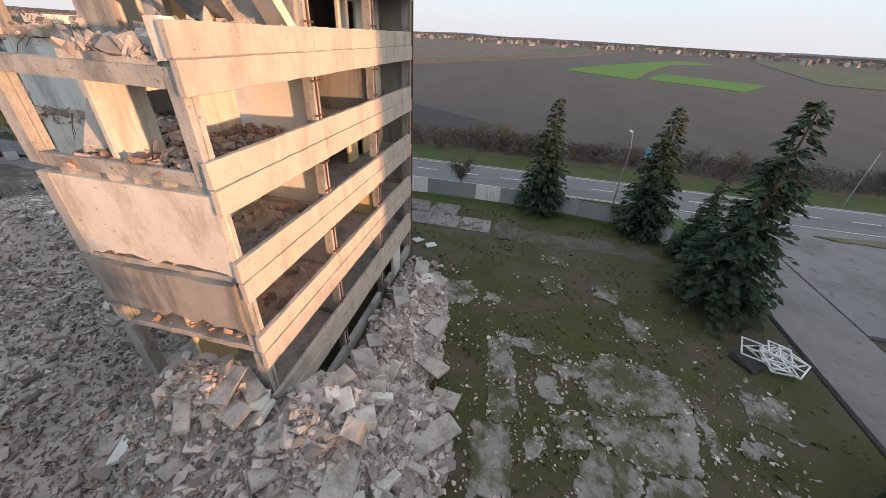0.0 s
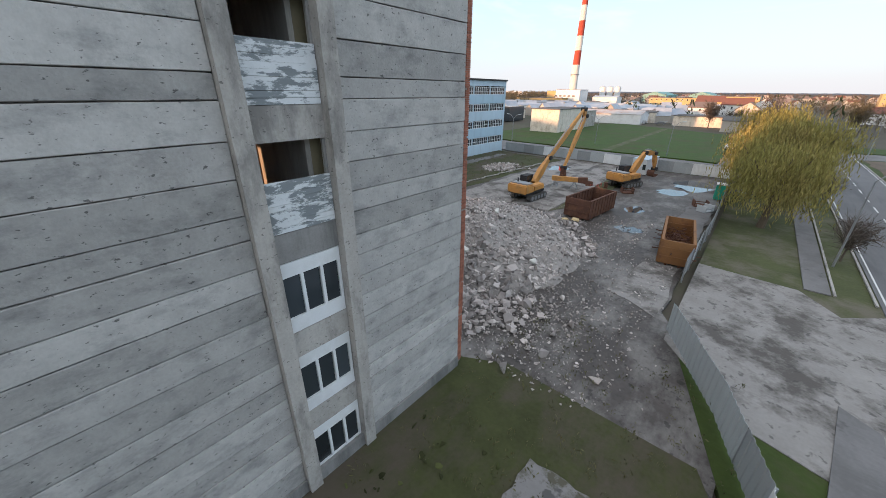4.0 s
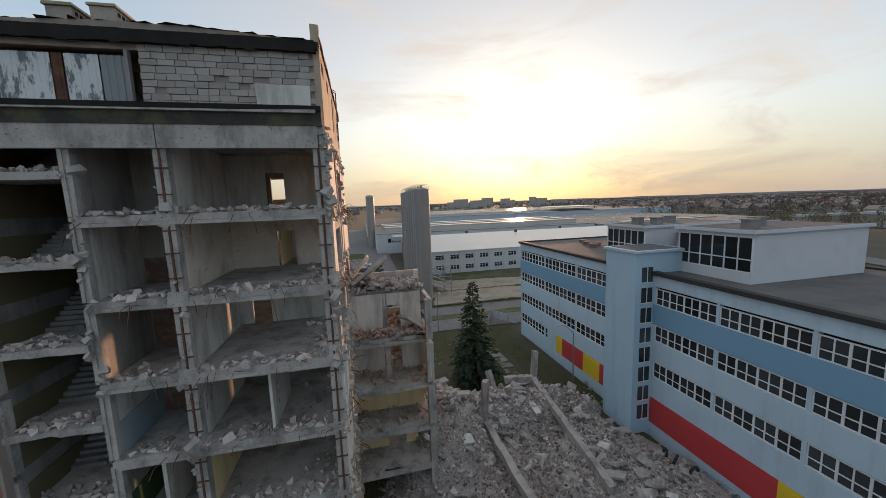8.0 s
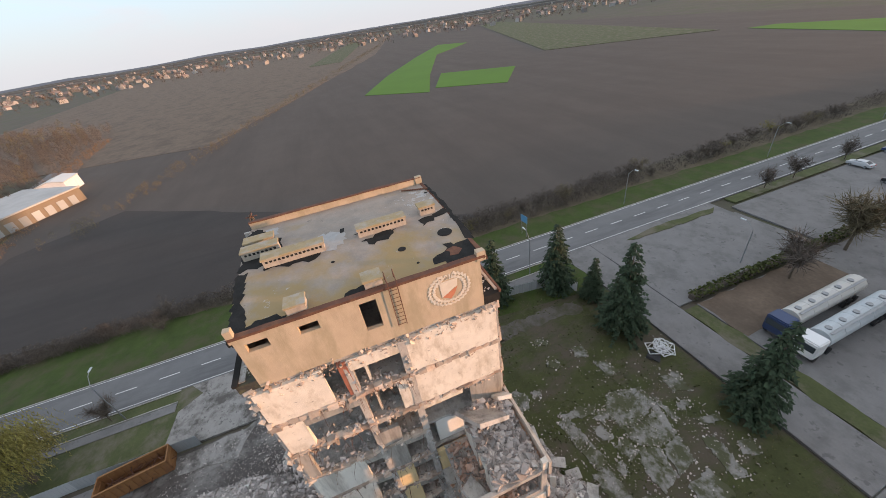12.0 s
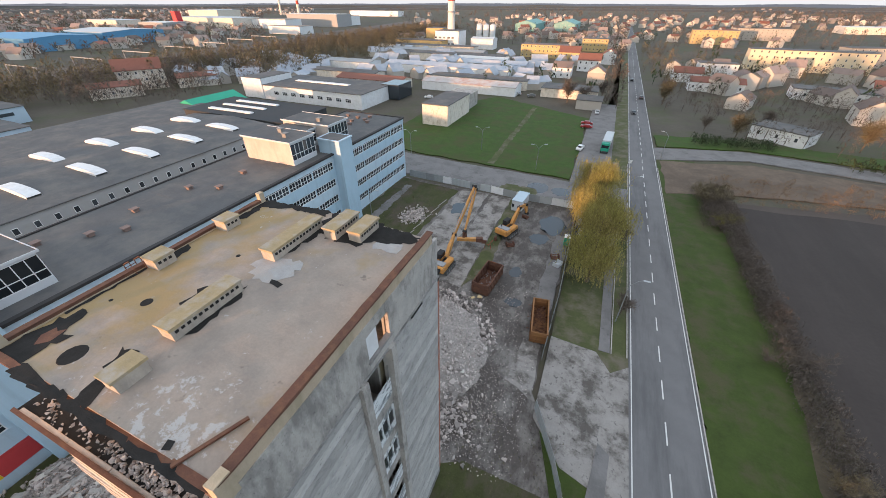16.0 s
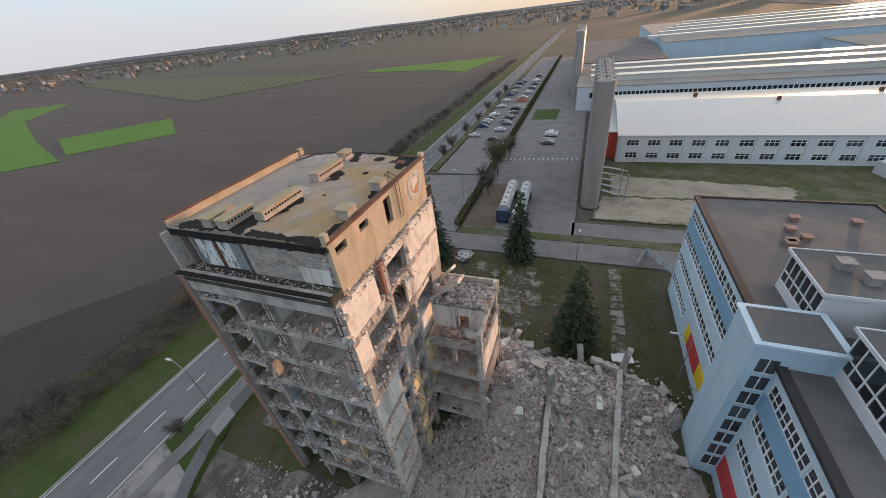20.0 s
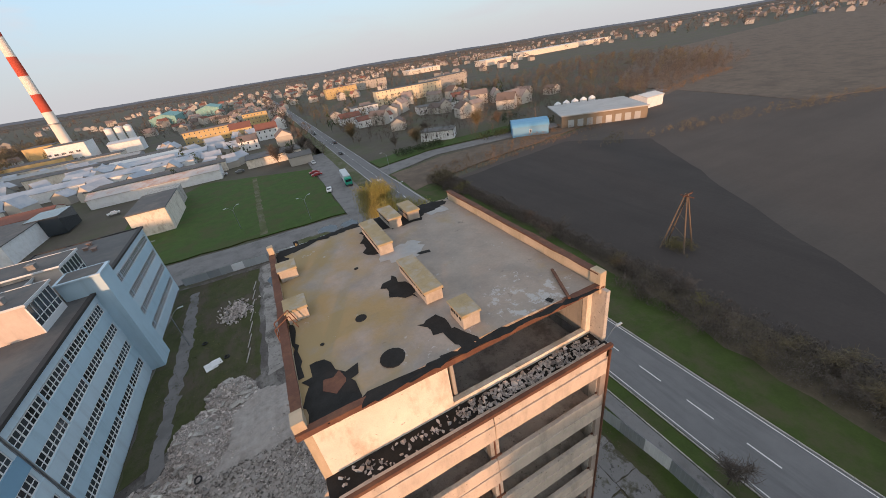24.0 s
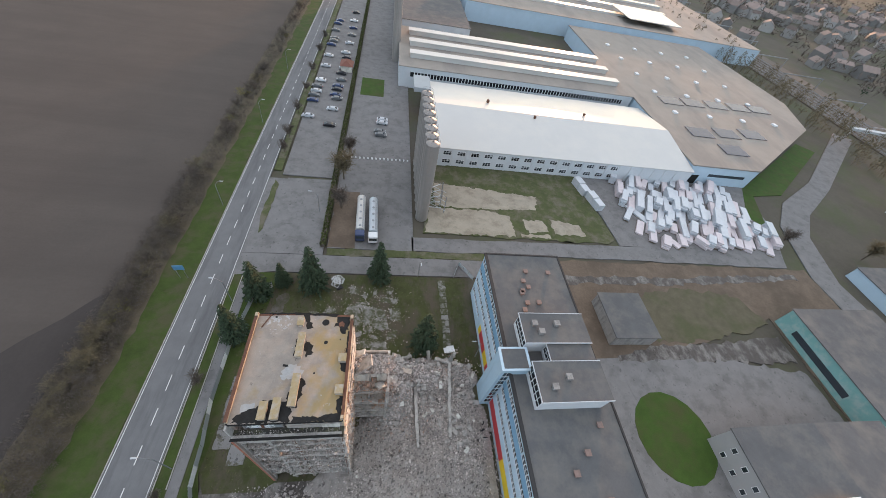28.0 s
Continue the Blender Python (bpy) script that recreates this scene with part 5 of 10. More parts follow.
roof_patch([(-1.4, 1.9), (1.1, 1.8), (1.4, 0.8), (0.8, -0.1), (-0.9, 0.1), (-1.3, 1.0)], ROOF_P, "pale_patch", 0.014, 1, 0.22)
roof_patch([(-6.4, -7.3), (-4.6, -7.3), (-4.7, -6.2), (-4.3, -5.6), (-5.1, -5.4), (-5.7, -4.5), (-6.35, -5.2)], TAR_DARK, "torn_felt", 0.016, 3, 0.26)
roof_patch([(-1.7, -5.2), (-0.8, -5.1), (-0.3, -6.7), (-0.05, -7.4), (-0.8, -7.5), (-1.0, -6.6), (-1.4, -6.1)], TAR_DARK, "torn_felt", 0.016, 4, 0.2)
roof_patch([(-2.0, -2.7), (-1.9, -1.4), (-1.3, -1.0), (-0.9, -2.0), (-0.9, -3.6), (-1.4, -3.2)], TAR_DARK, "torn_felt", 0.016, 5, 0.2)
roof_patch([(0.0, -3.9), (0.35, -3.6), (0.2, -1.2), (-0.1, -0.6)], TAR_DARK, "torn_felt", 0.016, 11, 0.14)
roof_patch([(-1.7, 2.0), (-1.0, 1.6), (-0.2, 2.2), (0.0, 4.8), (-1.2, 5.2), (-1.5, 3.4)], TAR_DARK, "torn_felt", 0.017, 6, 0.25)
roof_patch([(-0.6, 4.6), (0.6, 4.4), (1.8, 4.2), (3.2, 4.9), (5.2, 5.7), (5.6, 6.6), (2.0, 6.65), (-0.8, 6.6)], TAR_DARK, "torn_felt", 0.016, 7, 0.35)
roof_patch([(-6.3, 5.9), (-3.0, 6.25), (-0.9, 6.1), (-0.9, 6.7), (-6.3, 6.7)], TAR_DARK, "torn_felt", 0.017, 17, 0.2)
roof_patch([(3.4, 4.7), (4.6, 4.5), (5.0, 5.0), (4.2, 5.3)], ROOF_P, "scuffed_patch", 0.019, 18, 0.4)
roof_patch([(-6.45, 3.9), (-6.0, 3.8), (-5.7, 5.4), (-5.9, 6.6), (-6.45, 6.6)], TAR_DARK, "torn_felt", 0.018, 8, 0.2)
roof_patch([(-6.45, -0.5), (-5.6, -0.4), (-5.9, 0.7), (-6.45, 0.9)], TAR_DARK, "torn_felt", 0.016, 12, 0.2)
roof_patch([(-6.45, -5.0), (-6.2, -5.0), (-6.25, -1.5), (-6.45, -1.4)], TAR_DARK, "torn_felt", 0.017, 13, 0.1)
roof_patch([(-4.7, -7.6), (-1.0, -7.55), (2.4, -7.6), (2.2, -7.35), (-1.2, -7.25), (-4.6, -7.2)], TAR_DARK, "torn_felt", 0.018, 14, 0.16)
roof_patch([(2.3, -7.6), (5.7, -7.6), (5.6, -7.42), (2.3, -7.4)], TAR_DARK, "torn_felt", 0.018, 15, 0.1)
roof_patch([(0.6, 0.15), (1.35, 0.1), (1.3, -0.2), (0.7, -0.1)], TAR_DARK, "torn_felt", 0.019, 9, 0.08)
roof_patch([(3.35, -6.9), (3.6, -6.85), (3.7, -7.1), (3.45, -7.2)], TAR_DARK, "torn_felt", 0.019, 16, 0.1)
roof_patch([(-5.6, -5.6), (-5.0, -5.5), (-4.9, -6.2), (-5.3, -6.5), (-5.7, -6.1)], RUST, "rust_stain", 0.022, 10, 0.3)
# lichen-yellow stains spread in clouds over the western half of the felt
def stained_roof(m):
    n, l = m.node_tree.nodes, m.node_tree.links
    b = n["Principled BSDF"]
    col = b.inputs["Base Color"].links[0].from_socket
    geo = n.new("ShaderNodeNewGeometry")
    sep = n.new("ShaderNodeSeparateXYZ")
    l.new(geo.outputs["Position"], sep.inputs["Vector"])
    west = n.new("ShaderNodeMapRange")
    for key, v in (("From Min", -6.5), ("From Max", 0.4), ("To Min", 0.28), ("To Max", -0.06)):
        west.inputs[key].default_value = v
    l.new(sep.outputs["X"], west.inputs["Value"])
    nz = n.new("ShaderNodeTexNoise")
    nz.inputs["Scale"].default_value, nz.inputs["Detail"].default_value, nz.inputs["Roughness"].default_value = 0.45, 7.0, 0.6
    l.new(geo.outputs["Position"], nz.inputs["Vector"])
    add = n.new("ShaderNodeMath")
    l.new(nz.outputs["Fac"], add.inputs[0])
    l.new(west.outputs["Result"], add.inputs[1])
    cut = n.new("ShaderNodeMapRange")
    for key, v in (("From Min", 0.50), ("From Max", 0.74), ("To Min", 0.0), ("To Max", 0.9)):
        cut.inputs[key].default_value = v
    l.new(add.outputs[0], cut.inputs["Value"])
    mx = n.new("ShaderNodeMix")
    mx.data_type = "RGBA"
    mx.inputs["B"].default_value = (0.30, 0.215, 0.10, 1)
    l.new(cut.outputs["Result"], mx.inputs["Factor"])
    l.new(col, mx.inputs["A"])
    # pale flaking scuffs near the southern edge and in the north-west corner
    fl = n.new("ShaderNodeTexNoise")
    fl.inputs["Scale"].default_value, fl.inputs["Detail"].default_value, fl.inputs["Roughness"].default_value = 2.2, 9.0, 0.72
    l.new(geo.outputs["Position"], fl.inputs["Vector"])
    total = fl.outputs["Fac"]
    for px, py, rad, push in ((3.2, -6.9, 3.4, 0.17), (-1.6, -6.6, 2.2, 0.10), (-5.0, 6.0, 2.4, 0.10), (1.0, 2.6, 1.8, 0.06)):
        dist = n.new("ShaderNodeVectorMath")
        dist.operation = "DISTANCE"
        dist.inputs[1].default_value = (px, py, 30.2)
        l.new(geo.outputs["Position"], dist.inputs[0])
        near = n.new("ShaderNodeMapRange")
        for key, v in (("From Min", 0.0), ("From Max", rad), ("To Min", push), ("To Max", 0.0)):
            near.inputs[key].default_value = v
        l.new(dist.outputs["Value"], near.inputs["Value"])
        plus = n.new("ShaderNodeMath")
        l.new(total, plus.inputs[0])
        l.new(near.outputs["Result"], plus.inputs[1])
        total = plus.outputs[0]
    edge = n.new("ShaderNodeMapRange")
    for key, v in (("From Min", 0.645), ("From Max", 0.69), ("To Min", 0.0), ("To Max", 0.8)):
        edge.inputs[key].default_value = v
    l.new(total, edge.inputs["Value"])
    pale = n.new("ShaderNodeMix")
    pale.data_type = "RGBA"
    pale.inputs["B"].default_value = (0.42, 0.41, 0.40, 1)
    l.new(edge.outputs["Result"], pale.inputs["Factor"])
    l.new(mx.outputs["Result"], pale.inputs["A"])
    l.new(pale.outputs["Result"], b.inputs["Base Color"])


stained_roof(ROOF_T)
LICHEN = mat("lichen_covered_concrete", (0.33, 0.26, 0.15), var=0.3, scale=2.0, tint=(0.36, 0.33, 0.29), tint_amount=0.8, tint_scale=1.2)
# solid black discs on the felt, painting the dark inside round holes
for x, y, r0 in ((-3.1, -6.2, 0.5), (-3.5, -3.2, 0.26), (-2.6, 1.0, 0.12), (-5.3, -3.7, 0.09)):
    bm = bmesh.new()
    tube(bm, (x, y, on_roof(x, y) + 0.004), (x, y, on_roof(x, y) + 0.022), r0, r0 * 0.95, 14)
    part("roof_hole", bm, TAR_DARK, roof, "black disc painted as the dark of a felt hole")
VENT_C = mat("vent_render", (0.40, 0.35, 0.295), var=0.22, scale=1.5, fine=14, tint=(0.27, 0.24, 0.21), tint_amount=0.7, tint_scale=1.4, stretch=(1, 1, 0.4))
# ventilation housings
def vent(x, y, w, d, slots, turn=0, mats=LICHEN):
    z = on_roof(x, y)
    m = pose(x, y, z - 0.06, 0, 0, turn)
    v = part("vent_housing", box(bmesh.new(), -w / 2, -d / 2, 0, w / 2, d / 2, 0.62, 0.012, m), VENT_C, tower, "low rendered ventilation housing with slots")
    part("vent_cap", box(bmesh.new(), -w / 2 - 0.06, -d / 2 - 0.06, 0.62, w / 2 + 0.06, d / 2 + 0.06, 0.74, 0.015, m), mats, v)
    # slots are solid black blocks, their inner dark put into the colour
    bm = bmesh.new()
    n = int(d / 0.26)
    for i in range(n):
        yy = -d / 2 + 0.14 + i * (d - 0.2) / n
        for s in slots:
            box(bm, s * (w / 2) - 0.012, yy, 0.38, s * (w / 2) + 0.012, yy + 0.15, 0.52, m=m)
    tagged(part("slot", bm, TAR_DARK, v), kind="stuff")
    return v

vent(-0.4, -2.6, 0.8, 3.3, (-1, 1), 0)
vent(0.1, -6.0, 0.75, 1.1, (-1,), 0)
vent(-0.7, 3.2, 0.8, 3.8, (-1, 1), 0)
vent(0.95, 5.35, 0.8, 2.3, (-1, 1), 0)
vent(2.35, 5.5, 0.8, 1.9, (-1, 1), 0)
vent(-5.9, 3.2, 0.9, 1.0, (1,), 0)
vent(-5.9, -0.9, 0.9, 1.0, (1,), 0)
# parapets
part("parapet", boxes((5.92, PY0 - 0.3, 29.9, 6.14, PY1 + 0.1, 30.6), jit=0.015), PENT, tower)
for row in ((5.84, PY0 - 0.32, 30.6, 6.22, PY1 + 0.12, 30.68), (X0 - 0.1, PY0 - 0.3, 30.1, X0 + 0.25, PY1 + 0.1, 30.26), (X0 - 0.1, PY0 - 0.46, 29.9, X1, PY0 - 0.2, 30.16)):
    bm = boxes(row, jit=0.012)
    bmesh.ops.subdivide_edges(bm, edges=[e for e in bm.edges if e.calc_length() > 3], cuts=14)
    for v in bm.verts:
        v.co += Vector((RND.uniform(-0.02, 0.02), RND.uniform(-0.02, 0.02), RND.uniform(-0.02, 0.02)))
    part("parapet_cap", bm, RUST, tower, "rusty sheet metal coping")
part("roof_edge", boxes((X0, PY1 - 0.1, 29.75, X1 - 0.05, PY1 + 0.22, 30.02), (X0 + 0.1, PY1 + 0.02, 29.6, X1 - 0.1, PY1 + 0.12, 29.76), jit=0.02), TAR_DARK, tower)
for row in ((X0 - 0.08, PY0 - 0.34, 29.9, X0 + 0.3, PY0 + 0.2, 30.55), (X0 - 0.05, PY1 - 0.25, 29.9, X0 + 0.28, PY1 + 0.1, 30.75), (5.86, PY0 - 0.45, 29.7, 6.2, PY0 + 0.1, 30.75)):
    part("parapet_stub", boxes(row, jit=0.02), PENT, tower)
bm = bmesh.new()
for y in (-1.55, -2.05):
    tube(bm, (X0 - 0.2, y, 27.4), (X0 - 0.2, y, 30.5), 0.025, seg=6)
    tube(bm, (X0 - 0.2, y, 30.5), (X0 + 0.5, y, 30.9), 0.025, seg=6)
    tube(bm, (X0 + 0.5, y, 30.9), (X0 + 0.7, y, 30.2), 0.025, seg=6)
for i in range(11):
    tube(bm, (X0 - 0.2, -1.55, 27.5 + i * 0.28), (X0 - 0.2, -2.05, 27.5 + i * 0.28), 0.018, seg=6)
part("roof_ladder", bm, RUST, tower, "rusty iron roof ladder")
part("fallen_rail", box(bmesh.new(), -0.06, -1.1, 0, 0.06, 1.1, 0.08, m=pose(4.65, -6.4, 30.2, 0, 0, -24)), RUST, tower)
# round wreath emblem on the penthouse wall, plain shapes only
bm = bmesh.new()
cy, cz = -4.92, 28.65
for i in range(26):
    a = math.pi * (0.62 + 1.76 * i / 25)
    for ring, da in ((1.10, 0.5), (0.86, -0.5)):
        m = Matrix.Translation((X0 - 0.03, cy + ring * 1.12 * math.cos(a), cz + ring * math.sin(a))) @ Matrix.Rotation(a + math.pi / 2 + da, 4, "X")
        box(bm, -0.025, -0.15, -0.06, 0.025, 0.15, 0.06, 0.015, m)
emb = part("wreath_emblem", bm, EMB_W, tower, "white relief wreath with a shield")
for pts, m in (([(-0.55, 0.62), (0.0, 0.62), (0.55, 0.62), (0.5, 0.1), (-0.5, -0.45), (-0.55, 0.1)], EMB_W), ([(0.5, 0.06), (0.3, -0.4), (0.0, -0.72), (-0.48, -0.44)], EMB_R)):
    bm = bmesh.new()
    lo = [bm.verts.new((X0 - 0.05, cy - y, cz + z)) for y, z in pts]
    hi = [bm.verts.new((X0 - 0.012, cy - y, cz + z)) for y, z in pts]
    bm.faces.new(lo)
    bm.faces.new(hi[::-1])
    for i in range(len(pts)):
        j = (i + 1) % len(pts)
        bm.faces.new((lo[i], lo[j], hi[j], hi[i]))
    part("shield", bm, m, emb)
cu = bpy.data.curves.new("year", "FONT")
cu.body, cu.size, cu.extrude, cu.offset, cu.align_x = "1910", 0.46, 0.02, 0.012, "CENTER"
year = bpy.data.meshes.new_from_object(bpy.data.objects.new("year", cu))
year.transform(Matrix.Translation((X0 - 0.03, cy, cz + 0.74)) @ Matrix(((0, 0, -1, 0), (-1, 0, 0, 0), (0, 1, 0, 0), (0, 0, 0, 1))))
year.materials.clear()
year.materials.append(EMB_W)
part("year_lettering", year, None, emb)

# remains of the wing west of the tower
for k in (1, 2, 3, 4, 5):
    z = FL[k]
    cut = {5: -4.3, 4: -2.3, 3: -1.6, 2: -1.4, 1: -1.4}[k]
    part("wing_slab", slab_bm(WEST_END + 0.2, Y0 + 0.2, X0 - 0.02, cut, z - 0.02, 0.28, seed=k + 70, rag=(0, 0, 0.6, 0.25 if k > 3 else 0.1)), CONC, tower)
    part("wing_beam", boxes((WEST_END + 0.3, cut - 0.35, z - 0.6, X0 - 0.1, cut - 0.05, z - 0.3), jit=0.05), CONC, tower)
for k in (0, 1, 2, 3, 4):
    column(WEST_END + 0.35, Y0 + 0.3, FL[k], FL[k + 1] - 0.3)
    column(WEST_END + 0.35, -1.6, FL[k], FL[k + 1] - 0.3, 0.5)
    column(-9.4, -2.6 if k < 4 else -4.4, FL[k], FL[k + 1] - 0.3, 0.34) if k in (3, 4) else None
part("wing_end_wall", slab_bm(0, 0, 6.5, 2.95, 0.15, 0.28, seed=5, rag=(0.25, 0, 0, 0)), PLAST, tower).matrix_basis = Matrix(((0, 0, 1, WEST_END + 0.25), (1, 0, 0, Y0 + 0.1), (0, 1, 0, FL[3] + 0.05), (0, 0, 0, 1)))
part("wing_end_wall", boxes((WEST_END + 0.15, Y0 + 0.2, FL[4] - 0.02, WEST_END + 0.4, -1.6, FL[4] + 0.35), (WEST_END + 0.15, Y0 + 0.2, FL[5] - 0.7, WEST_END + 0.4, -1.7, FL[5] - 0.25), jit=0.05), CONC, tower)
part("wing_end_wall", slab_bm(0, 0, 6.3, 2.2, 0.1, 0.26, seed=9, rag=(0.35, 0.3, 0.1, 0.3)), PLAST_G, tower).matrix_basis = Matrix(((0, 0, 1, WEST_END + 0.15), (1, 0, 0, Y0 + 0.3), (0, 1, 0, FL[2] + 0.9), (0, 0, 0, 1)))
for k in (1, 2, 3, 4):
    roomwall(WEST_END + 0.5, -4.4, X0 - 0.1, -4.25, FL[k], FL[k + 1] - 0.3, PLAST_W if k > 2 else PLAST_Y, (-10.6, -9.2) if k != 2 else None)
    if k in (2, 3):
        westwall(-4.2, -1.7, FL[k], FL[k + 1] - 0.3, PLAST_Y)
part("fallen_column", box(bmesh.new(), -0.3, -0.3, 0, 0.3, 0.3, 3.9, 0.05, look((-12.0, -8.55, 0.35), (-13.6, -8.3, 2.9)) @ pose(0, 0, 0, 180)), CONC, tower)
part("corner_stub", box(bmesh.new(), -0.2, -0.2, 0, 0.2, 0.2, 0.9, 0.05, pose(WEST_END + 0.3, Y0 + 0.25, FL[5] - 0.1)), PLAST, tower)
part("hanging_slab", box(bmesh.new(), -1.7, -1.2, -0.12, 1.7, 1.2, 0.12, 0.08, pose(-8.3, -5.3, 17.8, 24, 32, 20)), CONC, tower)
part("hanging_slab", box(bmesh.new(), -1.2, -0.5, -0.12, 1.2, 0.5, 0.12, 0.08, pose(-7.6, -7.2, 17.9, 10, 48, 0)), PLAST, tower)
part("hanging_slab", box(bmesh.new(), -1.0, -0.6, -0.1, 1.0, 0.6, 0.1, 0.1, pose(-11.2, -3.2, 14.2, 5, -35, 30)), CONC, tower)
part("low_wall", boxes((-12.6, Y0 - 0.1, -0.1, -1.2, Y0 + 0.2, 0.75), (0.2, Y0 - 0.1, -0.1, 1.4, Y0 + 0.2, 0.8), (3.4, Y0 - 0.1, -0.1, 5.6, Y0 + 0.2, 0.85), jit=0.02), CONC, tower)
part("ground_floor_panel", boxes((1.6, Y0 - 0.05, 0, 3.3, Y0 + 0.12, 2.3), jit=0.015), PLAST_W, tower)

# loose rubble lying on the floors
pl = []
rr = random.Random(11)
for k in range(1, 8):
    for _ in range(150):
        x = rr.uniform(-6.1, 2.2)
        pl.append((x, Y1 - abs(rr.gauss(0, 0.55)) - 0.1, FL[k] + 0.06, rr.choice((0.07, 0.1, 0.14, 0.2, 0.26)) * rr.uniform(0.6, 1.2)))
    for _ in range(55):
        pl.append((rr.uniform(2.6, 5.6), Y1 - abs(rr.gauss(0, 0.6)) - 0.15, FL[k] + 1.72, rr.uniform(0.07, 0.28)))
    for _ in range(120):
        pl.append((X0 + abs(rr.gauss(0, 0.8)) - 0.1, rr.uniform(-1.3, 7.0), FL[k] + 0.07, rr.uniform(0.06, 0.26)))
scatter("floor_rubble", pl, RUBBLE, "grey rubble strewn along broken floor edges", "rubble", tower, 5)
pl = []
for _ in range(1500):
    x, y = rr.uniform(-12.4, -6.7), rr.uniform(-7.6, -4.4)
    h = 0.15 + 0.9 * max(0, 1 - abs(x + 7.6) / 3.4) * max(0.3, 1 - abs(y + 5) / 5)
    pl.append((x, y, FL[5] + rr.uniform(0, h), rr.choice((0.1, 0.14, 0.2, 0.3, 0.42)) * rr.uniform(0.6, 1.2)))
scatter("wing_rubble", pl, RUBBLE, "grey rubble heaped on the wing roof", "rubble", tower, 6)
pl = []
for _ in range(900):
    k = rr.choice((4, 4, 4, 4, 3, 2))
    pl.append((rr.uniform(-12.5, -6.9), rr.uniform(-7.6, -2.5 if k == 4 else -1.7), FL[k] + rr.uniform(0.02, 0.35), rr.choice((0.1, 0.15, 0.22, 0.34)) * rr.uniform(0.6, 1.1)))
scatter("brick_rubble", pl, RUBBLE_R, "reddish brick rubble inside the torn wing", "rubble", tower, 7)
pl = []
for _ in range(620):
    x = rr.uniform(-6.2, 5.8) if rr.random() < 0.3 else rr.uniform(-1.4, 5.8)
    pl.append((x, rr.uniform(-7.9, -7.15), 27.05 + rr.uniform(0, 0.08), rr.uniform(0.04, 0.14)))
for _ in range(320):
    pl.append((rr.uniform(-6.2, 5.8), rr.uniform(6.6, 7.5), 27.03 + rr.uniform(0, 0.04), rr.uniform(0.03, 0.1)))
scatter("terrace_rubble", pl, RUBBLE, "small rubble strewn on the roof terraces", "rubble", tower, 17)
# hanging reinforcement bars
bm = bmesh.new()
for _ in range(150):
    k = rr.randint(1, 7)
    if rr.random() < 0.5:
        a = Vector((X0 - 0.2, rr.uniform(-1.2, 7.2), FL[k] - rr.uniform(0, 0.3)))
        d = Vector((-rr.uniform(0.2, 0.7), rr.uniform(-0.3, 0.3), rr.uniform(-0.6, 0.3)))
    else:
        a = Vector((rr.uniform(-6.4, 2.2), Y1 - 0.05, FL[k] - rr.uniform(0, 0.3)))
        d = Vector((rr.uniform(-0.3, 0.3), rr.uniform(0.15, 0.5), rr.uniform(-0.7, 0.3)))
    tube(bm, a, a + d, 0.014, seg=4)
    tube(bm, a + d, a + d * 1.4 + Vector((0, 0, -0.3)), 0.013, seg=4)
tagged(part("reinforcement", bm, RUST, tower), label="bent rusty reinforcement bars", kind="stuff")

# ---- long blue office building ----
BX, BW, BY0, BY1, BZ = -34.4, -52.4, -32.6, 76.0, 15.9
blue = thing("blue_building", "long four-storey pale blue factory office building", "building")
SILL = (2.15, 5.8, 9.4, 12.95)
HEAD = (3.75, 7.45, 11.05, 14.7)
part("core_wall", boxes((BW + 0.3, BY0 + 0.3, -0.3, BX - 0.5, BY1 - 0.3, BZ - 0.3)), CONC_D, blue)
part("end_wall", boxes((BW, BY0, -0.3, BX - 0.02, BY0 + 0.3, BZ)), BLUE_L, blue)
part("end_wall", boxes((BW, BY1 - 0.3, -0.3, BX - 0.02, BY1, BZ)), BLUE_L, blue)
part("back_wall", boxes((BW, BY0 + 0.3, -0.3, BW + 0.3, BY1 - 0.3, BZ)), BLUE_L, blue)
part("roof", boxes((BW + 0.15, BY0 + 0.15, BZ - 0.3, BX - 0.2, 20.7, BZ + 0.02), (BW + 0.15, 20.7, BZ - 0.3, BX - 0.2, BY1 - 0.15, BZ + 0.03)), ROOF_G, blue, "grey roofing felt with patched joints")
part("roof_edge", boxes((BX - 0.35, BY0 - 0.15, BZ - 0.1, BX + 0.3, BY1 + 0.15, BZ + 0.24), (BW - 0.15, BY0 - 0.15, BZ - 0.1, BW + 0.2, BY1 + 0.15, BZ + 0.2), (BW, BY0 - 0.2, BZ - 0.1, BX, BY0 + 0.15, BZ + 0.24), (BW, BY1 - 0.15, BZ - 0.1, BX, BY1 + 0.2, BZ + 0.24)), ROOF_B, blue, "dark sheet metal roof edge")
# storey bands: mid blue under the top windows west of the joint, ice blue below
SECT = ((BY0, -8.1), (-4.0, 20.75), (21.05, 46.5), (50.6, BY1))
for s, (y0, y1) in enumerate(SECT):
    zlev = [(-0.3, SILL[0]), (HEAD[0], SILL[1]), (HEAD[1], SILL[2]), (HEAD[2], SILL[3]), (HEAD[3], BZ - 0.1)]
    for b, (z0, z1) in enumerate(zlev):
        if s < 2:
            m = (BLUE_L, BLUE_L, BLUE_L, BLUE_M, BLUE_L)[b]
        else:
            m = (BLUE_L, BLUE_P, BLUE_L, BLUE_P, BLUE_L)[b]
        part("storey_band", boxes((BX - 0.5, y0, z0, BX, y1, z1)), m, blue)
PW = 1.46
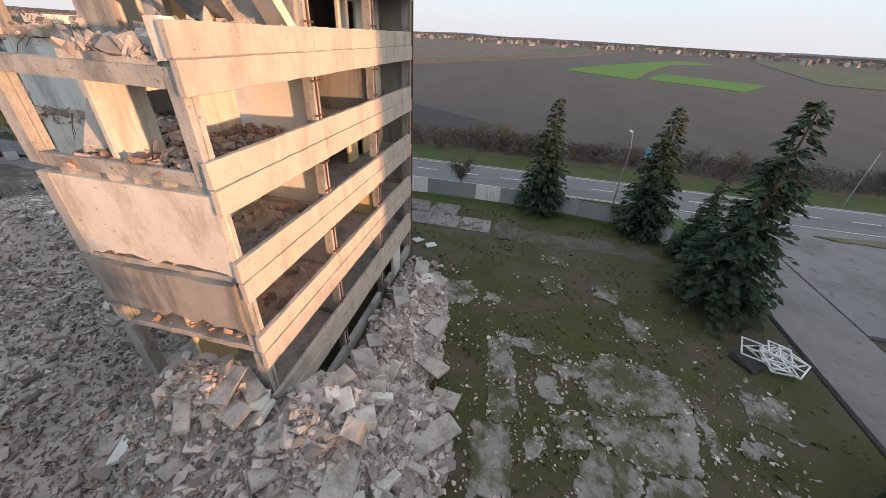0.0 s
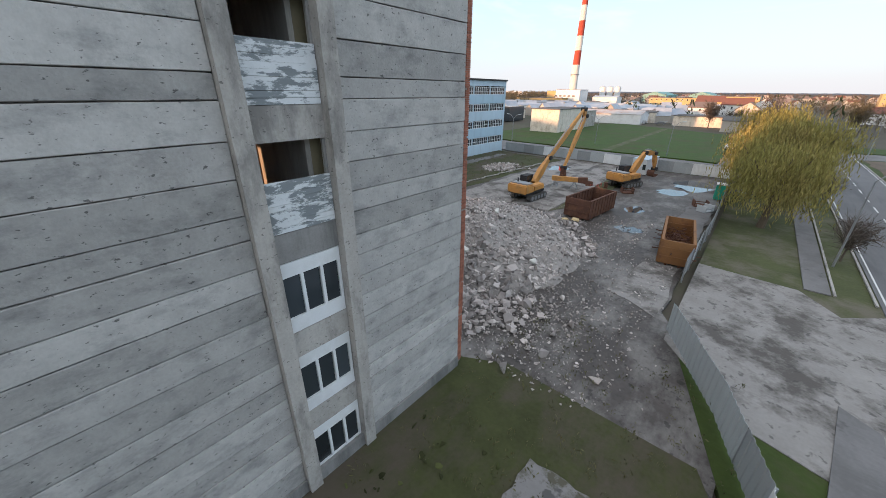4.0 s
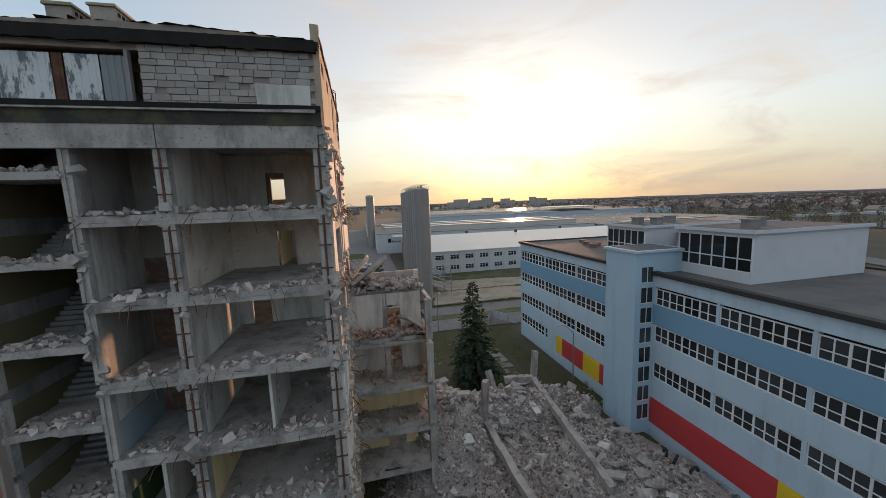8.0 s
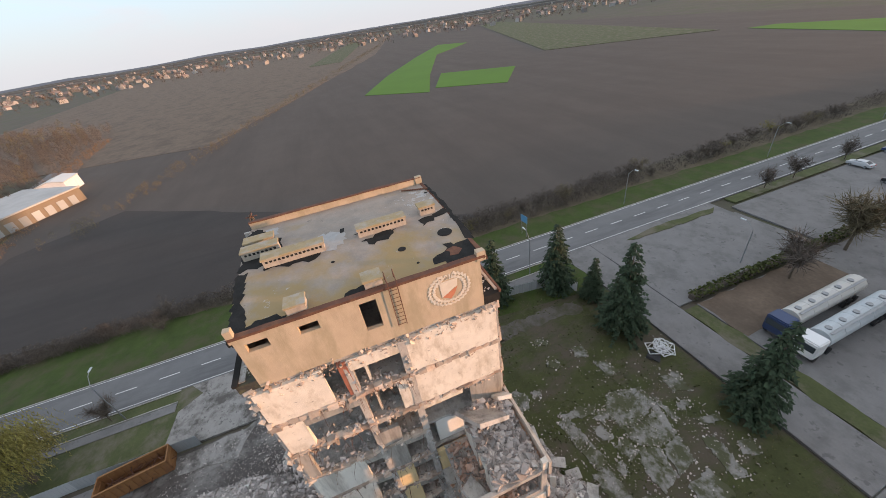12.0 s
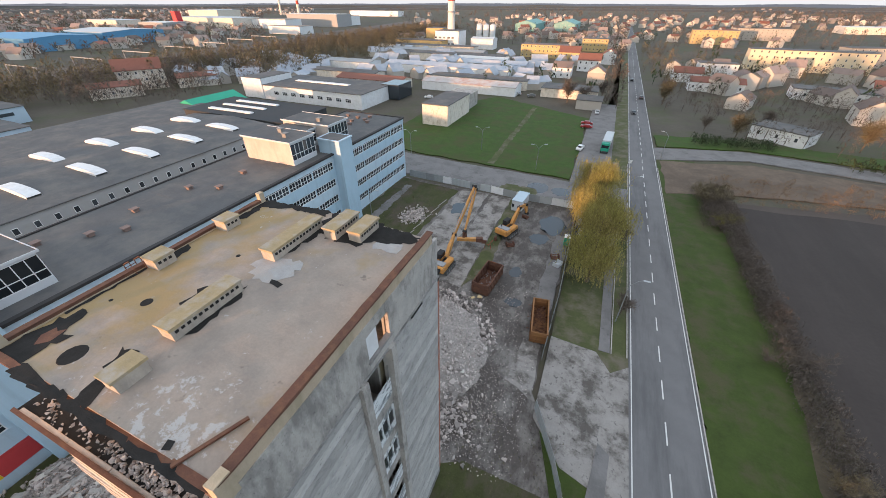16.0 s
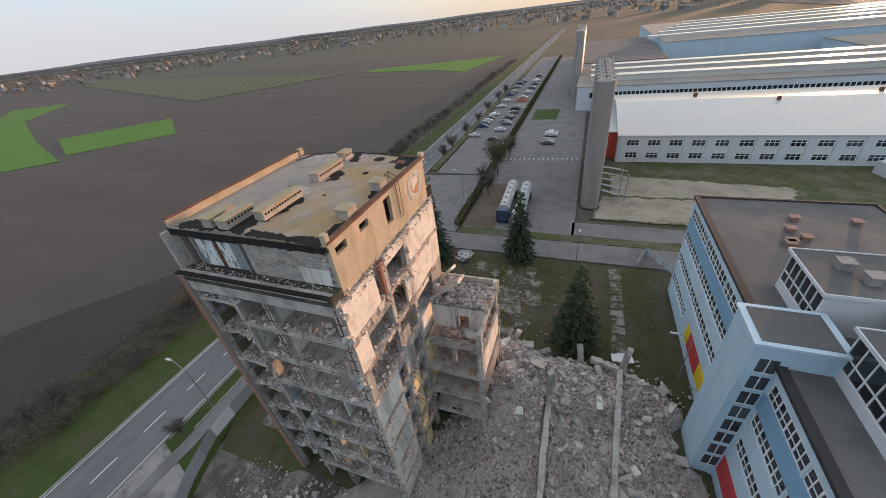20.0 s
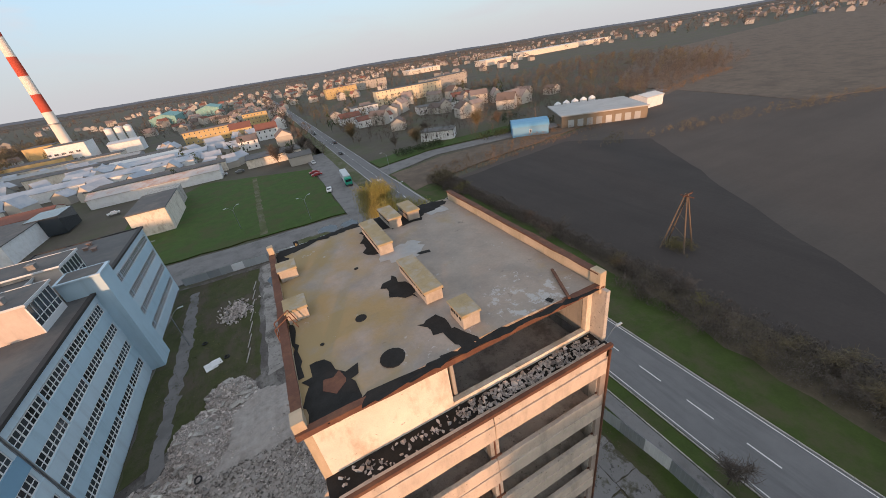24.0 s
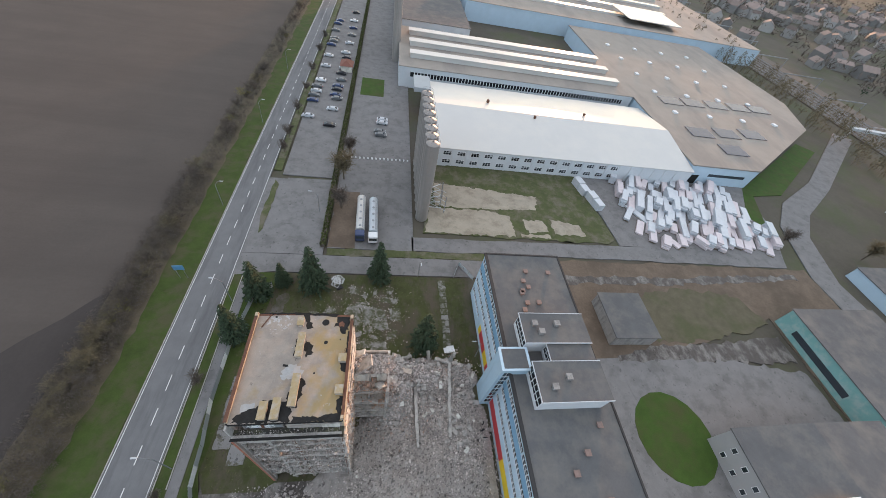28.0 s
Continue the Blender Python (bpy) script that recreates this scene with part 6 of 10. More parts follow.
wf = lattice((0, 0.07, PW / 2 - 0.04, PW / 2 + 0.04, PW - 0.07, PW), (0, 0.09, 0.62, 0.69, 1.46, 1.55), lambda u, v, k: (-0.1 if k else -0.2, u, v))
WF = mesh_of(wf, WHITE, "window_frame")
WP = mesh_of(boxes((-0.17, 0.04, 0.04, -0.15, PW - 0.04, 1.52)), GLASS, "window_pane")
# windows in groups of four between narrow piers
nwin = 0
for s, (y0, y1) in enumerate(SECT):
    n = int((y1 - y0 - 0.6) / 5.98)
    pitch = (y1 - y0 - 0.5) / n
    for row in range(4):
        for g in range(n):
            gy = y0 + 0.25 + g * pitch
            if row == 0 and s == 1:
                continue
            if row == 0 and s == 0 and gy > -23.5:
                continue
            k = 4
            sy = (pitch - 0.24) / (k * PW)
            used = k * PW * sy
            part("window_pier", boxes((BX - 0.45, gy + used, SILL[row] - 0.02, BX - 0.05, gy + pitch + 0.002, HEAD[row] + 0.02)), BLUE_L, blue)
            for q in range(k):
                w = part("window", WF, None, blue)
                w.matrix_basis = pose(BX - 0.02, gy + q * PW * sy, SILL[row] + 0.01) @ Matrix.Diagonal((1, sy, 1, 1))
                p = part("pane", WP, None, w)
                nwin += 1
        a0, a1 = y0, y0 + 0.25
        part("window_pier", boxes((BX - 0.45, y0, SILL[row] - 0.02, BX - 0.04, y0 + 0.25, HEAD[row] + 0.02)), BLUE_L, blue)
        part("window_pier", boxes((BX - 0.45, y1 - 0.26, SILL[row] - 0.02, BX - 0.04, y1, HEAD[row] + 0.02)), BLUE_L, blue)
# black sheet stands in for the unlit rooms behind the windows
part("window_back", boxes((BX - 0.5, BY0 + 0.4, 0.2, BX - 0.46, BY1 - 0.4, BZ - 0.4)), TAR_DARK, blue)
for y0, y1, m, z0 in ((-3.9, 7.1, RED, 1.15), (7.1, 16.35, YELLOW, 1.15), (16.35, 20.75, RED, 1.15), (-21.0, -19.4, YELLOW, 1.25), (-19.4, -14.6, RED, 1.25), (-14.6, -11.4, YELLOW, 1.25), (-11.4, -8.1, RED, 1.25)):
    part("colour_panel", boxes((BX - 0.5, y0, SILL[0] - 0.02, BX - 0.02, y1, HEAD[0] + 0.02), (BX - 0.1, y0 + 0.01, z0, BX + 0.03, y1 - 0.01, 3.45)), m, blue)
part("colour_panel_wall", boxes((BX - 0.3, -23.5, SILL[0] - 0.02, BX - 0.03, -8.1, HEAD[0] + 0.02)), BLUE_L, blue)
part("joint_strip", boxes((BX - 0.4, 20.75, -0.3, BX + 0.04, 21.05, BZ)), STEEL, blue)
bm = bmesh.new()
tube(bm, (BX + 0.12, 20.9, 0), (BX + 0.12, 20.9, BZ), 0.07)
part("downpipe", bm, STEEL, blue)
# stair towers
for y0, y1, zt in ((-10.0, -4.0, 17.9), (44.6, 50.6, 18.6)):
    part("stair_tower", boxes((-37.6, y0 + 1.9, -0.3, -32.4, y1, zt)), BLUE_P, blue, "projecting pale blue stair tower")
    part("tower_cap", boxes((-37.8, y0 + 1.7, zt, -32.2, y1 + 0.2, zt + 0.22)), BLUE_L, blue)
    part("tower_roof", boxes((-37.3, y0 + 2.1, zt + 0.22, -32.7, y1 - 0.2, zt + 0.26)), ROOF_G, blue)
    for r in range(8):
        zz = 1.4 + r * 1.95
        w = part("stair_window", boxes((-34.3, y1 + 0.003, zz, -33.0, y1 + 0.05, zz + 0.09)), WHITE, blue)
        part("pane", boxes((-34.25, y1 + 0.004, zz + 0.09, -33.05, y1 + 0.03, zz + 1.5)), GLASS, w)
        part("mullion", boxes((-33.68, y1 + 0.004, zz + 0.09, -33.6, y1 + 0.05, zz + 1.5)), WHITE, w)
# roof penthouses with big glazed fronts
def roof_house(y0, y1, x0, x1, zt, mats=HALLW):
    h = part("roof_house", boxes((x0, y0, BZ, x1 - 0.15, y1, zt)), mats, blue, "rendered roof house with a glazed front")
    part("roof_house_roof", boxes((x0 - 0.2, y0 - 0.2, zt, x1 + 0.2, y1 + 0.2, zt + 0.22)), ROOF_G, h)
    part("roof_house_edge", boxes((x0 - 0.28, y0 - 0.28, zt + 0.02, x1 + 0.28, y0 - 0.18, zt + 0.3), (x0 - 0.28, y1 + 0.18, zt + 0.02, x1 + 0.28, y1 + 0.28, zt + 0.3), (x1 + 0.18, y0 - 0.2, zt + 0.02, x1 + 0.28, y1 + 0.2, zt + 0.3)), HALLW, h)
    bm = bmesh.new()
    n = max(3, int((y1 - y0) / 0.95))
    for i in range(n + 1):
        y = y0 + (y1 - y0 - 0.08) * i / n
        box(bm, x1 - 0.15, y, BZ + 0.9, x1 - 0.02, y + 0.08, zt - 0.25)
    for z in (BZ + 0.9, BZ + 1.9, zt - 0.33):
        box(bm, x1 - 0.15, y0, z, x1 - 0.02, y1, z + 0.08)
    part("glazing_frame", bm, WHITE, h)
    part("glazing", boxes((x1 - 0.15, y0 + 0.05, BZ + 0.95, x1 - 0.1, y1 - 0.05, zt - 0.3)), GLASS, h)
    part("glazing_sill", boxes((x1 - 0.15, y0, BZ, x1, y1, BZ + 0.9), (x1 - 0.15, y0, zt - 0.25, x1, y1, zt)), HALLW, h)
    return h


roof_house(-14.2, -8.4, -50.0, -37.2, 19.7)
roof_house(-8.4, -4.4, -50.0, -41.5, 19.0)
roof_house(-4.4, 2.2, -50.0, -37.4, 19.9)
roof_house(38.6, 45.0, -48.6, -37.0, 20.1, HOUSE_B)
roof_house(45.0, 50.2, -48.6, -41.0, 19.4, HOUSE_B)
roof_house(50.2, 56.6, -49.6, -37.6, 20.1, HOUSE_B)
rr = random.Random(21)
for i in range(26):
    y = rr.choice((rr.uniform(-30, -16), rr.uniform(4, 36), rr.uniform(58, 73)))
    x = rr.uniform(-49, -40)
    v = part("roof_vent", boxes((x - 0.35, y - 0.35, BZ, x + 0.35, y + 0.35, BZ + 0.45), (x - 0.5, y - 0.5, BZ + 0.5, x + 0.5, y + 0.5, BZ + 0.58), (x - 0.3, y - 0.3, BZ + 0.44, x + 0.3, y + 0.3, BZ + 0.52)), CHIM_B, blue, "small roof ventilator")
for x, y, z in ((-39.5, -12.0, 19.9), (-40.5, -10.3, 19.9), (-44, -12, 19.9), (-40, 0, 20.1), (-43, -1.6, 20.1), (-40, 41, 20.3), (-43, 43, 20.3), (-41, 52, 20.3)):
    part("chimney_box", boxes((x - 0.45, y - 0.45, z, x + 0.45, y + 0.45, z + 0.7), (x - 0.55, y - 0.55, z + 0.7, x + 0.55, y + 0.55, z + 0.8)), CONC_D, blue)

# ---- factory halls and silos ----
def hall(name, label, x0, y0, x1, y1, h, wall, roofm, ridge=0.0, along="x", edge=None):
    """A plain hall with walls and a flat or slightly pitched roof with overhang."""
    t = thing(name, label, "building")
    part("wall", boxes((x0, y0, -0.3, x1, y1, h - 0.12)), wall, t)
    bm = bmesh.new()
    o = 0.3
    if along == "x":
        ym = (y0 + y1) / 2
        prof = ((y0 - o, h), (ym, h + ridge), (y1 + o, h))
        for a, b in zip(prof, prof[1:]):
            vs = [bm.verts.new(p) for p in ((x0 - o, a[0], a[1]), (x1 + o, a[0], a[1]), (x1 + o, b[0], b[1]), (x0 - o, b[0], b[1]))]
            lo = [bm.verts.new(v.co - Vector((0, 0, 0.25))) for v in vs]
            bm.faces.new(vs)
            bm.faces.new(lo[::-1])
            for i in range(4):
                j = (i + 1) % 4
                bm.faces.new((lo[i], lo[j], vs[j], vs[i]))
    else:
        xm = (x0 + x1) / 2
        prof = ((x0 - o, h), (xm, h + ridge), (x1 + o, h))
        for a, b in zip(prof, prof[1:]):
            vs = [bm.verts.new(p) for p in ((a[0], y0 - o, a[1]), (b[0], y0 - o, b[1]), (b[0], y1 + o, b[1]), (a[0], y1 + o, a[1]))]
            lo = [bm.verts.new(v.co - Vector((0, 0, 0.25))) for v in vs]
            bm.faces.new(vs)
            bm.faces.new(lo[::-1])
            for i in range(4):
                j = (i + 1) % 4
                bm.faces.new((lo[i], lo[j], vs[j], vs[i]))
    part("roof", bm, roofm, t)
    if ridge:
        gb = bmesh.new()
        if along == "x":
            for x in (x0 + 0.02, x1 - 0.02):
                gb.faces.new([gb.verts.new(p) for p in ((x, y0, h - 0.3), (x, y1, h - 0.3), (x, (y0 + y1) / 2, h + ridge - 0.12))])
        else:
            for y in (y0 + 0.02, y1 - 0.02):
                gb.faces.new([gb.verts.new(p) for p in ((x0, y, h - 0.3), (x1, y, h - 0.3), ((x0 + x1) / 2, y, h + ridge - 0.12))])
        part("gable", gb, wall, t)
    return t


W3 = lattice((0, 0.1, 0.95, 1.05, 1.95, 2.05, 2.9, 3.0), (0, 0.1, 0.95, 1.02, 1.5, 1.6), lambda u, v, k: (u, 0.06 if k else -0.06, v))
W3F = mesh_of(W3, WHITE, "wide_window")
W3P = mesh_of(boxes((0.05, -0.02, 0.05, 2.95, 0.02, 1.55)), GLASS, "wide_pane")
W1 = lattice((0, 0.08, 0.92, 1.0), (0, 0.08, 1.3, 1.38), lambda u, v, k: (u, 0.06 if k else -0.06, v))
W1F = mesh_of(W1, WHITE, "small_window")
W1P = mesh_of(boxes((0.04, -0.02, 0.04, 0.96, 0.02, 1.34)), GLASS, "small_pane")


def windows(t, rows, small=False):
    """Windows on a wall: rows of x, y, z, turn in degrees."""
    for x, y, z, a in rows:
        w = part("window", W1F if small else W3F, None, t)
        w.matrix_basis = pose(x, y, z, 0, 0, a)
        part("pane", W1P if small else W3P, None, w)


whall = hall("white_hall", "long white factory hall with two window rows", -133, -140, -28.5, -88.6, 7.4, HALLW, TIN_W, ridge=3.2, along="x")
windows(whall, [(-30.5 - i * 5.1 - 3.2, -88.52, z, 0) for i in range(14) for z in (1.2, 4.6)])
for i in range(20):
    part("pier", boxes((-29.2 - i * 5.1, -88.6, 0, -28.9 - i * 5.1, -88.4, 7.3)), HALLW, whall)
part("roof_fan", boxes((-70, -112, 10.2, -69.2, -111.2, 11.3), (-95, -120, 10, -94.2, -119.2, 11), (-52, -122, 9.8, -51, -121, 10.9)), RUST, whall)
ghall = thing("flat_hall", "broad tan-roofed factory hall with light blue walls", "building")
outline = [(-134, -255), (-134, -91.5), (-166, -91.5), (-232, -137), (-245, -168), (-240, -255)]
part("wall", prism(bmesh.new(), outline[::-1], -0.3, 8.5), HALLB, ghall)
part("roof", prism(bmesh.new(), [(x + (0.3 if x > -150 else -0.3), y + (0.3 if y > -150 else -0.3)) for x, y in outline[::-1]], 8.5, 9.0), ROOFTAN, ghall)
for i in range(5):
    for j in range(4):
        part("skylight", boxes((-212 + j * 20, -226 + i * 22, 8.98, -210 + j * 20, -223.5 + i * 22, 9.7)), WHITE, ghall)
for (x, y) in ((-154, -119), (-170, -121), (-186, -123), (-163, -106), (-156, -150), (-170, -151), (-185, -152), (-200, -153), (-214, -154)):
    part("solar_panel", boxes((x - 6, y - 4, 9.15, x + 6, y + 4, 9.3)), SOLAR, ghall)
part("window_strip", boxes((-162, -91.5, 4.0, -144, -91.4, 5.2)), GLASS, ghall)
part("gate", boxes((-140, -91.5, 0, -136.5, -91.38, 4.2)), TAR_DARK, ghall)
saw = hall("sawtooth_hall", "factory hall with long raised rooflights", -133, -200, -15, -148, 9.4, HALLW, ROOFTAN, along="x")
for i in range(3):
    y = -160 - i * 15
    bm = boxes((-128, y - 2.0, 9.3, -20, y + 2.0, 11.4), (-128.4, y - 2.4, 11.4, -19.6, y + 2.4, 11.7))
    part("rooflight", bm, TIN_W, saw)
part("window_strip", boxes((-128, -148, 5.0, -20, -147.9, 7.0), (-60, -148, 0.0, -54, -147.88, 4.2), (-78, -148, 0, -74, -147.88, 4.2)), GLASS, saw)
part("mullion", boxes(*[(-127 + i * 1.5, -147.95, 5.0, -126.7 + i * 1.5, -147.84, 7.0) for i in range(71)]), WHITE, saw)
far_h = hall("far_hall", "huge far factory hall with pale walls", -300, -420, -60, -262, 12, HALLB, ROOFTAN, along="x")
for i in range(5):
    part("rooflight", boxes((-270 + 9 * i, -400 + 26 * i, 12, -90 + 9 * i, -394 + 26 * i, 13.4)), TIN_W, far_h)
far_h2 = hall("far_hall", "tall far hall with a white roof", -56, -330, -12, -210, 10, HALLW, ROOF_G, along="x")
part("canopy", boxes((-230, -305, 15.5, -185, -270, 16.0)), TIN_W, far_h)

redb = hall("red_annex", "red sheet-clad annex beside the silos", -29.5, -128, -24.5, -92, 7.5, STACK_R, TIN_G, along="y")
part("blue_sheet", boxes((-24.5, -118, 0.5, -24.3, -95, 7.6), (-26.5, -101, 0, -23.8, -96, 6.0)), TIN_BLUE, redb)
part("duct", boxes((-28, -140, 7.5, -21, -128, 9.4), (-27, -126, 7.5, -25, -110, 8.3)), TIN_G, redb)

# two rows of steel silos
def silos(x, y0, n, d, h, label, step):
    g = thing("silo_row", label, "silo", group="silo rows")
    for i in range(n):
        y = y0 - i * step
        bm = bmesh.new()
        tube(bm, (x, y, 0), (x, y, h), d / 2, seg=24)
        for k in range(int(h / 1.5)):
            tube(bm, (x, y, k * 1.5 + 1.4), (x, y, k * 1.5 + 1.46), d / 2 + 0.025, seg=24)
        s = part("silo", bm, SILO, g)
        bm = bmesh.new()
        tube(bm, (x, y, h), (x, y, h + 0.5), d / 2, d / 6, seg=24)
        tube(bm, (x, y, h + 0.4), (x, y, h + 1.0), 0.25, seg=8)
        part("silo_top", bm, SILO, s)
        bm = bmesh.new()
        tube(bm, (x, y, h + 0.02), (x, y, h + 0.08), d / 2 + 0.03, seg=20, cap=False)
        for a in range(10):
            c, q = math.cos(a * 0.628), math.sin(a * 0.628)
            tube(bm, (x + c * d / 2, y + q * d / 2, h), (x + c * d / 2, y + q * d / 2, h + 1.1), 0.03, seg=4)
            c2, q2 = math.cos(a * 0.628 + 0.628), math.sin(a * 0.628 + 0.628)
            tube(bm, (x + c * d / 2, y + q * d / 2, h + 1.08), (x + c2 * d / 2, y + q2 * d / 2, h + 1.08), 0.03, seg=4)
        part("guard_rail", bm, STEEL, s)
    return g


silos(-22.2, -60.0, 8, 3.7, 26.4, "row of tall grey steel silos", 3.95)
silos(-13.5, -176, 8, 3.9, 27.5, "second row of tall steel silos", 4.2)
pipes = thing("silo_pipework", "steel pipes and braces beside the silos", "pipework")
bm = bmesh.new()
for k in range(5):
    tube(bm, (-24.4, -62 - k, 3.0 + k), (-28.5, -64 - k * 2, 1.0 + k * 0.8), 0.14, seg=6)
    tube(bm, (-24.4, -66 - k, 1.5 + k), (-29.5, -61 - k, 2.5 + k), 0.1, seg=6)
part("pipe", bm, TIN_L, pipes)
for x, y in ((-28.5, -66), (-29.5, -63), (-29.0, -70)):
    part("post", boxes((x - 0.12, y - 0.12, -0.1, x + 0.12, y + 0.12, 6.5)), STEEL, pipes)

# halls behind the blue building
g2 = hall("grey_hall", "long grey workshop hall with arched skylights", -123, 5, -83.5, 79, 7.6, HALLG, ROOF_G, ridge=1.0, along="y")
windows(g2, [(-83.42, 8 + i * 3.3, 4.6, 90) for i in range(21)], True)
windows(g2, [(-83.42, 8 + i * 3.3, 1.4, 90) for i in range(21) if i not in (4, 5, 12, 13)], True)
part("gate", boxes((-83.5, 21.5, 0, -83.35, 27, 4.0), (-83.5, 48, 0, -83.35, 53, 4.0)), TAR_DARK, g2)
part("gate_leaf", boxes((-83.36, 23, 0, -83.3, 25.4, 3.2), (-83.36, 49.4, 0, -83.3, 51.6, 3.2)), WHITE, g2)
def arch_light(t, x, y, w, l):
    bm = bmesh.new()
    n = 6
    for i in range(n):
        a0, a1 = math.pi * i / n, math.pi * (i + 1) / n
        z0 = 8.3 + 0.8 * math.sin(a0)
        z1 = 8.3 + 0.8 * math.sin(a1)
        xa, xb = x - l / 2 * math.cos(a0), x - l / 2 * math.cos(a1)
        vs = [bm.verts.new(p) for p in ((xa, y - w / 2, z0), (xb, y - w / 2, z1), (xb, y + w / 2, z1), (xa, y + w / 2, z0))]
        bm.faces.new(vs)
        for s in (-1, 1):
            bm.faces.new([bm.verts.new(p) for p in ((xa, y + s * w / 2, 7.9), (xb, y + s * w / 2, 7.9), (xb, y + s * w / 2, z1), (xa, y + s * w / 2, z0))])
    return part("arched_skylight", bm, WHITE, t, "white arched skylight")

for i in range(5):
    arch_light(g2, -96.5, 19 + i * 12.5, 2.5, 12.5)
    arch_light(g2, -114.5, 19.6 + i * 12.6, 2.5, 12.0)
g2b = hall("low_roofed_shed", "low dark-roofed shed behind the grey hall", -158, 8, -123.4, 96, 6.0, HALLG, ROOF_G, along="y")
gr = hall("turquoise_hall", "turquoise painted hall with a low roof", -156, -25, -127, 6, 6.6, HALLGR, ROOF_G, along="y")
part("window_strip", boxes((-127.0, -20, 1.6, -126.9, -2, 3.4)), GLASS, gr)
bh = hall("black_hall", "modern hall with a black roof and skylight strips", -130, 80.5, -82.5, 103, 8.2, mat("charcoal_cladding", (0.05, 0.052, 0.055), var=0.15, scale=0.5), mat("black_membrane_roof", (0.045, 0.047, 0.05), var=0.15, scale=0.2), along="y")
for i in range(3):
    part("skylight_strip", boxes((-122 + i * 0.1, 84.5 + i * 6.2, 8.2, -101, 86.2 + i * 6.2, 8.6)), WHITE, bh)
part("front_panel", boxes((-82.5, 80.6, 0, -82.3, 96, 7.6)), HALLW, bh)
wb = hall("white_office_block", "white flat-roofed office block with ribbon windows", -150, 134, -88, 165, 6.5, WHITE, ROOF_G, along="x")
part("upper_block", boxes((-160, 133.5, 0, -147, 155, 9.2)), WHITE, wb)
part("upper_roof", boxes((-160, 133.5, 9.2, -147, 155, 9.35)), ROOF_G, wb)
windows(wb, [(-140 + i * 5.4, 133.95, 2.4, 0) for i in range(9)])
part("glass_pavilion", boxes((-92, 158, 0, -82, 172, 6.8)), GLASS, wb)
part("skylight_strip", boxes((-138, 148, 6.6, -105, 150.5, 7.0)), WHITE, wb)
hut = hall("lawn_pavilion", "two-storey cream pavilion standing on the lawn", -52.6, 124.6, -41.6, 150, 8.0, PLAST, ROOF_G, along="x")
windows(hut, [(-42.45, 126.5 + i * 3.8, 1.3 + dz, 90) for i in range(6) for dz in (0, 3.5)])
part("annex", boxes((-54, 150, -0.3, -43, 166, 6.2), (-54.2, 149.8, 6.2, -42.8, 166.2, 6.4)), CONC, hut)
lg = hall("long_depot", "long blue depot sheds beside the railway", -246, -52, -205, 64, 6.0, HALLB, ROOF_G, along="y")
part("office_head", boxes((-262, -62, -0.3, -236, -50, 14)), HALLW, lg)
part("ribbon_window", boxes((-236.1, -61, 3, -235.9, -51, 4.4), (-236.1, -61, 6.6, -235.9, -51, 8), (-236.1, -61, 10.2, -235.9, -51, 11.6), (-205, -48, 3, -204.9, 60, 4.2)), GLASS, lg)
lg2 = hall("low_depot", "low grey depot with a pale end wall", -200, -44, -174, 52, 4.4, HALLB, ROOF_G, along="y")
windows(lg2, [(-196 + i * 4.5, -44.1, 2.2, 0) for i in range(5)])
tent = thing("tent_roof", "bright green tarpaulin tent roof", "tent")
bm = bmesh.new()
for a, b in (((-158, 0), (-146, 4.5)), ((-146, 4.5), (-134, 0))):
    bm.faces.new([bm.verts.new(p) for p in ((a[0], 92, 3 + a[1]), (b[0], 92, 3 + b[1]), (b[0], 116, 3 + b[1]), (a[0], 116, 3 + a[1]))])
    bm.faces.new([bm.verts.new(p) for p in ((a[0], 92, 0), (b[0], 92, 0), (b[0], 92, 3 + b[1]), (a[0], 92, 3 + a[1]))])
part("canopy", bm, GREEN, tent)
ruin = hall("low_ruin", "low grey annex with a cracked flat roof", -81, -30.5, -69, -17.5, 4.2, CONC_D, ROOF_G, along="x")

# stacked goods by the storage yard
rr = random.Random(31)
for j in range(6):
    x = -96.0
    while x > -147 - 2.6 * j * (j < 3) - (6 if j > 3 else 0):
        l, w = rr.choice((5.0, 6.2, 8.0, 11.0)), rr.uniform(2.0, 2.6)
        x -= rr.uniform(2.7, 3.9)
        y = -87 + j * 6.2 + rr.uniform(-1.6, 1.6)
        if y > -58 and x > -100:
            continue
        m = pose(x, y, 0, 0, 0, rr.gauss(62, 4) if rr.random() < 0.93 else rr.uniform(0, 180))
        t = thing("goods_stack", "film-wrapped stack of building boards", "pallet stack", m, "stacked goods")
        lay, film = rr.choice((1, 2, 3, 3, 4, 5)), rr.random()
        for q in range(lay):
            a, b, e = rr.uniform(-0.3, 0.3), rr.uniform(-0.12, 0.12), rr.uniform(0.82, 1.0)
            part("wrapped_pack", box(bmesh.new(), -l / 2 * e + a, -w / 2 + b, q * 0.62 + 0.1, l / 2 * e + a, w / 2 + b, q * 0.62 + 0.66, 0.03), (PACK_P if j > 3 and q < 2 else PACK) if film < 0.8 else PACK_P, t)
        part("pallet", boxes((-l / 2, -w / 2, 0, l / 2, w / 2, 0.1)), BARK, t)
for i in range(2):
    t = thing("goods_stack", "tall white film-wrapped stacks on the lawn edge", "pallet stack", pose(-83.5 - i * 2.6, -81 + 8 * i, 0, 0, 0, 12), "stacked goods")
    for row in ((-1.3, -4, 0, 1.3, 0, 2.8), (-1.3, 0.2, 0, 1.3, 4, 2.6)):
        part("wrapped_pack", boxes(row, jit=0.08), PACK, t)

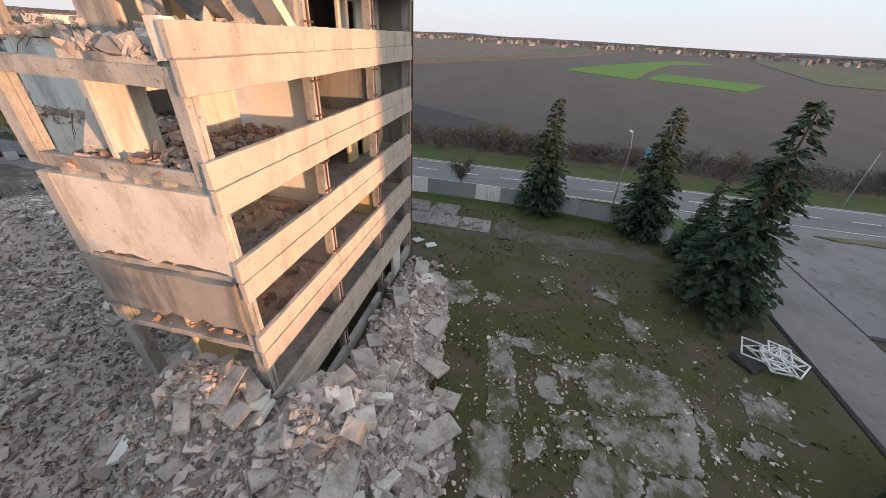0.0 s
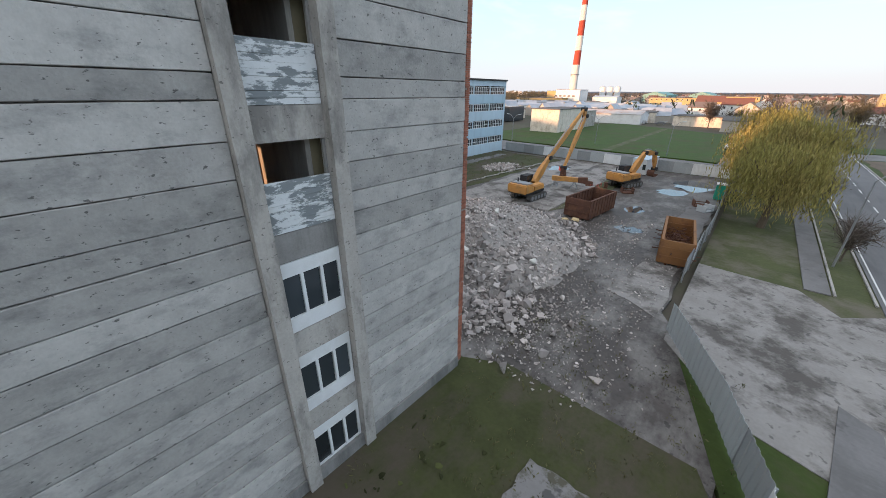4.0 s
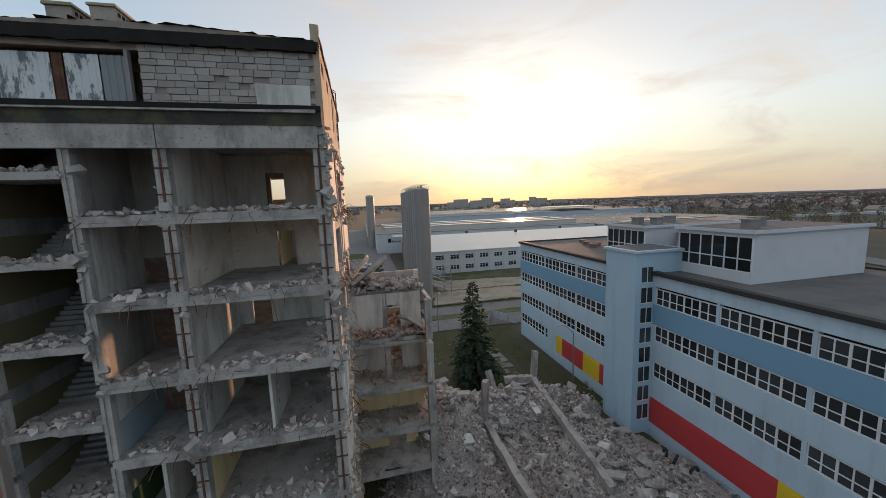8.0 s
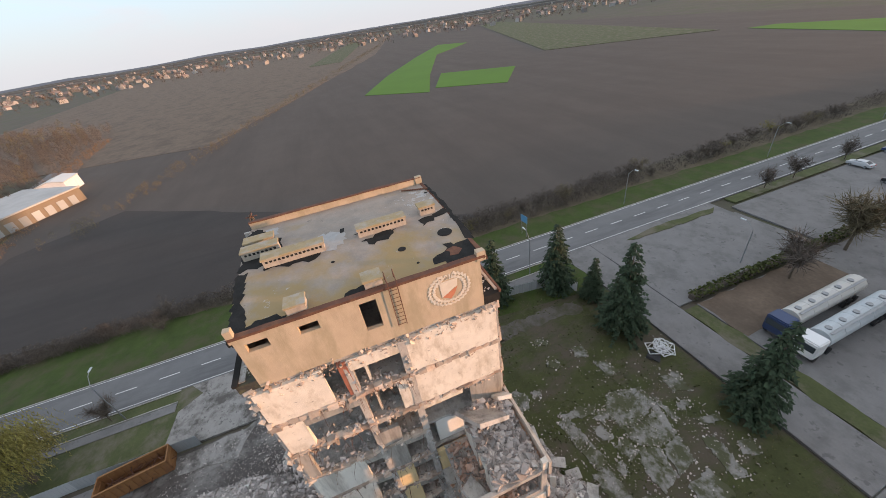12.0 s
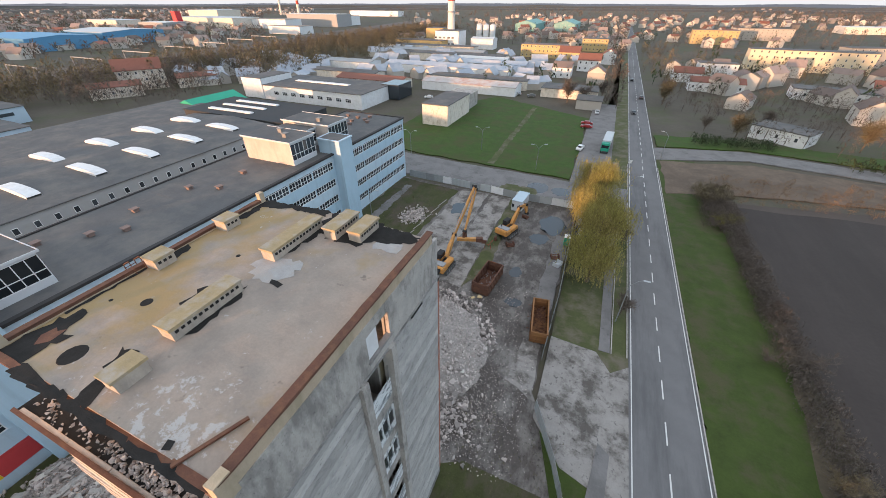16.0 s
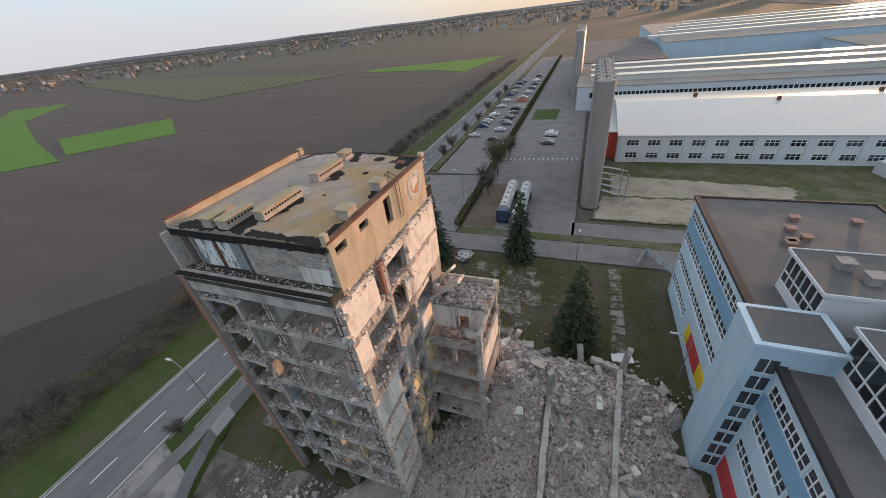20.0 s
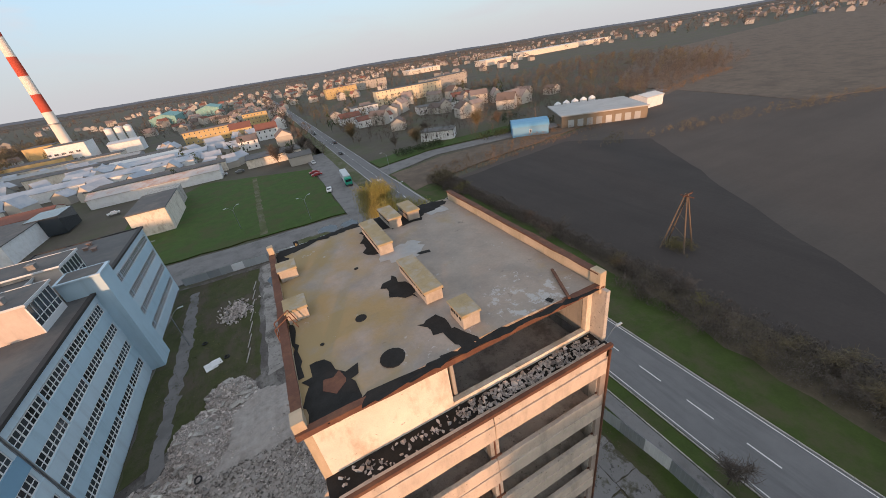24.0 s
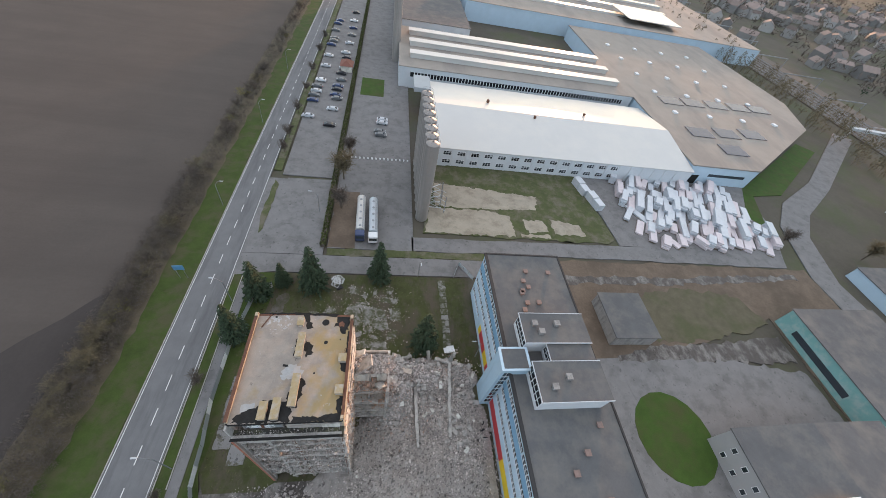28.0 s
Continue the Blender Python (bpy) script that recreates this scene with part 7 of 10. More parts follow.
# ---- rubble heaps ----
MOUNDS = ((-2.6, 22.0, 8.6, 10.0, 3.4, 0.35), (-25.3, 25.0, 3.6, 5.6, 2.5, 0.0), (-21.5, -9.8, 11.0, 4.2, 3.4, 0.1), (-13.6, -10.2, 5.6, 4.6, 5.2, 0.05), (-27.5, -1.5, 4.2, 9.5, 1.9, 0.0), (-12.0, 12.0, 7.0, 9.0, 0.9, 0.2),
          (-5.5, -11.0, 8.0, 2.6, 1.5, 0.0), (-15.0, 1.0, 8.0, 8.0, 0.7, 0.0), (-11.0, -12.5, 3.6, 3.0, 1.8, 0.0), (0.5, -10.4, 3.0, 2.0, 0.8, 0.0), (-16.0, 15.0, 18.0, 16.0, 1.0, 0.55), (-29.0, 8.0, 6.0, 14.0, 1.6, 0.3), (-9.0, 17.0, 7.0, 7.0, 2.0, 0.3), (-21.6, 32.0, 3.4, 3.6, 2.0, 0.0),
          (-14.0, -5.6, 4.6, 5.4, 6.2, 0.1), (-28.0, 18.5, 3.4, 4.0, 1.8, 0.0), (-22.0, -3.0, 4.5, 6.0, 0.7, 0.2))


def heap(x, y):
    """Height of the rubble at a place; under zero where there is none."""
    top = -0.25
    for cx, cy, rx, ry, hh, flat in MOUNDS:
        d = math.hypot((x - cx) / rx, (y - cy) / ry) + 0.16 * noise.noise((x * 0.22 + cx, y * 0.22, 2.0)) + 0.08 * noise.noise((x * 0.7, y * 0.7 + cy, 4.0))
        if d < 1:
            s = min(1.0, (1 - d) / (1 - flat))
            top = max(top, hh * s ** 0.75)
    if top > 0:
        top += 0.30 * noise.noise((x * 0.45, y * 0.45, 1.0)) + 0.18 * noise.noise((x * 1.3, y * 1.3, 5.0))
    if -6.6 < x < 6.3 and -8.1 < y < 7.7:
        top = min(top, 0.4)
    return top


vs, fs = [], []
nx, ny = 92, 128
for i in range(nx + 1):
    for j in range(ny + 1):
        x, y = -33.5 + 42.0 * i / nx, -18 + 57.0 * j / ny
        vs.append((x, y, heap(x, y)))
for i in range(nx):
    for j in range(ny):
        a = i * (ny + 1) + j
        q = (a, a + ny + 1, a + ny + 2, a + 1)
        if max(vs[k][2] for k in q) > -0.2:
            fs.append(q)
me = bpy.data.meshes.new("rubble_ground")
me.from_pydata(vs, [], fs)
me.materials.append(DUST)
heaps = thing("rubble_heap", "wide heaps of grey crushed concrete rubble", "rubble")
part("crushed_base", me, None, heaps)
rr = random.Random(3)
pl, big = [], []
while len(pl) < 56000:
    cx, cy, rx, ry, hh, flat = rr.choice(MOUNDS[:1] * 8 + MOUNDS + MOUNDS[10:] * 2 + MOUNDS[1:2] * 3 + MOUNDS[2:5] * 3 + MOUNDS[6:7] * 2)
    a, d = rr.uniform(0, 6.283), math.sqrt(rr.random()) * 1.2
    x, y = cx + rx * d * math.cos(a), cy + ry * d * math.sin(a)
    if (-6.4 < x < 6.3 and -8.0 < y < 7.8) or heap(x, y) < -0.22 or (math.hypot((x + 15.0) / 6.0, (y - 24.5) / 7.5) < 1 and rr.random() < 0.88):
        continue
    s = rr.choice((0.04, 0.05, 0.06, 0.07, 0.09, 0.12, 0.17)) * rr.uniform(0.7, 1.3)
    if rr.random() < (0.12 if d > 0.7 else 0.03):
        s *= 2.3
    pl.append((x, y, max(-0.05, heap(x, y)) + s * 0.2, s))
dark = []
while len(dark) < 21000:
    x, y = rr.uniform(-32, -6.6), rr.uniform(-13, 19)
    if heap(x, y) < -0.1:
        continue
    s = rr.choice((0.05, 0.06, 0.08, 0.1, 0.13, 0.18)) * rr.uniform(0.7, 1.3)
    if rr.random() < 0.04:
        s *= 2
    dark.append((x, y, heap(x, y) + s * 0.35, s))
scatter("mixed_rubble", dark, RUBBLE_SHADE, "dense grey and brown demolition rubble", "rubble", heaps, 31)
scatter("loose_rubble", pl, RUBBLE, "countless broken concrete lumps", "rubble", heaps, 8)
pl = []
for _ in range(2600):
    x, y = rr.choice(((rr.uniform(-15, 8), rr.gauss(-11.5, 1.8)), (rr.uniform(-33, -8), rr.uniform(-16, 16)), (rr.uniform(-2, 11), rr.uniform(10, 36)), (rr.gauss(-7, 8), rr.gauss(-17, 5))))
    if (-6.4 < x < 6.3 and -8.0 < y < 7.8) or heap(x, y) < -0.22 or (math.hypot((x + 15.0) / 6.0, (y - 24.5) / 7.5) < 1 and rr.random() < 0.88):
        continue
    s = rr.choice((0.06, 0.08, 0.1, 0.14, 0.2)) * rr.uniform(0.7, 1.2)
    pl.append((x, y, max(0.0, heap(x, y)) + s * 0.2, s))
for _ in range(2600):
    x, y = rr.choice(((rr.uniform(-15, 5), -8.3 - abs(rr.gauss(0, 1.8))), (rr.gauss(-13.5, 2.4), rr.gauss(-10.5, 2.2)), (rr.gauss(-23, 5), rr.gauss(-10, 2.6))))
    s = rr.choice((0.1, 0.13, 0.18, 0.25, 0.38)) * rr.uniform(0.7, 1.25)
    if -6.4 < x < 6.3 and -8.1 < y < 7.8:
        continue
    pl.append((x, y, max(0.0, heap(x, y)) + s * rr.uniform(0.1, 0.6), s))
for _ in range(420):
    a = rr.uniform(0.3, 3.6)
    d = rr.uniform(0.86, 1.12)
    s = rr.uniform(0.18, 0.5)
    pl.append((-3.0 + 9.6 * d * math.cos(a), 22.5 + 11.0 * d * math.sin(a), max(0.0, heap(-3.0 + 9.6 * d * math.cos(a), 22.5 + 11.0 * d * math.sin(a))) + s * 0.25, s))
for _ in range(900):
    x, y = rr.gauss(2.0, 3.0), rr.gauss(13.5, 2.6)
    s = rr.choice((0.1, 0.16, 0.24, 0.36)) * rr.uniform(0.7, 1.3)
    if y > 8.2:
        pl.append((x, y, max(0.0, heap(x, y)) + s * rr.uniform(0.1, 0.5), s))
for _ in range(5200):
    x, y = rr.choice(((rr.gauss(6.5, 2.8), rr.gauss(14.5, 3.6)), (rr.uniform(3, 13), rr.uniform(9, 30)), (rr.uniform(-12, 9), rr.uniform(30, 40))))
    if y > 8.4 and heap(x, y) < 0.3:
        pl.append((x, y, 0.0, rr.choice((0.025, 0.035, 0.05, 0.07, 0.1)) * rr.uniform(0.8, 1.4)))
scatter("scattered_rubble", pl, RUBBLE, "rubble strewn over mud and grass", "rubble", None, 9)
pl = []
for _ in range(1700):
    x, y = rr.choice(((rr.gauss(-14, 2.6), rr.gauss(-6, 3.2)), (rr.uniform(-22, -8), rr.uniform(-9, 2)), (rr.gauss(-24, 4), rr.gauss(-11, 2))))
    if x > -6.8:
        continue
    s = rr.choice((0.07, 0.1, 0.14, 0.2)) * rr.uniform(0.7, 1.2)
    pl.append((x, y, max(0.0, heap(x, y)) + s * 0.25, s))
scatter("red_rubble", pl, RUBBLE_R, "reddish brick rubble among the concrete", "rubble", heaps, 10)
# large slabs, beams and lumps that can be told apart
for i in range(230):
    cx, cy, rx, ry, hh, flat = rr.choice(MOUNDS[2:5] * 3 + MOUNDS[6:7] * 2 + MOUNDS[13:16] * 2 + MOUNDS)
    a, d = rr.uniform(0, 6.283), math.sqrt(rr.random())
    x, y = cx + rx * d * math.cos(a), cy + ry * d * math.sin(a)
    if -6.7 < x < 6.5 and -8.4 < y < 8.0:
        continue
    k = 1.0 if y < 4 else (0.7 if x < -18 else 0.4)
    l, w, t = k * rr.uniform(0.5, 2.2), k * rr.uniform(0.3, 1.1), rr.uniform(0.16, 0.32)
    m = pose(x, y, heap(x, y) + 0.12, rr.gauss(0, 16), rr.gauss(0, 18), rr.uniform(0, 360))
    bm = box(bmesh.new(), -l / 2, -w / 2, -t / 2, l / 2, w / 2, t / 2, 0.07, m)
    bmesh.ops.bevel(bm, geom=bm.edges, offset=0.03, segments=1, affect="EDGES")
    part("broken_slab", bm, CONC if i % 6 else PLAST_W, heaps)
for x0, y0, x1, y1, z0, z1 in ((-18.6, -7.6, -18.9, 4.0, 1.6, 1.3), (-26.2, -12.2, -25.2, 2.5, 2.6, 1.2), (-13.0, -8.6, -18.4, -7.4, 2.3, 1.9), (-23, -13, -26, -12, 2.6, 2.8)):
    m = look((x0, y0, z0), (x1, y1, z1))
    l = math.dist((x0, y0, z0), (x1, y1, z1))
    bm = bmesh.new()
    box(bm, -0.3, -0.35, -l, 0.3, 0.35, 0, 0.0, m)
    bmesh.ops.subdivide_edges(bm, edges=[e for e in bm.edges if e.calc_length() > 1], cuts=12)
    for v in bm.verts:
        v.co += Vector((rr.uniform(-0.07, 0.07), rr.uniform(-0.07, 0.07), rr.uniform(-0.07, 0.07)))
    part("fallen_beam", bm, CONC, heaps, "long fallen concrete beam")
for x, y, h0, tx, ty in ((-18.6, -7.5, 4.6, 4, -6), (-26.2, -12.4, 4.9, -7, 8), (-13.2, -12, 2.6, 24, 10), (-22, -13.2, 2.8, -30, 5), (-28.5, -6, 2.2, 40, -20), (-16, -14, 2.4, 50, 30)):
    bm = box(bmesh.new(), -0.28, -0.28, -0.5, 0.28, 0.28, h0, 0.06, pose(x, y, max(0, heap(x, y)) - 0.2, tx, ty, x * 7))
    part("broken_column", bm, CONC, heaps)
for x, y, l, a, tilt in ((-14.5, -12.0, 3.2, 12, 8), (-2.0, -10.0, 3.4, 25, 5), (2.2, -10.2, 2.6, 10, 3), (-6.5, -13.0, 2.8, 60, 6), (-9.5, -10.8, 3.6, 40, 12), (-16.2, -10.2, 3.4, -20, 8), (-8.2, -14.5, 1.5, 80, 4), (-11.0, -14.5, 2.8, -40, 10)):
    m = pose(x, y, heap(x, y) + 0.3, tilt, tilt / 2, a)
    bm = box(bmesh.new(), -l / 2, -0.55, -0.12, l / 2, 0.55, 0.12, 0.05, m)
    bmesh.ops.bevel(bm, geom=bm.edges, offset=0.03, segments=1, affect="EDGES")
    part("fallen_panel", bm, BAND if a == -20 else CONC, heaps)
pl = []
for _ in range(420):
    x, y = rr.gauss(-21.3, 1.3), rr.gauss(55.6, 1.8)
    s = rr.uniform(0.12, 0.5)
    pl.append((x, y, max(0.05, 0.9 - math.hypot(x + 21.3, y - 55.6) * 0.4) * rr.random() + 0.1, s))
scatter("small_rubble_heap", pl, RUBBLE, "small heap of broken concrete on the grass", "rubble", None, 12)

# ---- trees ----
def quads(places, name, material):
    """Many small leaf-like quads: rows of centre, long axis, side axis."""
    n = len(places)
    p = np.array(places).reshape(n, 3, 3)
    c, u, w = p[:, 0], p[:, 1], p[:, 2]
    v = np.stack([c - u - w * 0.4, c - u * 0.1 + w, c + u, c - u * 0.1 - w], 1).reshape(-1, 3)
    me = bpy.data.meshes.new(name)
    me.from_pydata(v.tolist(), [], np.arange(4 * n).reshape(n, 4).tolist())
    me.materials.append(material)
    return me


def spruce_meshes(seed, lean=0.0):
    """A spruce one metre tall: trunk and drooping tiers of needle sprays."""
    r = random.Random(seed)
    tb = bmesh.new()
    tube(tb, (0, 0, 0), (lean * 0.5, 0, 0.5), 0.018, 0.012, 7)
    tube(tb, (lean * 0.5, 0, 0.5), (lean, 0, 0.98), 0.012, 0.002, 6)
    rows = []
    z = 0.07
    while z < 0.985:
        f = 1 - z
        reach = 0.24 * f ** 0.8 * r.uniform(0.85, 1.12) + 0.012
        nb = max(4, int(15 * f + 4))
        for b in range(nb):
            a = r.uniform(0, 6.283)
            ln = reach * r.uniform(0.6, 1.1)
            droop = -0.28 * ln
            steps = max(2, int(ln / 0.022))
            for s in range(1, steps + 1):
                q = s / steps
                x, y = ln * q * math.cos(a) + lean * z, ln * q * math.sin(a)
                zz = z + droop * q * q + 0.02 * q
                for side in (-1, 1):
                    da = a + side * r.uniform(0.5, 1.0)
                    lf = r.uniform(0.014, 0.026)
                    rows.append(((x + 0.5 * lf * math.cos(da), y + 0.5 * lf * math.sin(da), zz + r.uniform(-0.008, 0.006)),
                                 (lf * math.cos(da), lf * math.sin(da), -lf * r.uniform(0.1, 0.6)),
                                 (-0.010 * math.sin(da), 0.010 * math.cos(da), r.uniform(-0.009, 0.009))))
        z += 0.021
    return mesh_of(tb, BARK, "trunk"), quads(rows, "crown", NEEDLE)


SPR = [spruce_meshes(5), spruce_meshes(9, 0.02)]
for i, (x, y, h, wide, a) in enumerate(((19.6, -19.6, 12.4, 1.0, 10), (17.6, -30.4, 12.8, 1.05, 80), (5.4, -32.8, 15.2, 1.0, 150), (-10.2, -36.2, 13.8, 0.95, 230), (-20.9, -17.6, 13.4, 1.05, 40), (12.6, -33.6, 8.0, 1.1, 300))):
    t = thing("spruce_tree", "tall dark green spruce on the grass" if i < 5 else "short spruce with thin drooping boughs", "tree", pose(x, y, -0.05, 0, 0, a) @ Matrix.Diagonal((h * wide, h * wide, h, 1)), "spruces round the courtyard")
    part("trunk", SPR[i % 2][0], None, t)
    part("crown", SPR[i % 2][1], None, t)


def willow_meshes(seed):
    """A weeping willow about ten metres tall."""
    r = random.Random(seed)
    tb = bmesh.new()
    tube(tb, (0, 0, 0), (0.2, 0, 3.0), 0.45, 0.32, 9)
    rows = []
    for b in range(22):
        a, h0 = r.uniform(0, 6.283), r.uniform(6.0, 10.5)
        rad = r.uniform(1.2, 4.6)
        tip = Vector((rad * math.cos(a), rad * math.sin(a), h0))
        tube(tb, (0.2, 0, 2.8), tip * 0.55 + Vector((0, 0, 1.4)), 0.16, 0.09, 5, False)
        tube(tb, tip * 0.55 + Vector((0, 0, 1.4)), tip, 0.09, 0.03, 5, False)
        for s in range(72):
            p = tip + Vector((r.gauss(0, 1.0), r.gauss(0, 1.0), r.gauss(0.2, 0.6)))
            ln = r.uniform(1.5, min(6.5, max(1.8, p.z - 1.0)))
            n = int(ln / 0.42)
            sway = Vector((r.gauss(0, 0.05), r.gauss(0, 0.05), 0))
            for q in range(n):
                c = p + sway * q + Vector((r.gauss(0, 0.07), r.gauss(0, 0.07), -0.42 * q))
                da = r.uniform(0, 6.283)
                rows.append((tuple(c), (r.gauss(0, 0.06), r.gauss(0, 0.06), -0.24), (0.055 * math.cos(da), 0.055 * math.sin(da), 0)))
    return mesh_of(tb, BARK, "trunk"), quads(rows, "crown", WILLOW)


WIL = [willow_meshes(3), willow_meshes(8)]
for i, (x, y, s, a) in enumerate(((17.9, 46.5, 0.95, 0), (18.4, 55.5, 1.0, 120), (17.6, 65.0, 1.0, 40), (17.2, 75.0, 1.05, 200))):
    t = thing("willow_tree", "weeping willow in yellow-green spring leaf", "tree", pose(x, y, -0.05, 0, 0, a) @ Matrix.Scale(s, 4), "willows along the hoarding")
    part("trunk", WIL[i % 2][0], None, t)
    part("crown", WIL[i % 2][1], None, t)


def bare_meshes(seed, h=6.0, spread=3.0, limbs=9, mats=TWIG, twigs=700, low=0.25):
    r = random.Random(seed)
    tb = bmesh.new()
    tube(tb, (0, 0, 0), (0.05, 0.05, h * 0.35), h * 0.022, h * 0.016, 6)
    rows = []
    tips = []
    for b in range(limbs):
        a, zz = r.uniform(0, 6.283), h * r.uniform(0.5, 0.95)
        rad = spread * r.uniform(0.3, 0.9)
        p = Vector((rad * math.cos(a), rad * math.sin(a), zz))
        st = Vector((0, 0, h * r.uniform(low, 0.4)))
        mid = st.lerp(p, 0.55) + Vector((0, 0, h * 0.05))
        tube(tb, st, mid, h * 0.012, h * 0.008, 5, False)
        tube(tb, mid, p, h * 0.008, h * 0.003, 4, False)
        tips += [(st, mid), (mid, p), (mid, p)]
    for _ in range(twigs):
        s, e = r.choice(tips)
        c = s.lerp(e, r.random())
        d = Vector((r.gauss(0, 1), r.gauss(0, 1), r.gauss(0.5, 0.8))).normalized() * h * r.uniform(0.05, 0.11)
        sd = d.cross(Vector((r.gauss(0, 1), r.gauss(0, 1), r.gauss(0, 1)))).normalized() * h * 0.006
        rows.append((tuple(c + d), tuple(d), tuple(sd)))
        c2 = c + d * 1.4
        d2 = (d + Vector((r.gauss(0, 1), r.gauss(0, 1), r.gauss(0, 1))) * h * 0.05) * 0.6
        rows.append((tuple(c2 + d2), tuple(d2), tuple(sd * 0.8)))
    return mesh_of(tb, BARK, "trunk"), quads(rows, "crown", mats)


BUSH = [bare_meshes(1, 3.0, 2.2, 14, TWIG, 620, 0.02), bare_meshes(2, 3.2, 2.4, 14, TWIG_O, 620, 0.02), bare_meshes(4, 2.6, 2.4, 14, TWIG_G, 560, 0.02)]
TREE = [bare_meshes(11, 7.0, 3.2, 16, TWIG, 900), bare_meshes(12, 9.0, 3.6, 18, TWIG, 1100), bare_meshes(13, 11.0, 3.6, 18, TWIG_O, 1100)]
rr = random.Random(17)
for i in range(95):
    y = rr.choice((rr.uniform(-260, 40), rr.uniform(-130, 20), rr.uniform(76, 96)))
    x = (44.2 if y < 10 else 45.8) + rr.gauss(0, 1.3) - (0 if y < 30 else rr.uniform(0, 4))
    s = rr.uniform(0.6, 1.25)
    k = rr.choice((0, 0, 0, 0, 2, 1))
    t = thing("bush", ("bare grey-brown roadside bush", "pale budding roadside bush", "bare bush just turning green")[k], "bush", pose(x, y, -0.05, 0, 0, rr.uniform(0, 360)) @ Matrix.Diagonal((s * 1.2, s * 1.2, s, 1)), "bushes along the field")
    part("stem", BUSH[k][0], None, t)
    part("crown", BUSH[k][1], None, t)
for x, y, s in ((43.5, -13.0, 1.5), (44.5, 21.5, 1.1), (43.0, -50, 1.3), (42.0, 87.0, 1.9), (44.5, 93.0, 1.6)):
    t = thing("bush", "large pale blossoming bush beside the field", "bush", pose(x, y, -0.05, 0, 0, x * 9) @ Matrix.Scale(s, 4), "bushes along the field")
    part("stem", BUSH[1][0], None, t)
    part("crown", BUSH[1][1], None, t)
for x, y, s, k in ((23.4, -9.5, 0.55, 0), (23.4, 9.0, 0.4, 0), (23.6, 40, 0.6, 0), (23.6, 62, 0.6, 0), (23.4, -88, 0.7, 0), (23.4, -97, 0.75, 0), (23.4, -114, 0.7, 0), (23.4, -132, 0.6, 0), (23.4, -150, 0.7, 0), (23.4, -172, 0.7, 0), (23.4, -190, 0.7, 0),
                   (2.0, -62, 0.9, 1), (2.6, -76, 1.0, 2), (2.0, -90, 0.8, 1), (12, 205, 0.9, 1), (-3, 186, 1.2, 1), (4, 190, 1.1, 0), (-157, -58, 0.8, 1), (-190, -52, 0.9, 2), (-80, 22, 0.4, 0), (-80, 46, 0.5, 0),
                   (60, 150, 0.9, 2), (96, 152, 1.0, 2), (108, 150, 0.9, 1), (74, 172, 0.8, 1), (52, 160, 0.8, 0), (40, 200, 1.0, 2), (42, 214, 1.1, 1)):
    t = thing("bare_tree", "leafless tree with thin spreading branches", "tree", pose(x, y, -0.05, 0, 0, x * 31 + y * 7) @ Matrix.Scale(s, 4), "bare trees")
    part("trunk", TREE[k][0], None, t)
    part("crown", TREE[k][1], None, t)
# clipped hedge along the car park
hb = []
rr = random.Random(23)
for _ in range(15000):
    y = rr.uniform(-335, -46)
    x = 5.3 + rr.uniform(-0.75, 0.75)
    z = rr.uniform(0.1, 1.4)
    d = Vector((rr.gauss(0, 1), rr.gauss(0, 1), rr.gauss(0, 1))).normalized() * 0.26
    w = d.cross(Vector((rr.gauss(0, 1), rr.gauss(0, 1), 1))).normalized() * 0.2
    hb.append(((x, y, z), tuple(d), tuple(w)))
hob = new("hedge", quads(hb, "hedge", mat("hedge_leaves", (0.06, 0.07, 0.02), var=0.3, scale=0.5, island=0.4, bump=0)))
tagged(hob, "long dense hedge dividing car park and yard", "hedge", kind="stuff")
hcore = boxes((4.85, -335, 0, 5.75, -46, 0.9))
solo("hedge_core", hcore, TWIG, "dense inner twigs of the hedge", "hedge", kind="structure")

# ---- hoarding of metal sheets round the site ----
def fence_line(pts, step, h, pick, label, name="hoarding"):
    f = thing(name, label, "fence")
    rr = random.Random(len(pts) * 13 + int(pts[0][0]))
    acc = []
    for (x0, y0), (x1, y1) in zip(pts, pts[1:]):
        n = max(1, round(math.hypot(x1 - x0, y1 - y0) / step))
        for k in range(n):
            acc.append((x0 + (x1 - x0) * k / n, y0 + (y1 - y0) * k / n, x0 + (x1 - x0) * (k + 1) / n, y0 + (y1 - y0) * (k + 1) / n))
    for i, (xa, ya, xb, yb) in enumerate(acc):
        l, a = math.hypot(xb - xa, yb - ya), math.degrees(math.atan2(yb - ya, xb - xa))
        bm = bmesh.new()
        nr = max(4, int(l / 0.2))
        fold = [(l * (q + e) / nr, 0.022 if q % 2 else -0.012) for q in range(nr) for e in (0.08, 0.92)]
        prism(bm, fold + [(x, y + 0.012) for x, y in fold[::-1]], 0.08, h)
        p = part("panel", bm, pick(i, rr), f)
        p.matrix_basis = pose(xa, ya, 0, 0, 0, a + rr.uniform(-1.5, 1.5))
        q = part("post", boxes((-0.04, -0.1, 0, 0.04, -0.02, h - 0.1)), STEEL, f)
        q.matrix_basis = pose(xa, ya, 0, 0, 0, a)
    return f


def pick_mix(i, r):
    return WHITE if r.random() < 0.22 else TIN_G


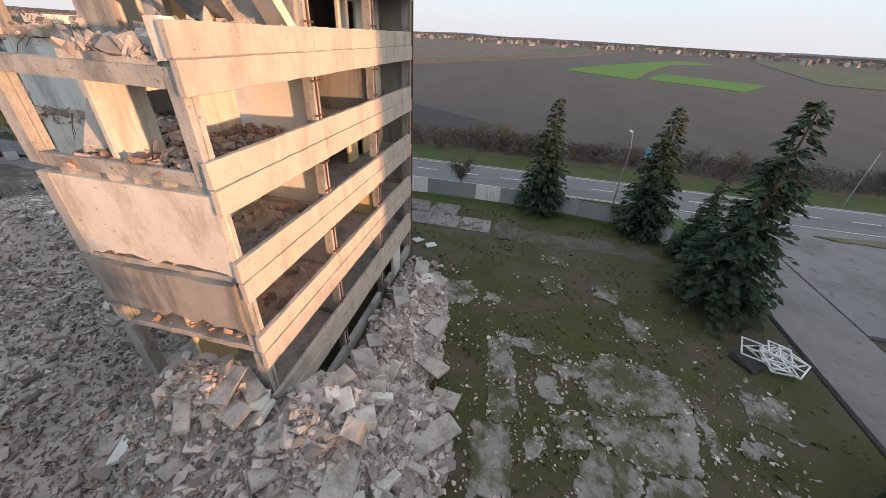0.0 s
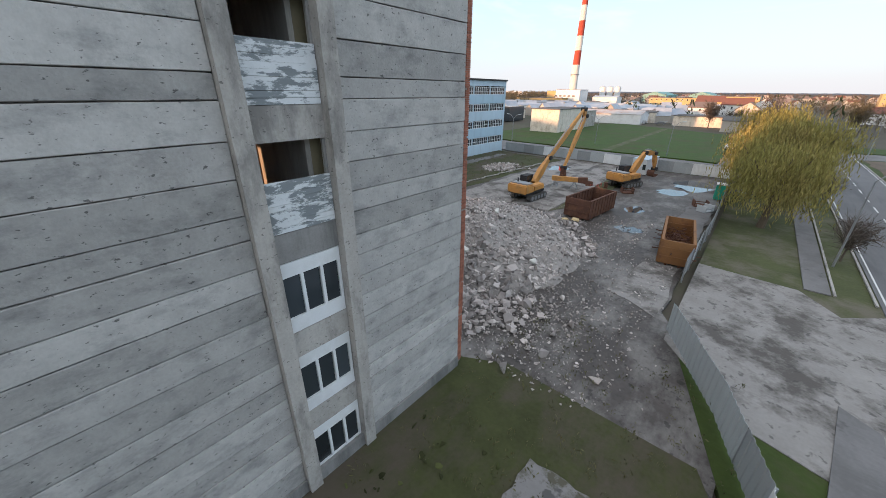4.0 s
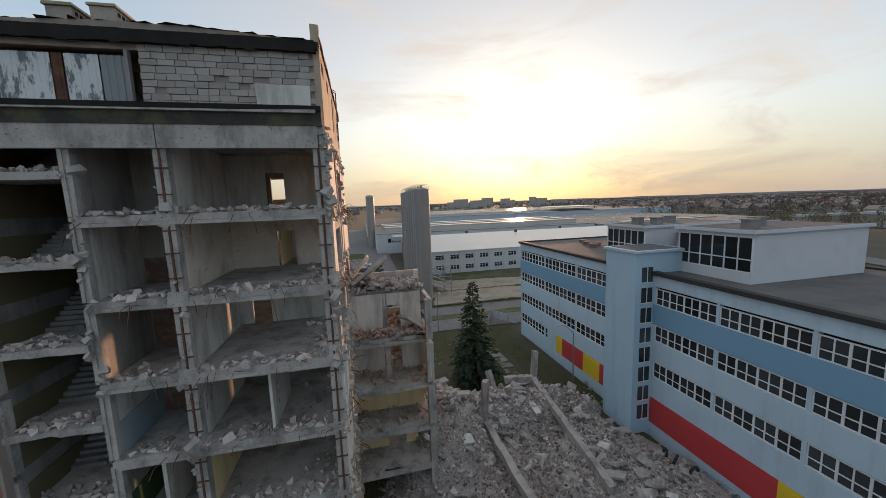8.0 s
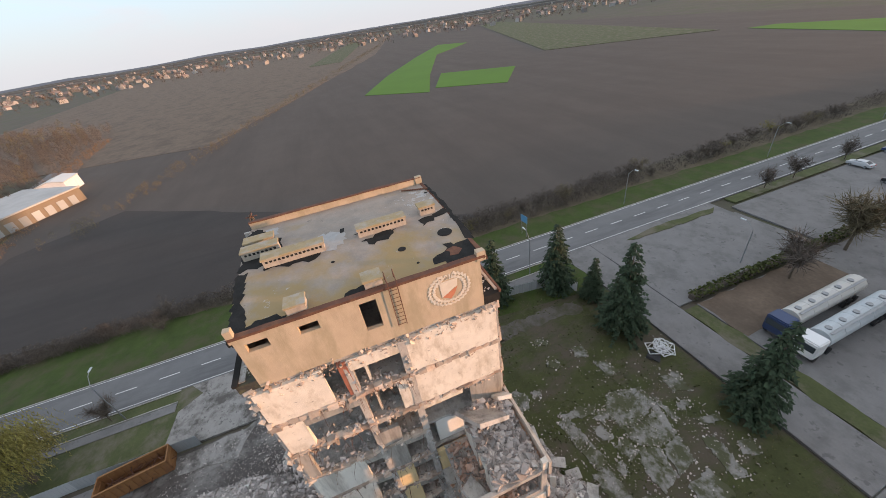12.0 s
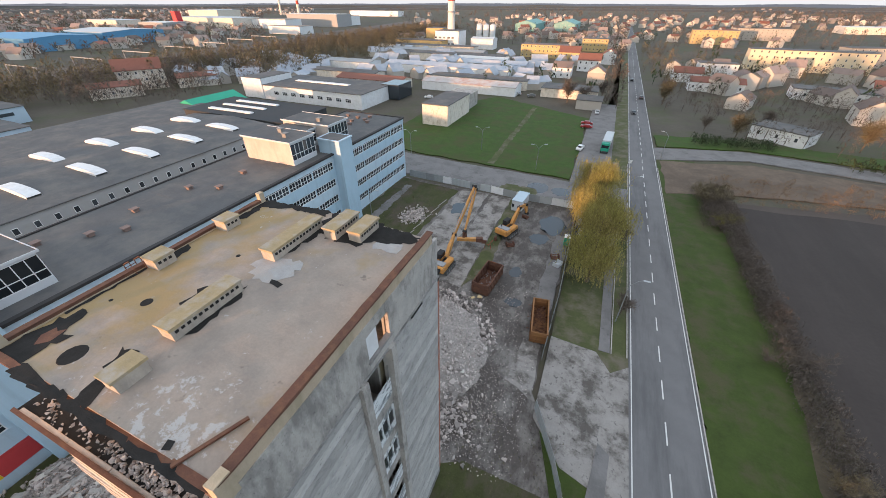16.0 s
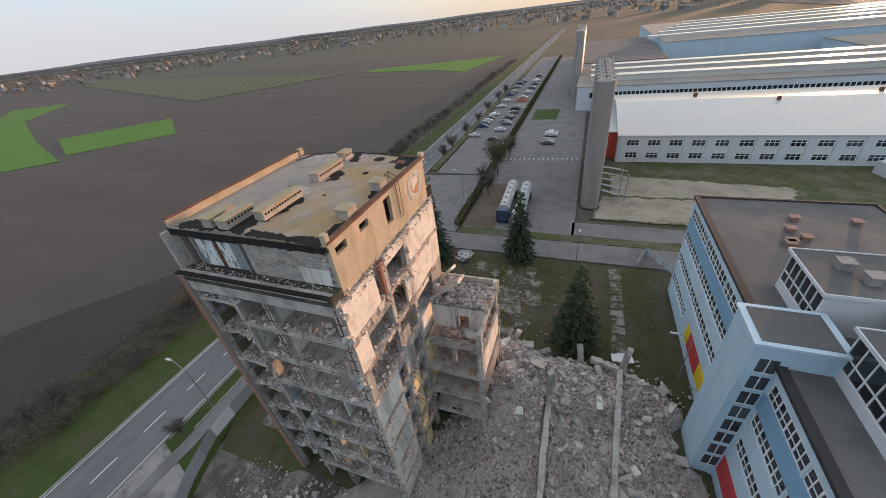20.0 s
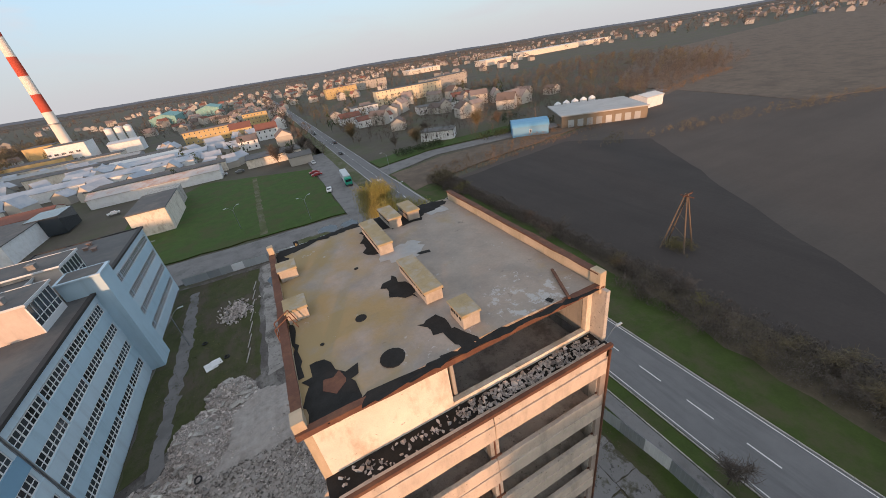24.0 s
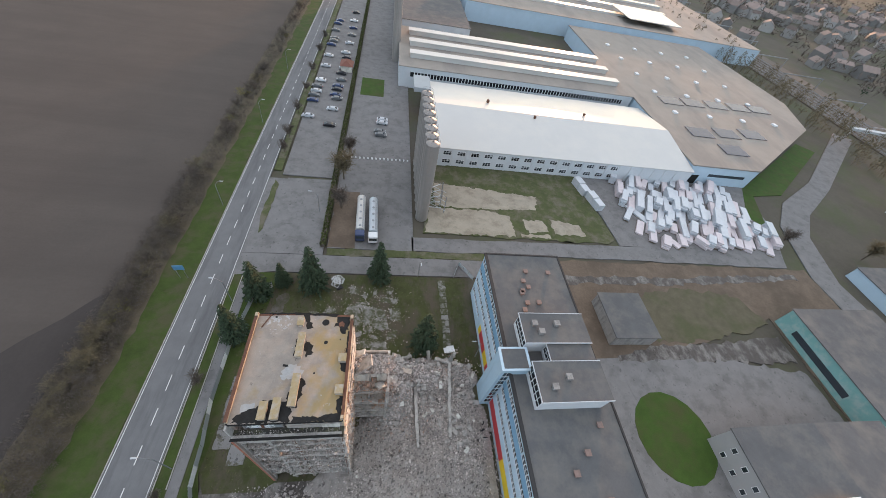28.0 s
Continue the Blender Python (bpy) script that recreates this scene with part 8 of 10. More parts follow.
fence_line([(18.2, -30.2), (19.2, -24), (20.0, -18), (20.0, -6), (19.1, 2), (18.8, 8), (17.2, 12.4), (14.2, 18.4)], 2.9, 2.0, pick_mix, "grey and white sheet metal hoarding along the road")
fence_line([(15.0, -32.6), (18.2, -30.2)], 2.6, 2.0, lambda i, r: WHITE, "white sheet metal hoarding panel standing askew")
fence_line([(13.6, 26), (13.9, 40), (13.6, 56), (13.4, 73.5)], 2.9, 2.0, lambda i, r: TIN_G, "dull sheet metal hoarding under the willows")
fence_line([(13.2, 73.6), (-1.5, 73.4), (-8.5, 74.2), (-17, 74.6), (-33, 75.5)], 2.9, 2.0, lambda i, r: WHITE if i in (0, 1, 4, 6, 11) else TIN_G, "grey and white hoarding closing the yard")
fence_line([(-30, -37.0), (-32, -41.5), (-35.5, -36.5)], 2.4, 1.6, lambda i, r: TIN_L, "pale steel gate panels by the lane")
# red scrawl on one hoarding panel, unreadable
bm = bmesh.new()
rr = random.Random(4)
for i in range(14):
    y = -20.6 - rr.uniform(0, 2.2)
    z = rr.uniform(0.5, 1.6)
    box(bm, 19.45, y, z, 19.47, y + rr.uniform(0.06, 0.5), z + rr.uniform(0.06, 0.3), 0.03, None)
solo("spray_scrawl", bm, PAINT_R, "red unreadable scrawl sprayed on the hoarding", "graffiti")

# ---- excavators ----
def excavator(m, boom_pts, label, tool):
    t = thing("excavator", label, "excavator", m, "excavators in the yard")
    for s in (-1, 1):
        bm = bmesh.new()
        prof = [(-2.2, 0.45), (-1.9, 0.08), (1.9, 0.08), (2.2, 0.45), (1.9, 0.85), (-1.9, 0.85)]
        lo = [bm.verts.new((x, s * 1.3 - 0.3, z)) for x, z in prof]
        hi = [bm.verts.new((x, s * 1.3 + 0.3, z)) for x, z in prof]
        bm.faces.new(lo)
        bm.faces.new(hi[::-1])
        for i in range(6):
            j = (i + 1) % 6
            bm.faces.new((lo[i], lo[j], hi[j], hi[i]))
        for i in range(12):
            box(bm, -1.9 + i * 0.33, s * 1.3 - 0.33, 0.02, -1.7 + i * 0.33, s * 1.3 + 0.33, 0.1)
            box(bm, -1.9 + i * 0.33, s * 1.3 - 0.33, 0.84, -1.7 + i * 0.33, s * 1.3 + 0.33, 0.9)
        tr = part("track", bm, TRACK, t)
        for i in range(5):
            bm = bmesh.new()
            tube(bm, (-1.6 + i * 0.8, s * 1.3 - s * 0.34, 0.45), (-1.6 + i * 0.8, s * 1.3 + s * 0.36, 0.45), 0.26, seg=12)
            part("roller", bm, STEEL, tr)
    part("undercarriage", boxes((-1.0, -1.1, 0.5, 1.0, 1.1, 1.05)), TRACK, t)
    bm = boxes((-2.9, -1.45, 1.05, 1.5, 1.45, 1.35))
    part("turntable", bm, BLACK, t)
    bm = bmesh.new()
    box(bm, -3.2, -1.5, 1.2, -1.2, 1.5, 2.35)
    box(bm, -1.2, -1.5, 1.3, 1.4, -0.35, 2.1)
    bmesh.ops.bevel(bm, geom=bm.edges, offset=0.14, segments=2, affect="EDGES")
    part("body", bm, ORANGE, t, "orange engine housing")
    part("engine_cover", boxes((-2.6, -1.2, 2.33, -1.3, 1.2, 2.5)), STEEL, t)
    bm = boxes((-0.3, 0.45, 1.3, 1.5, 1.45, 2.0))
    part("cab_base", bm, ORANGE, t)
    cab = part("cab", boxes((-0.3, 0.45, 2.9, 1.4, 1.45, 3.02), (-0.3, 0.45, 1.9, -0.2, 1.45, 2.95), (1.3, 0.45, 1.9, 1.4, 0.55, 2.95), (1.3, 1.35, 1.9, 1.4, 1.45, 2.95), (0.4, 1.35, 1.9, 0.5, 1.45, 2.95)), BLACK, t)
    part("cab_glass", boxes((-0.25, 0.5, 1.95, 1.36, 1.4, 2.9)), GLASS, cab)
    part("exhaust", tube(bmesh.new(), (-1.9, 0.7, 2.4), (-1.9, 0.7, 3.0), 0.09), BLACK, t)
    for i, (a, b) in enumerate(zip(boom_pts, boom_pts[1:])):
        a, b = Vector(a), Vector(b)
        d = (b - a)
        mm = look(a, b)
        w0, w1 = (0.42, 0.30) if i == 0 else (0.30, 0.2)
        bm = bmesh.new()
        v = []
        for zz, w, hh in ((0, w0 * 0.7, w0), (-d.length * 0.45, w0 * 0.75, w0 * 1.35), (-d.length, w1 * 0.7, w1)):
            v.append([bm.verts.new(mm @ Vector(p)) for p in ((-w, -hh, zz), (w, -hh, zz), (w, hh, zz), (-w, hh, zz))])
        for r0, r1 in zip(v, v[1:]):
            for q in range(4):
                bm.faces.new((r0[q], r0[(q + 1) % 4], r1[(q + 1) % 4], r1[q]))
        bm.faces.new(v[0][::-1])
        bm.faces.new(v[-1])
        bmesh.ops.bevel(bm, geom=bm.edges, offset=0.03, segments=1, affect="EDGES")
        part("boom" if i == 0 else "arm", bm, ORANGE, t)
        bm = bmesh.new()
        tube(bm, a + Vector((0, 0, 0.5)), a.lerp(b, 0.55) + Vector((0, 0, 0.55)), 0.09)
        part("hydraulic_ram", bm, STEEL, t)
        bm = bmesh.new()
        tube(bm, b - Vector((0, 0.42, 0)), b + Vector((0, 0.42, 0)), 0.3, seg=12)
        part("pivot", bm, BLACK, t)
    e = Vector(boom_pts[-1])
    bm = bmesh.new()
    if tool == "bucket":
        for i in range(6):
            a0 = math.radians(20 + i * 34)
            a1 = math.radians(20 + (i + 1) * 34)
            for rr0 in (0.7,):
                p0 = e + Vector((rr0 * math.cos(a0) - 0.3, 0, -0.6 + rr0 * math.sin(a0) * -1))
                p1 = e + Vector((rr0 * math.cos(a1) - 0.3, 0, -0.6 + rr0 * math.sin(a1) * -1))
                bm.faces.new([bm.verts.new(p) for p in (p0 - Vector((0, 0.6, 0)), p1 - Vector((0, 0.6, 0)), p1 + Vector((0, 0.6, 0)), p0 + Vector((0, 0.6, 0)))])
    else:
        box(bm, e.x - 0.35, e.y - 0.3, e.z - 1.0, e.x + 0.35, e.y + 0.3, e.z, 0.03)
        box(bm, e.x - 0.6, e.y - 0.25, e.z - 1.7, e.x - 0.2, e.y + 0.25, e.z - 0.9, 0.05)
        box(bm, e.x + 0.2, e.y - 0.25, e.z - 1.6, e.x + 0.6, e.y + 0.25, e.z - 0.9, 0.05)
    part("bucket" if tool == "bucket" else "grapple", bm, RUST, t)
    return t


excavator(pose(-7.2, 39.9, 0, 0, 0, 86), [(1.0, 0, 1.9), (4.4, 0, 5.0), (13.4, 0, 11.2), (14.2, 0, 10.2), (9.4, 0, 2.9)], "orange high-reach demolition excavator with folded long boom", "grapple")
excavator(pose(0.9, 56.4, 0, 0, 0, 72), [(1.0, 0, 1.9), (3.6, 0, 4.9), (6.4, 0, 4.6), (7.4, 0, 2.0)], "orange crawler excavator with its bucket down", "bucket")
# a detached excavator arm section lying on trestles
arm = thing("spare_boom", "detached orange boom section resting on trestles", "machine part", pose(-5.9, 49.0, 0, 0, 0, 20))
bm = box(bmesh.new(), -2.0, -0.35, 1.0, 1.9, 0.35, 1.7, 0.05)
bmesh.ops.bevel(bm, geom=bm.edges, offset=0.06, segments=1, affect="EDGES")
part("boom_section", bm, ORANGE, arm)
part("shear_head", boxes((1.8, -0.45, 0.9, 3.2, 0.45, 1.8), (3.0, -0.3, 0.6, 4.0, 0.0, 1.3), jit=0.1), RUST, arm)
for x in (-1.5, 1.4):
    bm = bmesh.new()
    for s in (-1, 1):
        tube(bm, (x - 0.5, s * 0.7, 0), (x, s * 0.2, 1.0), 0.06, seg=5)
        tube(bm, (x + 0.5, s * 0.7, 0), (x, s * 0.2, 1.0), 0.06, seg=5)
    part("trestle", bm, STEEL, arm)


# ---- open-top steel skips ----
def skip(m, l, w, h, material, label, load):
    t = thing("skip_container", label, "container", m, "skips in the yard")
    part("floor", boxes((-l / 2, -w / 2, 0.15, l / 2, w / 2, 0.25)), material, t)
    for y in (-w / 2, w / 2):
        part("side", boxes((-l / 2, y - 0.05, 0.2, l / 2, y + 0.05, h)), material, t)
        bm = bmesh.new()
        for i in range(int(l / 0.7) + 1):
            x = -l / 2 + i * (l - 0.1) / int(l / 0.7)
            box(bm, x, y - 0.12, 0.2, x + 0.1, y + 0.12, h - 0.02)
        part("rib", bm, material, t)
        part("rim", boxes((-l / 2, y - 0.1, h - 0.04, l / 2, y + 0.1, h + 0.08)), material, t)
    for x in (-l / 2, l / 2):
        part("end", boxes((x - 0.06, -w / 2, 0.2, x + 0.06, w / 2, h + 0.06), (x - 0.12, -w / 2, h * 0.35, x + 0.12, w / 2, h * 0.35 + 0.12), (x - 0.12, -w / 2, h * 0.7, x + 0.12, w / 2, h * 0.7 + 0.12)), material, t)
    part("skid", boxes((-l / 2, -0.6, 0, l / 2, -0.4, 0.16), (-l / 2, 0.4, 0, l / 2, 0.6, 0.16)), RUST, t)
    bm = bmesh.new()
    r = random.Random(int(l * 10))
    for _ in range(load):
        x, y = r.uniform(-l / 2 + 0.3, l / 2 - 0.3), r.uniform(-w / 2 + 0.2, w / 2 - 0.2)
        z = 0.3 + h * 0.6 * r.random() if load > 60 else 0.35 + 0.3 * r.random()
        d = Vector((r.gauss(0, 1), r.gauss(0, 1), r.gauss(0, 0.3))) * 0.45
        tube(bm, (x, y, z), Vector((x, y, z)) + d, r.uniform(0.02, 0.06), seg=4)
    part("scrap_load", bm, STEEL if load < 60 else RUST, t, "tangled scrap metal inside")
    return t


skip(pose(1.7, 38.9, 0, 0, 0, 84), 6.8, 2.9, 2.3, RUST, "large rusty brown open skip container", 40)
skip(pose(12.0, 32.4, 0, 0, 0, 98), 7.4, 2.3, 2.2, RUST_O, "rusty orange skip filled with scrap metal", 160)

# site cabin, blue-white container, green toilet, rusty lattice crates
def cabin(m, l, w, h, wall, roofm, label, name="site_cabin", stripes=0):
    t = thing(name, label, "cabin", m)
    bm = boxes((-l / 2, -w / 2, 0.15, l / 2, w / 2, h))
    bmesh.ops.bevel(bm, geom=bm.edges, offset=0.03, segments=1, affect="EDGES")
    part("body", bm, wall, t)
    part("roof", boxes((-l / 2 - 0.06, -w / 2 - 0.06, h, l / 2 + 0.06, w / 2 + 0.06, h + 0.12)), roofm, t)
    part("base_frame", boxes((-l / 2, -w / 2, 0, l / 2, w / 2, 0.15)), TRACK, t)
    d = part("door", boxes((-l / 2 - 0.04, -0.45, 0.2, -l / 2 + 0.02, 0.45, 2.1)), HALLW, t)
    part("window", boxes((-l / 2 - 0.03, 0.6, 1.0, -l / 2 + 0.02, w / 2 - 0.15, 1.9), (-l / 2 - 0.03, -w / 2 + 0.15, 1.0, -l / 2 + 0.02, -0.6, 1.9)), GLASS, t)
    return t


cabin(pose(0.4, 69.6, 0, 0, 0, 84), 5.6, 2.5, 2.7, HALLW, HALLB, "white site cabin with a pale blue roof")
c2 = cabin(pose(15.2, 67.0, 0, 0, 0, 91), 11.0, 2.6, 2.7, mat("navy_container_paint", (0.03, 0.04, 0.16), rough=0.5, var=0.2, scale=0.8), TIN_L, "dark blue container beneath the willows with pale roof", "storage_container")
part("stripe", boxes((-5.45, -1.33, 1.3, 5.45, -1.305, 1.9), (-5.45, 1.305, 1.3, 5.45, 1.33, 1.9)), WHITE, c2)
toi = thing("portable_toilet", "green portable toilet cabin with a white roof", "toilet", pose(13.0, 56.8, 0, 0, 0, 5))
bm = boxes((-0.55, -0.55, 0.1, 0.55, 0.55, 2.1))
bmesh.ops.bevel(bm, geom=bm.edges, offset=0.05, segments=1, affect="EDGES")
part("cabin", bm, PLASTIC_G, toi)
part("roof", boxes((-0.6, -0.6, 2.1, 0.6, 0.6, 2.28)), WHITE, toi)
part("door", boxes((-0.58, -0.4, 0.2, -0.54, 0.4, 1.95)), PLASTIC_G, toi)
for x, y, a, m in ((11.6, 51.4, 20, RUST), (12.4, 49.2, 65, TIN_L), (2.4, 52.2, 30, RUST)):
    t = thing("scrap_crate", "small crate of scrap lying on the ground", "crate", pose(x, y, 0, 0, 0, a))
    part("frame", boxes((-0.8, -0.6, 0, 0.8, 0.6, 0.12), (-0.8, -0.6, 0.12, -0.7, 0.6, 0.8), (0.7, -0.6, 0.12, 0.8, 0.6, 0.8), (-0.8, -0.6, 0.4, 0.8, -0.52, 0.5), (-0.8, 0.52, 0.4, 0.8, 0.6, 0.5)), m, t)
t = thing("barrel", "red oil barrel standing in the mud", "barrel", pose(-0.9, 52.8, 0))
bm = bmesh.new()
tube(bm, (0, 0, 0), (0, 0, 0.9), 0.3, seg=14)
for z in (0.3, 0.6):
    tube(bm, (0, 0, z), (0, 0, z + 0.04), 0.315, seg=14)
part("drum", bm, RUST, t)
for x, y, a in ((-1.5, 49.4, 20), (-1.2, 50.6, 80)):
    t = thing("warning_trestle", "red and white folding barrier trestle", "barrier", pose(x, y, 0, 0, 0, a))
    bm = bmesh.new()
    for s in (-0.6, 0.6):
        tube(bm, (s, -0.3, 0), (s, 0, 1.0), 0.03, seg=5)
        tube(bm, (s, 0.3, 0), (s, 0, 1.0), 0.03, seg=5)
    tube(bm, (-0.6, 0, 1.0), (0.6, 0, 1.0), 0.03, seg=5)
    part("frame", bm, PAINT_R, t)
for x, y, a in ((1.6, 34.9, 10), (0.6, 34.3, 60)):
    t = solo("yellow_sack", boxes((-0.35, -0.2, 0, 0.35, 0.22, 0.16), jit=0.08), PLAST_Y, "crumpled yellow plastic sack on the ground", "sack", pose(x, y, 0.0, 0, 0, a))
for x, y, a in ((-24.6, 41.0, 20), (-27.0, -16.2, 8)):
    t = solo("white_board", box(box(bmesh.new(), -1.3, -0.9, 0.1, 0.5, 0.8, 0.2, 0.06), -0.3, -0.6, 0.2, 1.3, 0.7, 0.34, 0.08), WHITE, "dumped white boards on the grass", "debris", pose(x, y, 0, 6, 4, a))
for x, y in ((8.3, -8.2), (7.7, -9.6), (9.7, -5.0)):
    solo("sheet_scrap", box(bmesh.new(), -0.5, -0.35, 0.02, 0.5, 0.35, 0.06, 0.06), TIN_L, "pale scrap of sheet metal on the grass", "debris", pose(x, y, 0, 3, 3, x * 40))
# logs and rails laid in a row on the grass
t = thing("pipe_row", "row of pale pipes laid along the grass", "pipes")
for i in range(7):
    part("pipe", tube(bmesh.new(), (-19.5 + i * 0.25, 38 + i * 4.0, 0.12), (-18.9 + i * 0.25, 41.6 + i * 4.0, 0.12), 0.1, seg=6), CONC, t)
# car tyres lying about
TY = bmesh.new()
for i in range(16):
    a0, a1 = 2 * math.pi * i / 16, 2 * math.pi * (i + 1) / 16
    sec = [(0.28, 0.02), (0.42, 0.0), (0.46, 0.1), (0.42, 0.2), (0.28, 0.18)]
    for (r0, z0), (r1, z1) in zip(sec, sec[1:] + sec[:1]):
        TY.faces.new([TY.verts.new(p) for p in ((r0 * math.cos(a0), r0 * math.sin(a0), z0), (r0 * math.cos(a1), r0 * math.sin(a1), z0), (r1 * math.cos(a1), r1 * math.sin(a1), z1), (r1 * math.cos(a0), r1 * math.sin(a0), z1))])
TYM = mesh_of(TY, BLACK, "tyre")
for x, y, a, up in ((-31.0, 17.5, 0, 0), (-31.6, 16.2, 20, 0), (-32.3, 3.0, 0, 80), (-32.0, 1.6, 30, 75), (-32.4, 0.2, 60, 80), (-26.5, 48.2, 10, 0), (-22.6, 41.8, 40, 0), (-24.2, 19.0, 0, 20)):
    ob = new("tyre", TYM)
    ob.matrix_basis = pose(x, y, max(0.02, heap(x, y)) + (0.42 if up else 0.02), up, 0, a)
    tagged(ob, "old black rubber tyre lying on the ground", "tyre", "loose tyres")

# ---- white window frames dumped in the courtyard ----
t = thing("window_frame_pile", "dumped pile of white metal window frames", "debris", pose(0.2, -34.6, 0, 0, 0, 30))
rr = random.Random(6)
for i in range(9):
    w, d = rr.uniform(0.6, 1.15), rr.uniform(1.0, 1.7)
    bm = boxes((-w, -d / 2, 0, w, -d / 2 + 0.09, 0.07), (-w, d / 2 - 0.09, 0, w, d / 2, 0.07), (-w, -d / 2, 0, -w + 0.09, d / 2, 0.07), (w - 0.09, -d / 2, 0, w, d / 2, 0.07), (-0.04, -d / 2, 0, 0.04, d / 2, 0.07))
    p = part("window_frame", bm, WHITE, t)
    p.matrix_basis = pose(rr.uniform(-0.9, 0.9), rr.uniform(-0.9, 0.9), 0.06 + i * 0.07, rr.uniform(-6, 6), rr.uniform(-6, 6), rr.uniform(0, 180))
part("tarpaulin", box(bmesh.new(), -0.9, -0.6, 0, 0.5, 0.6, 0.3, 0.2, pose(0.4, 1.7, 0)), BLACK, t)

# ---- street lamps ----
def lamp(x, y, a, h=8.8, double=False, name="street_lamp"):
    t = thing(name, "tall grey steel street lamp" if not double else "grey lamp post with two arms", "street lamp", pose(x, y, 0, 0, 0, a), "street lamps")
    bm = bmesh.new()
    tube(bm, (0, 0, 0), (0, 0, h * 0.85), 0.09, 0.06, 8)
    part("pole", bm, STEEL, t)
    for s in ((1, -1) if double else (1,)):
        bm = bmesh.new()
        tube(bm, (0, 0, h * 0.84), (s * 0.9, 0, h * 0.97), 0.05, 0.04, 6)
        tube(bm, (s * 0.9, 0, h * 0.97), (s * 1.5, 0, h), 0.04, 0.04, 6)
        part("arm", bm, STEEL, t)
        bm = boxes((s * 1.9 - 0.45, -0.14, h - 0.04, s * 1.9 + 0.45, 0.14, h + 0.1))
        bmesh.ops.bevel(bm, geom=bm.edges, offset=0.04, segments=1, affect="EDGES")
        part("lantern", bm, TIN_L, t)
    return t


for x, y, a in ((23.0, 5.0, 0), (23.0, -28.5, 0), (23.0, 38, 0), (23.4, 78, 0), (34.2, 118, 180), (34.2, -60, 180), (34.2, -105, 180), (34.2, -150, 180)):
    lamp(x, y, a)
for x, y, a, d in ((-0.6, 94.6, 20, True), (-20.8, 104.4, 20, True), (-41, 92, 0, True), (-20.4, -37.2, 90, False), (-29.2, 49.8, 10, False), (-33.0, -14.6, 0, False), (8, -60, 0, False)):
    lamp(x, y, a, 7.6, d, "lamp_post")
# wooden braced power mast standing in the field
t = thing("power_mast", "braced wooden power mast in the field", "power mast", pose(59.4, 19.6, 0))
for x0, y0, x1, y1 in ((-1.6, -2.4, 0.2, 0.2), (1.9, -1.7, 0.0, -0.1), (-2.6, 1.6, -0.1, 0.3), (1.2, 2.6, 0.1, 0.0)):
    part("leg", tube(bmesh.new(), (x0, y0, -0.1), (x1, y1, 11.0), 0.16, 0.11, 7), mat("weathered_pole_wood", (0.13, 0.10, 0.075), var=0.3, scale=2) if x0 == -1.6 else t.children[0].data.materials[0], t)
for z in (3.0, 6.0, 8.6):
    s = 1 - z / 11.0
    part("brace", tube(bmesh.new(), (-1.6 * s, -2.4 * s, z), (1.2 * s, 2.6 * s, z + 0.6), 0.07, seg=5), BARK, t)
part("crossarm", boxes((-1.2, -0.1, 10.7, 1.3, 0.1, 10.9), (-0.1, -1.2, 10.4, 0.1, 1.2, 10.55)), RUST, t)
for x in (-1.1, 0, 1.2):
    part("insulator", tube(bmesh.new(), (x, 0, 10.9), (x, 0, 11.3), 0.06, seg=6), BLACK, t)
# road signs
for x, y, w, hgt, m in ((35.0, -34.5, 2.2, 1.6, TIN_BLUE), (24.3, 100, 0.9, 0.9, WHITE)):
    t = thing("road_sign", "large blue direction sign on posts" if w > 1 else "white road sign on a post", "road sign", pose(x, y, 0, 0, 0, 5))
    for s in (-w * 0.35, w * 0.35):
        part("post", tube(bmesh.new(), (s, 0, 0), (s, 0, 4.8), 0.05, seg=6), STEEL, t)
    part("board", boxes((-w / 2, -0.03, 4.8 - hgt, w / 2, 0.03, 4.8)), m, t)

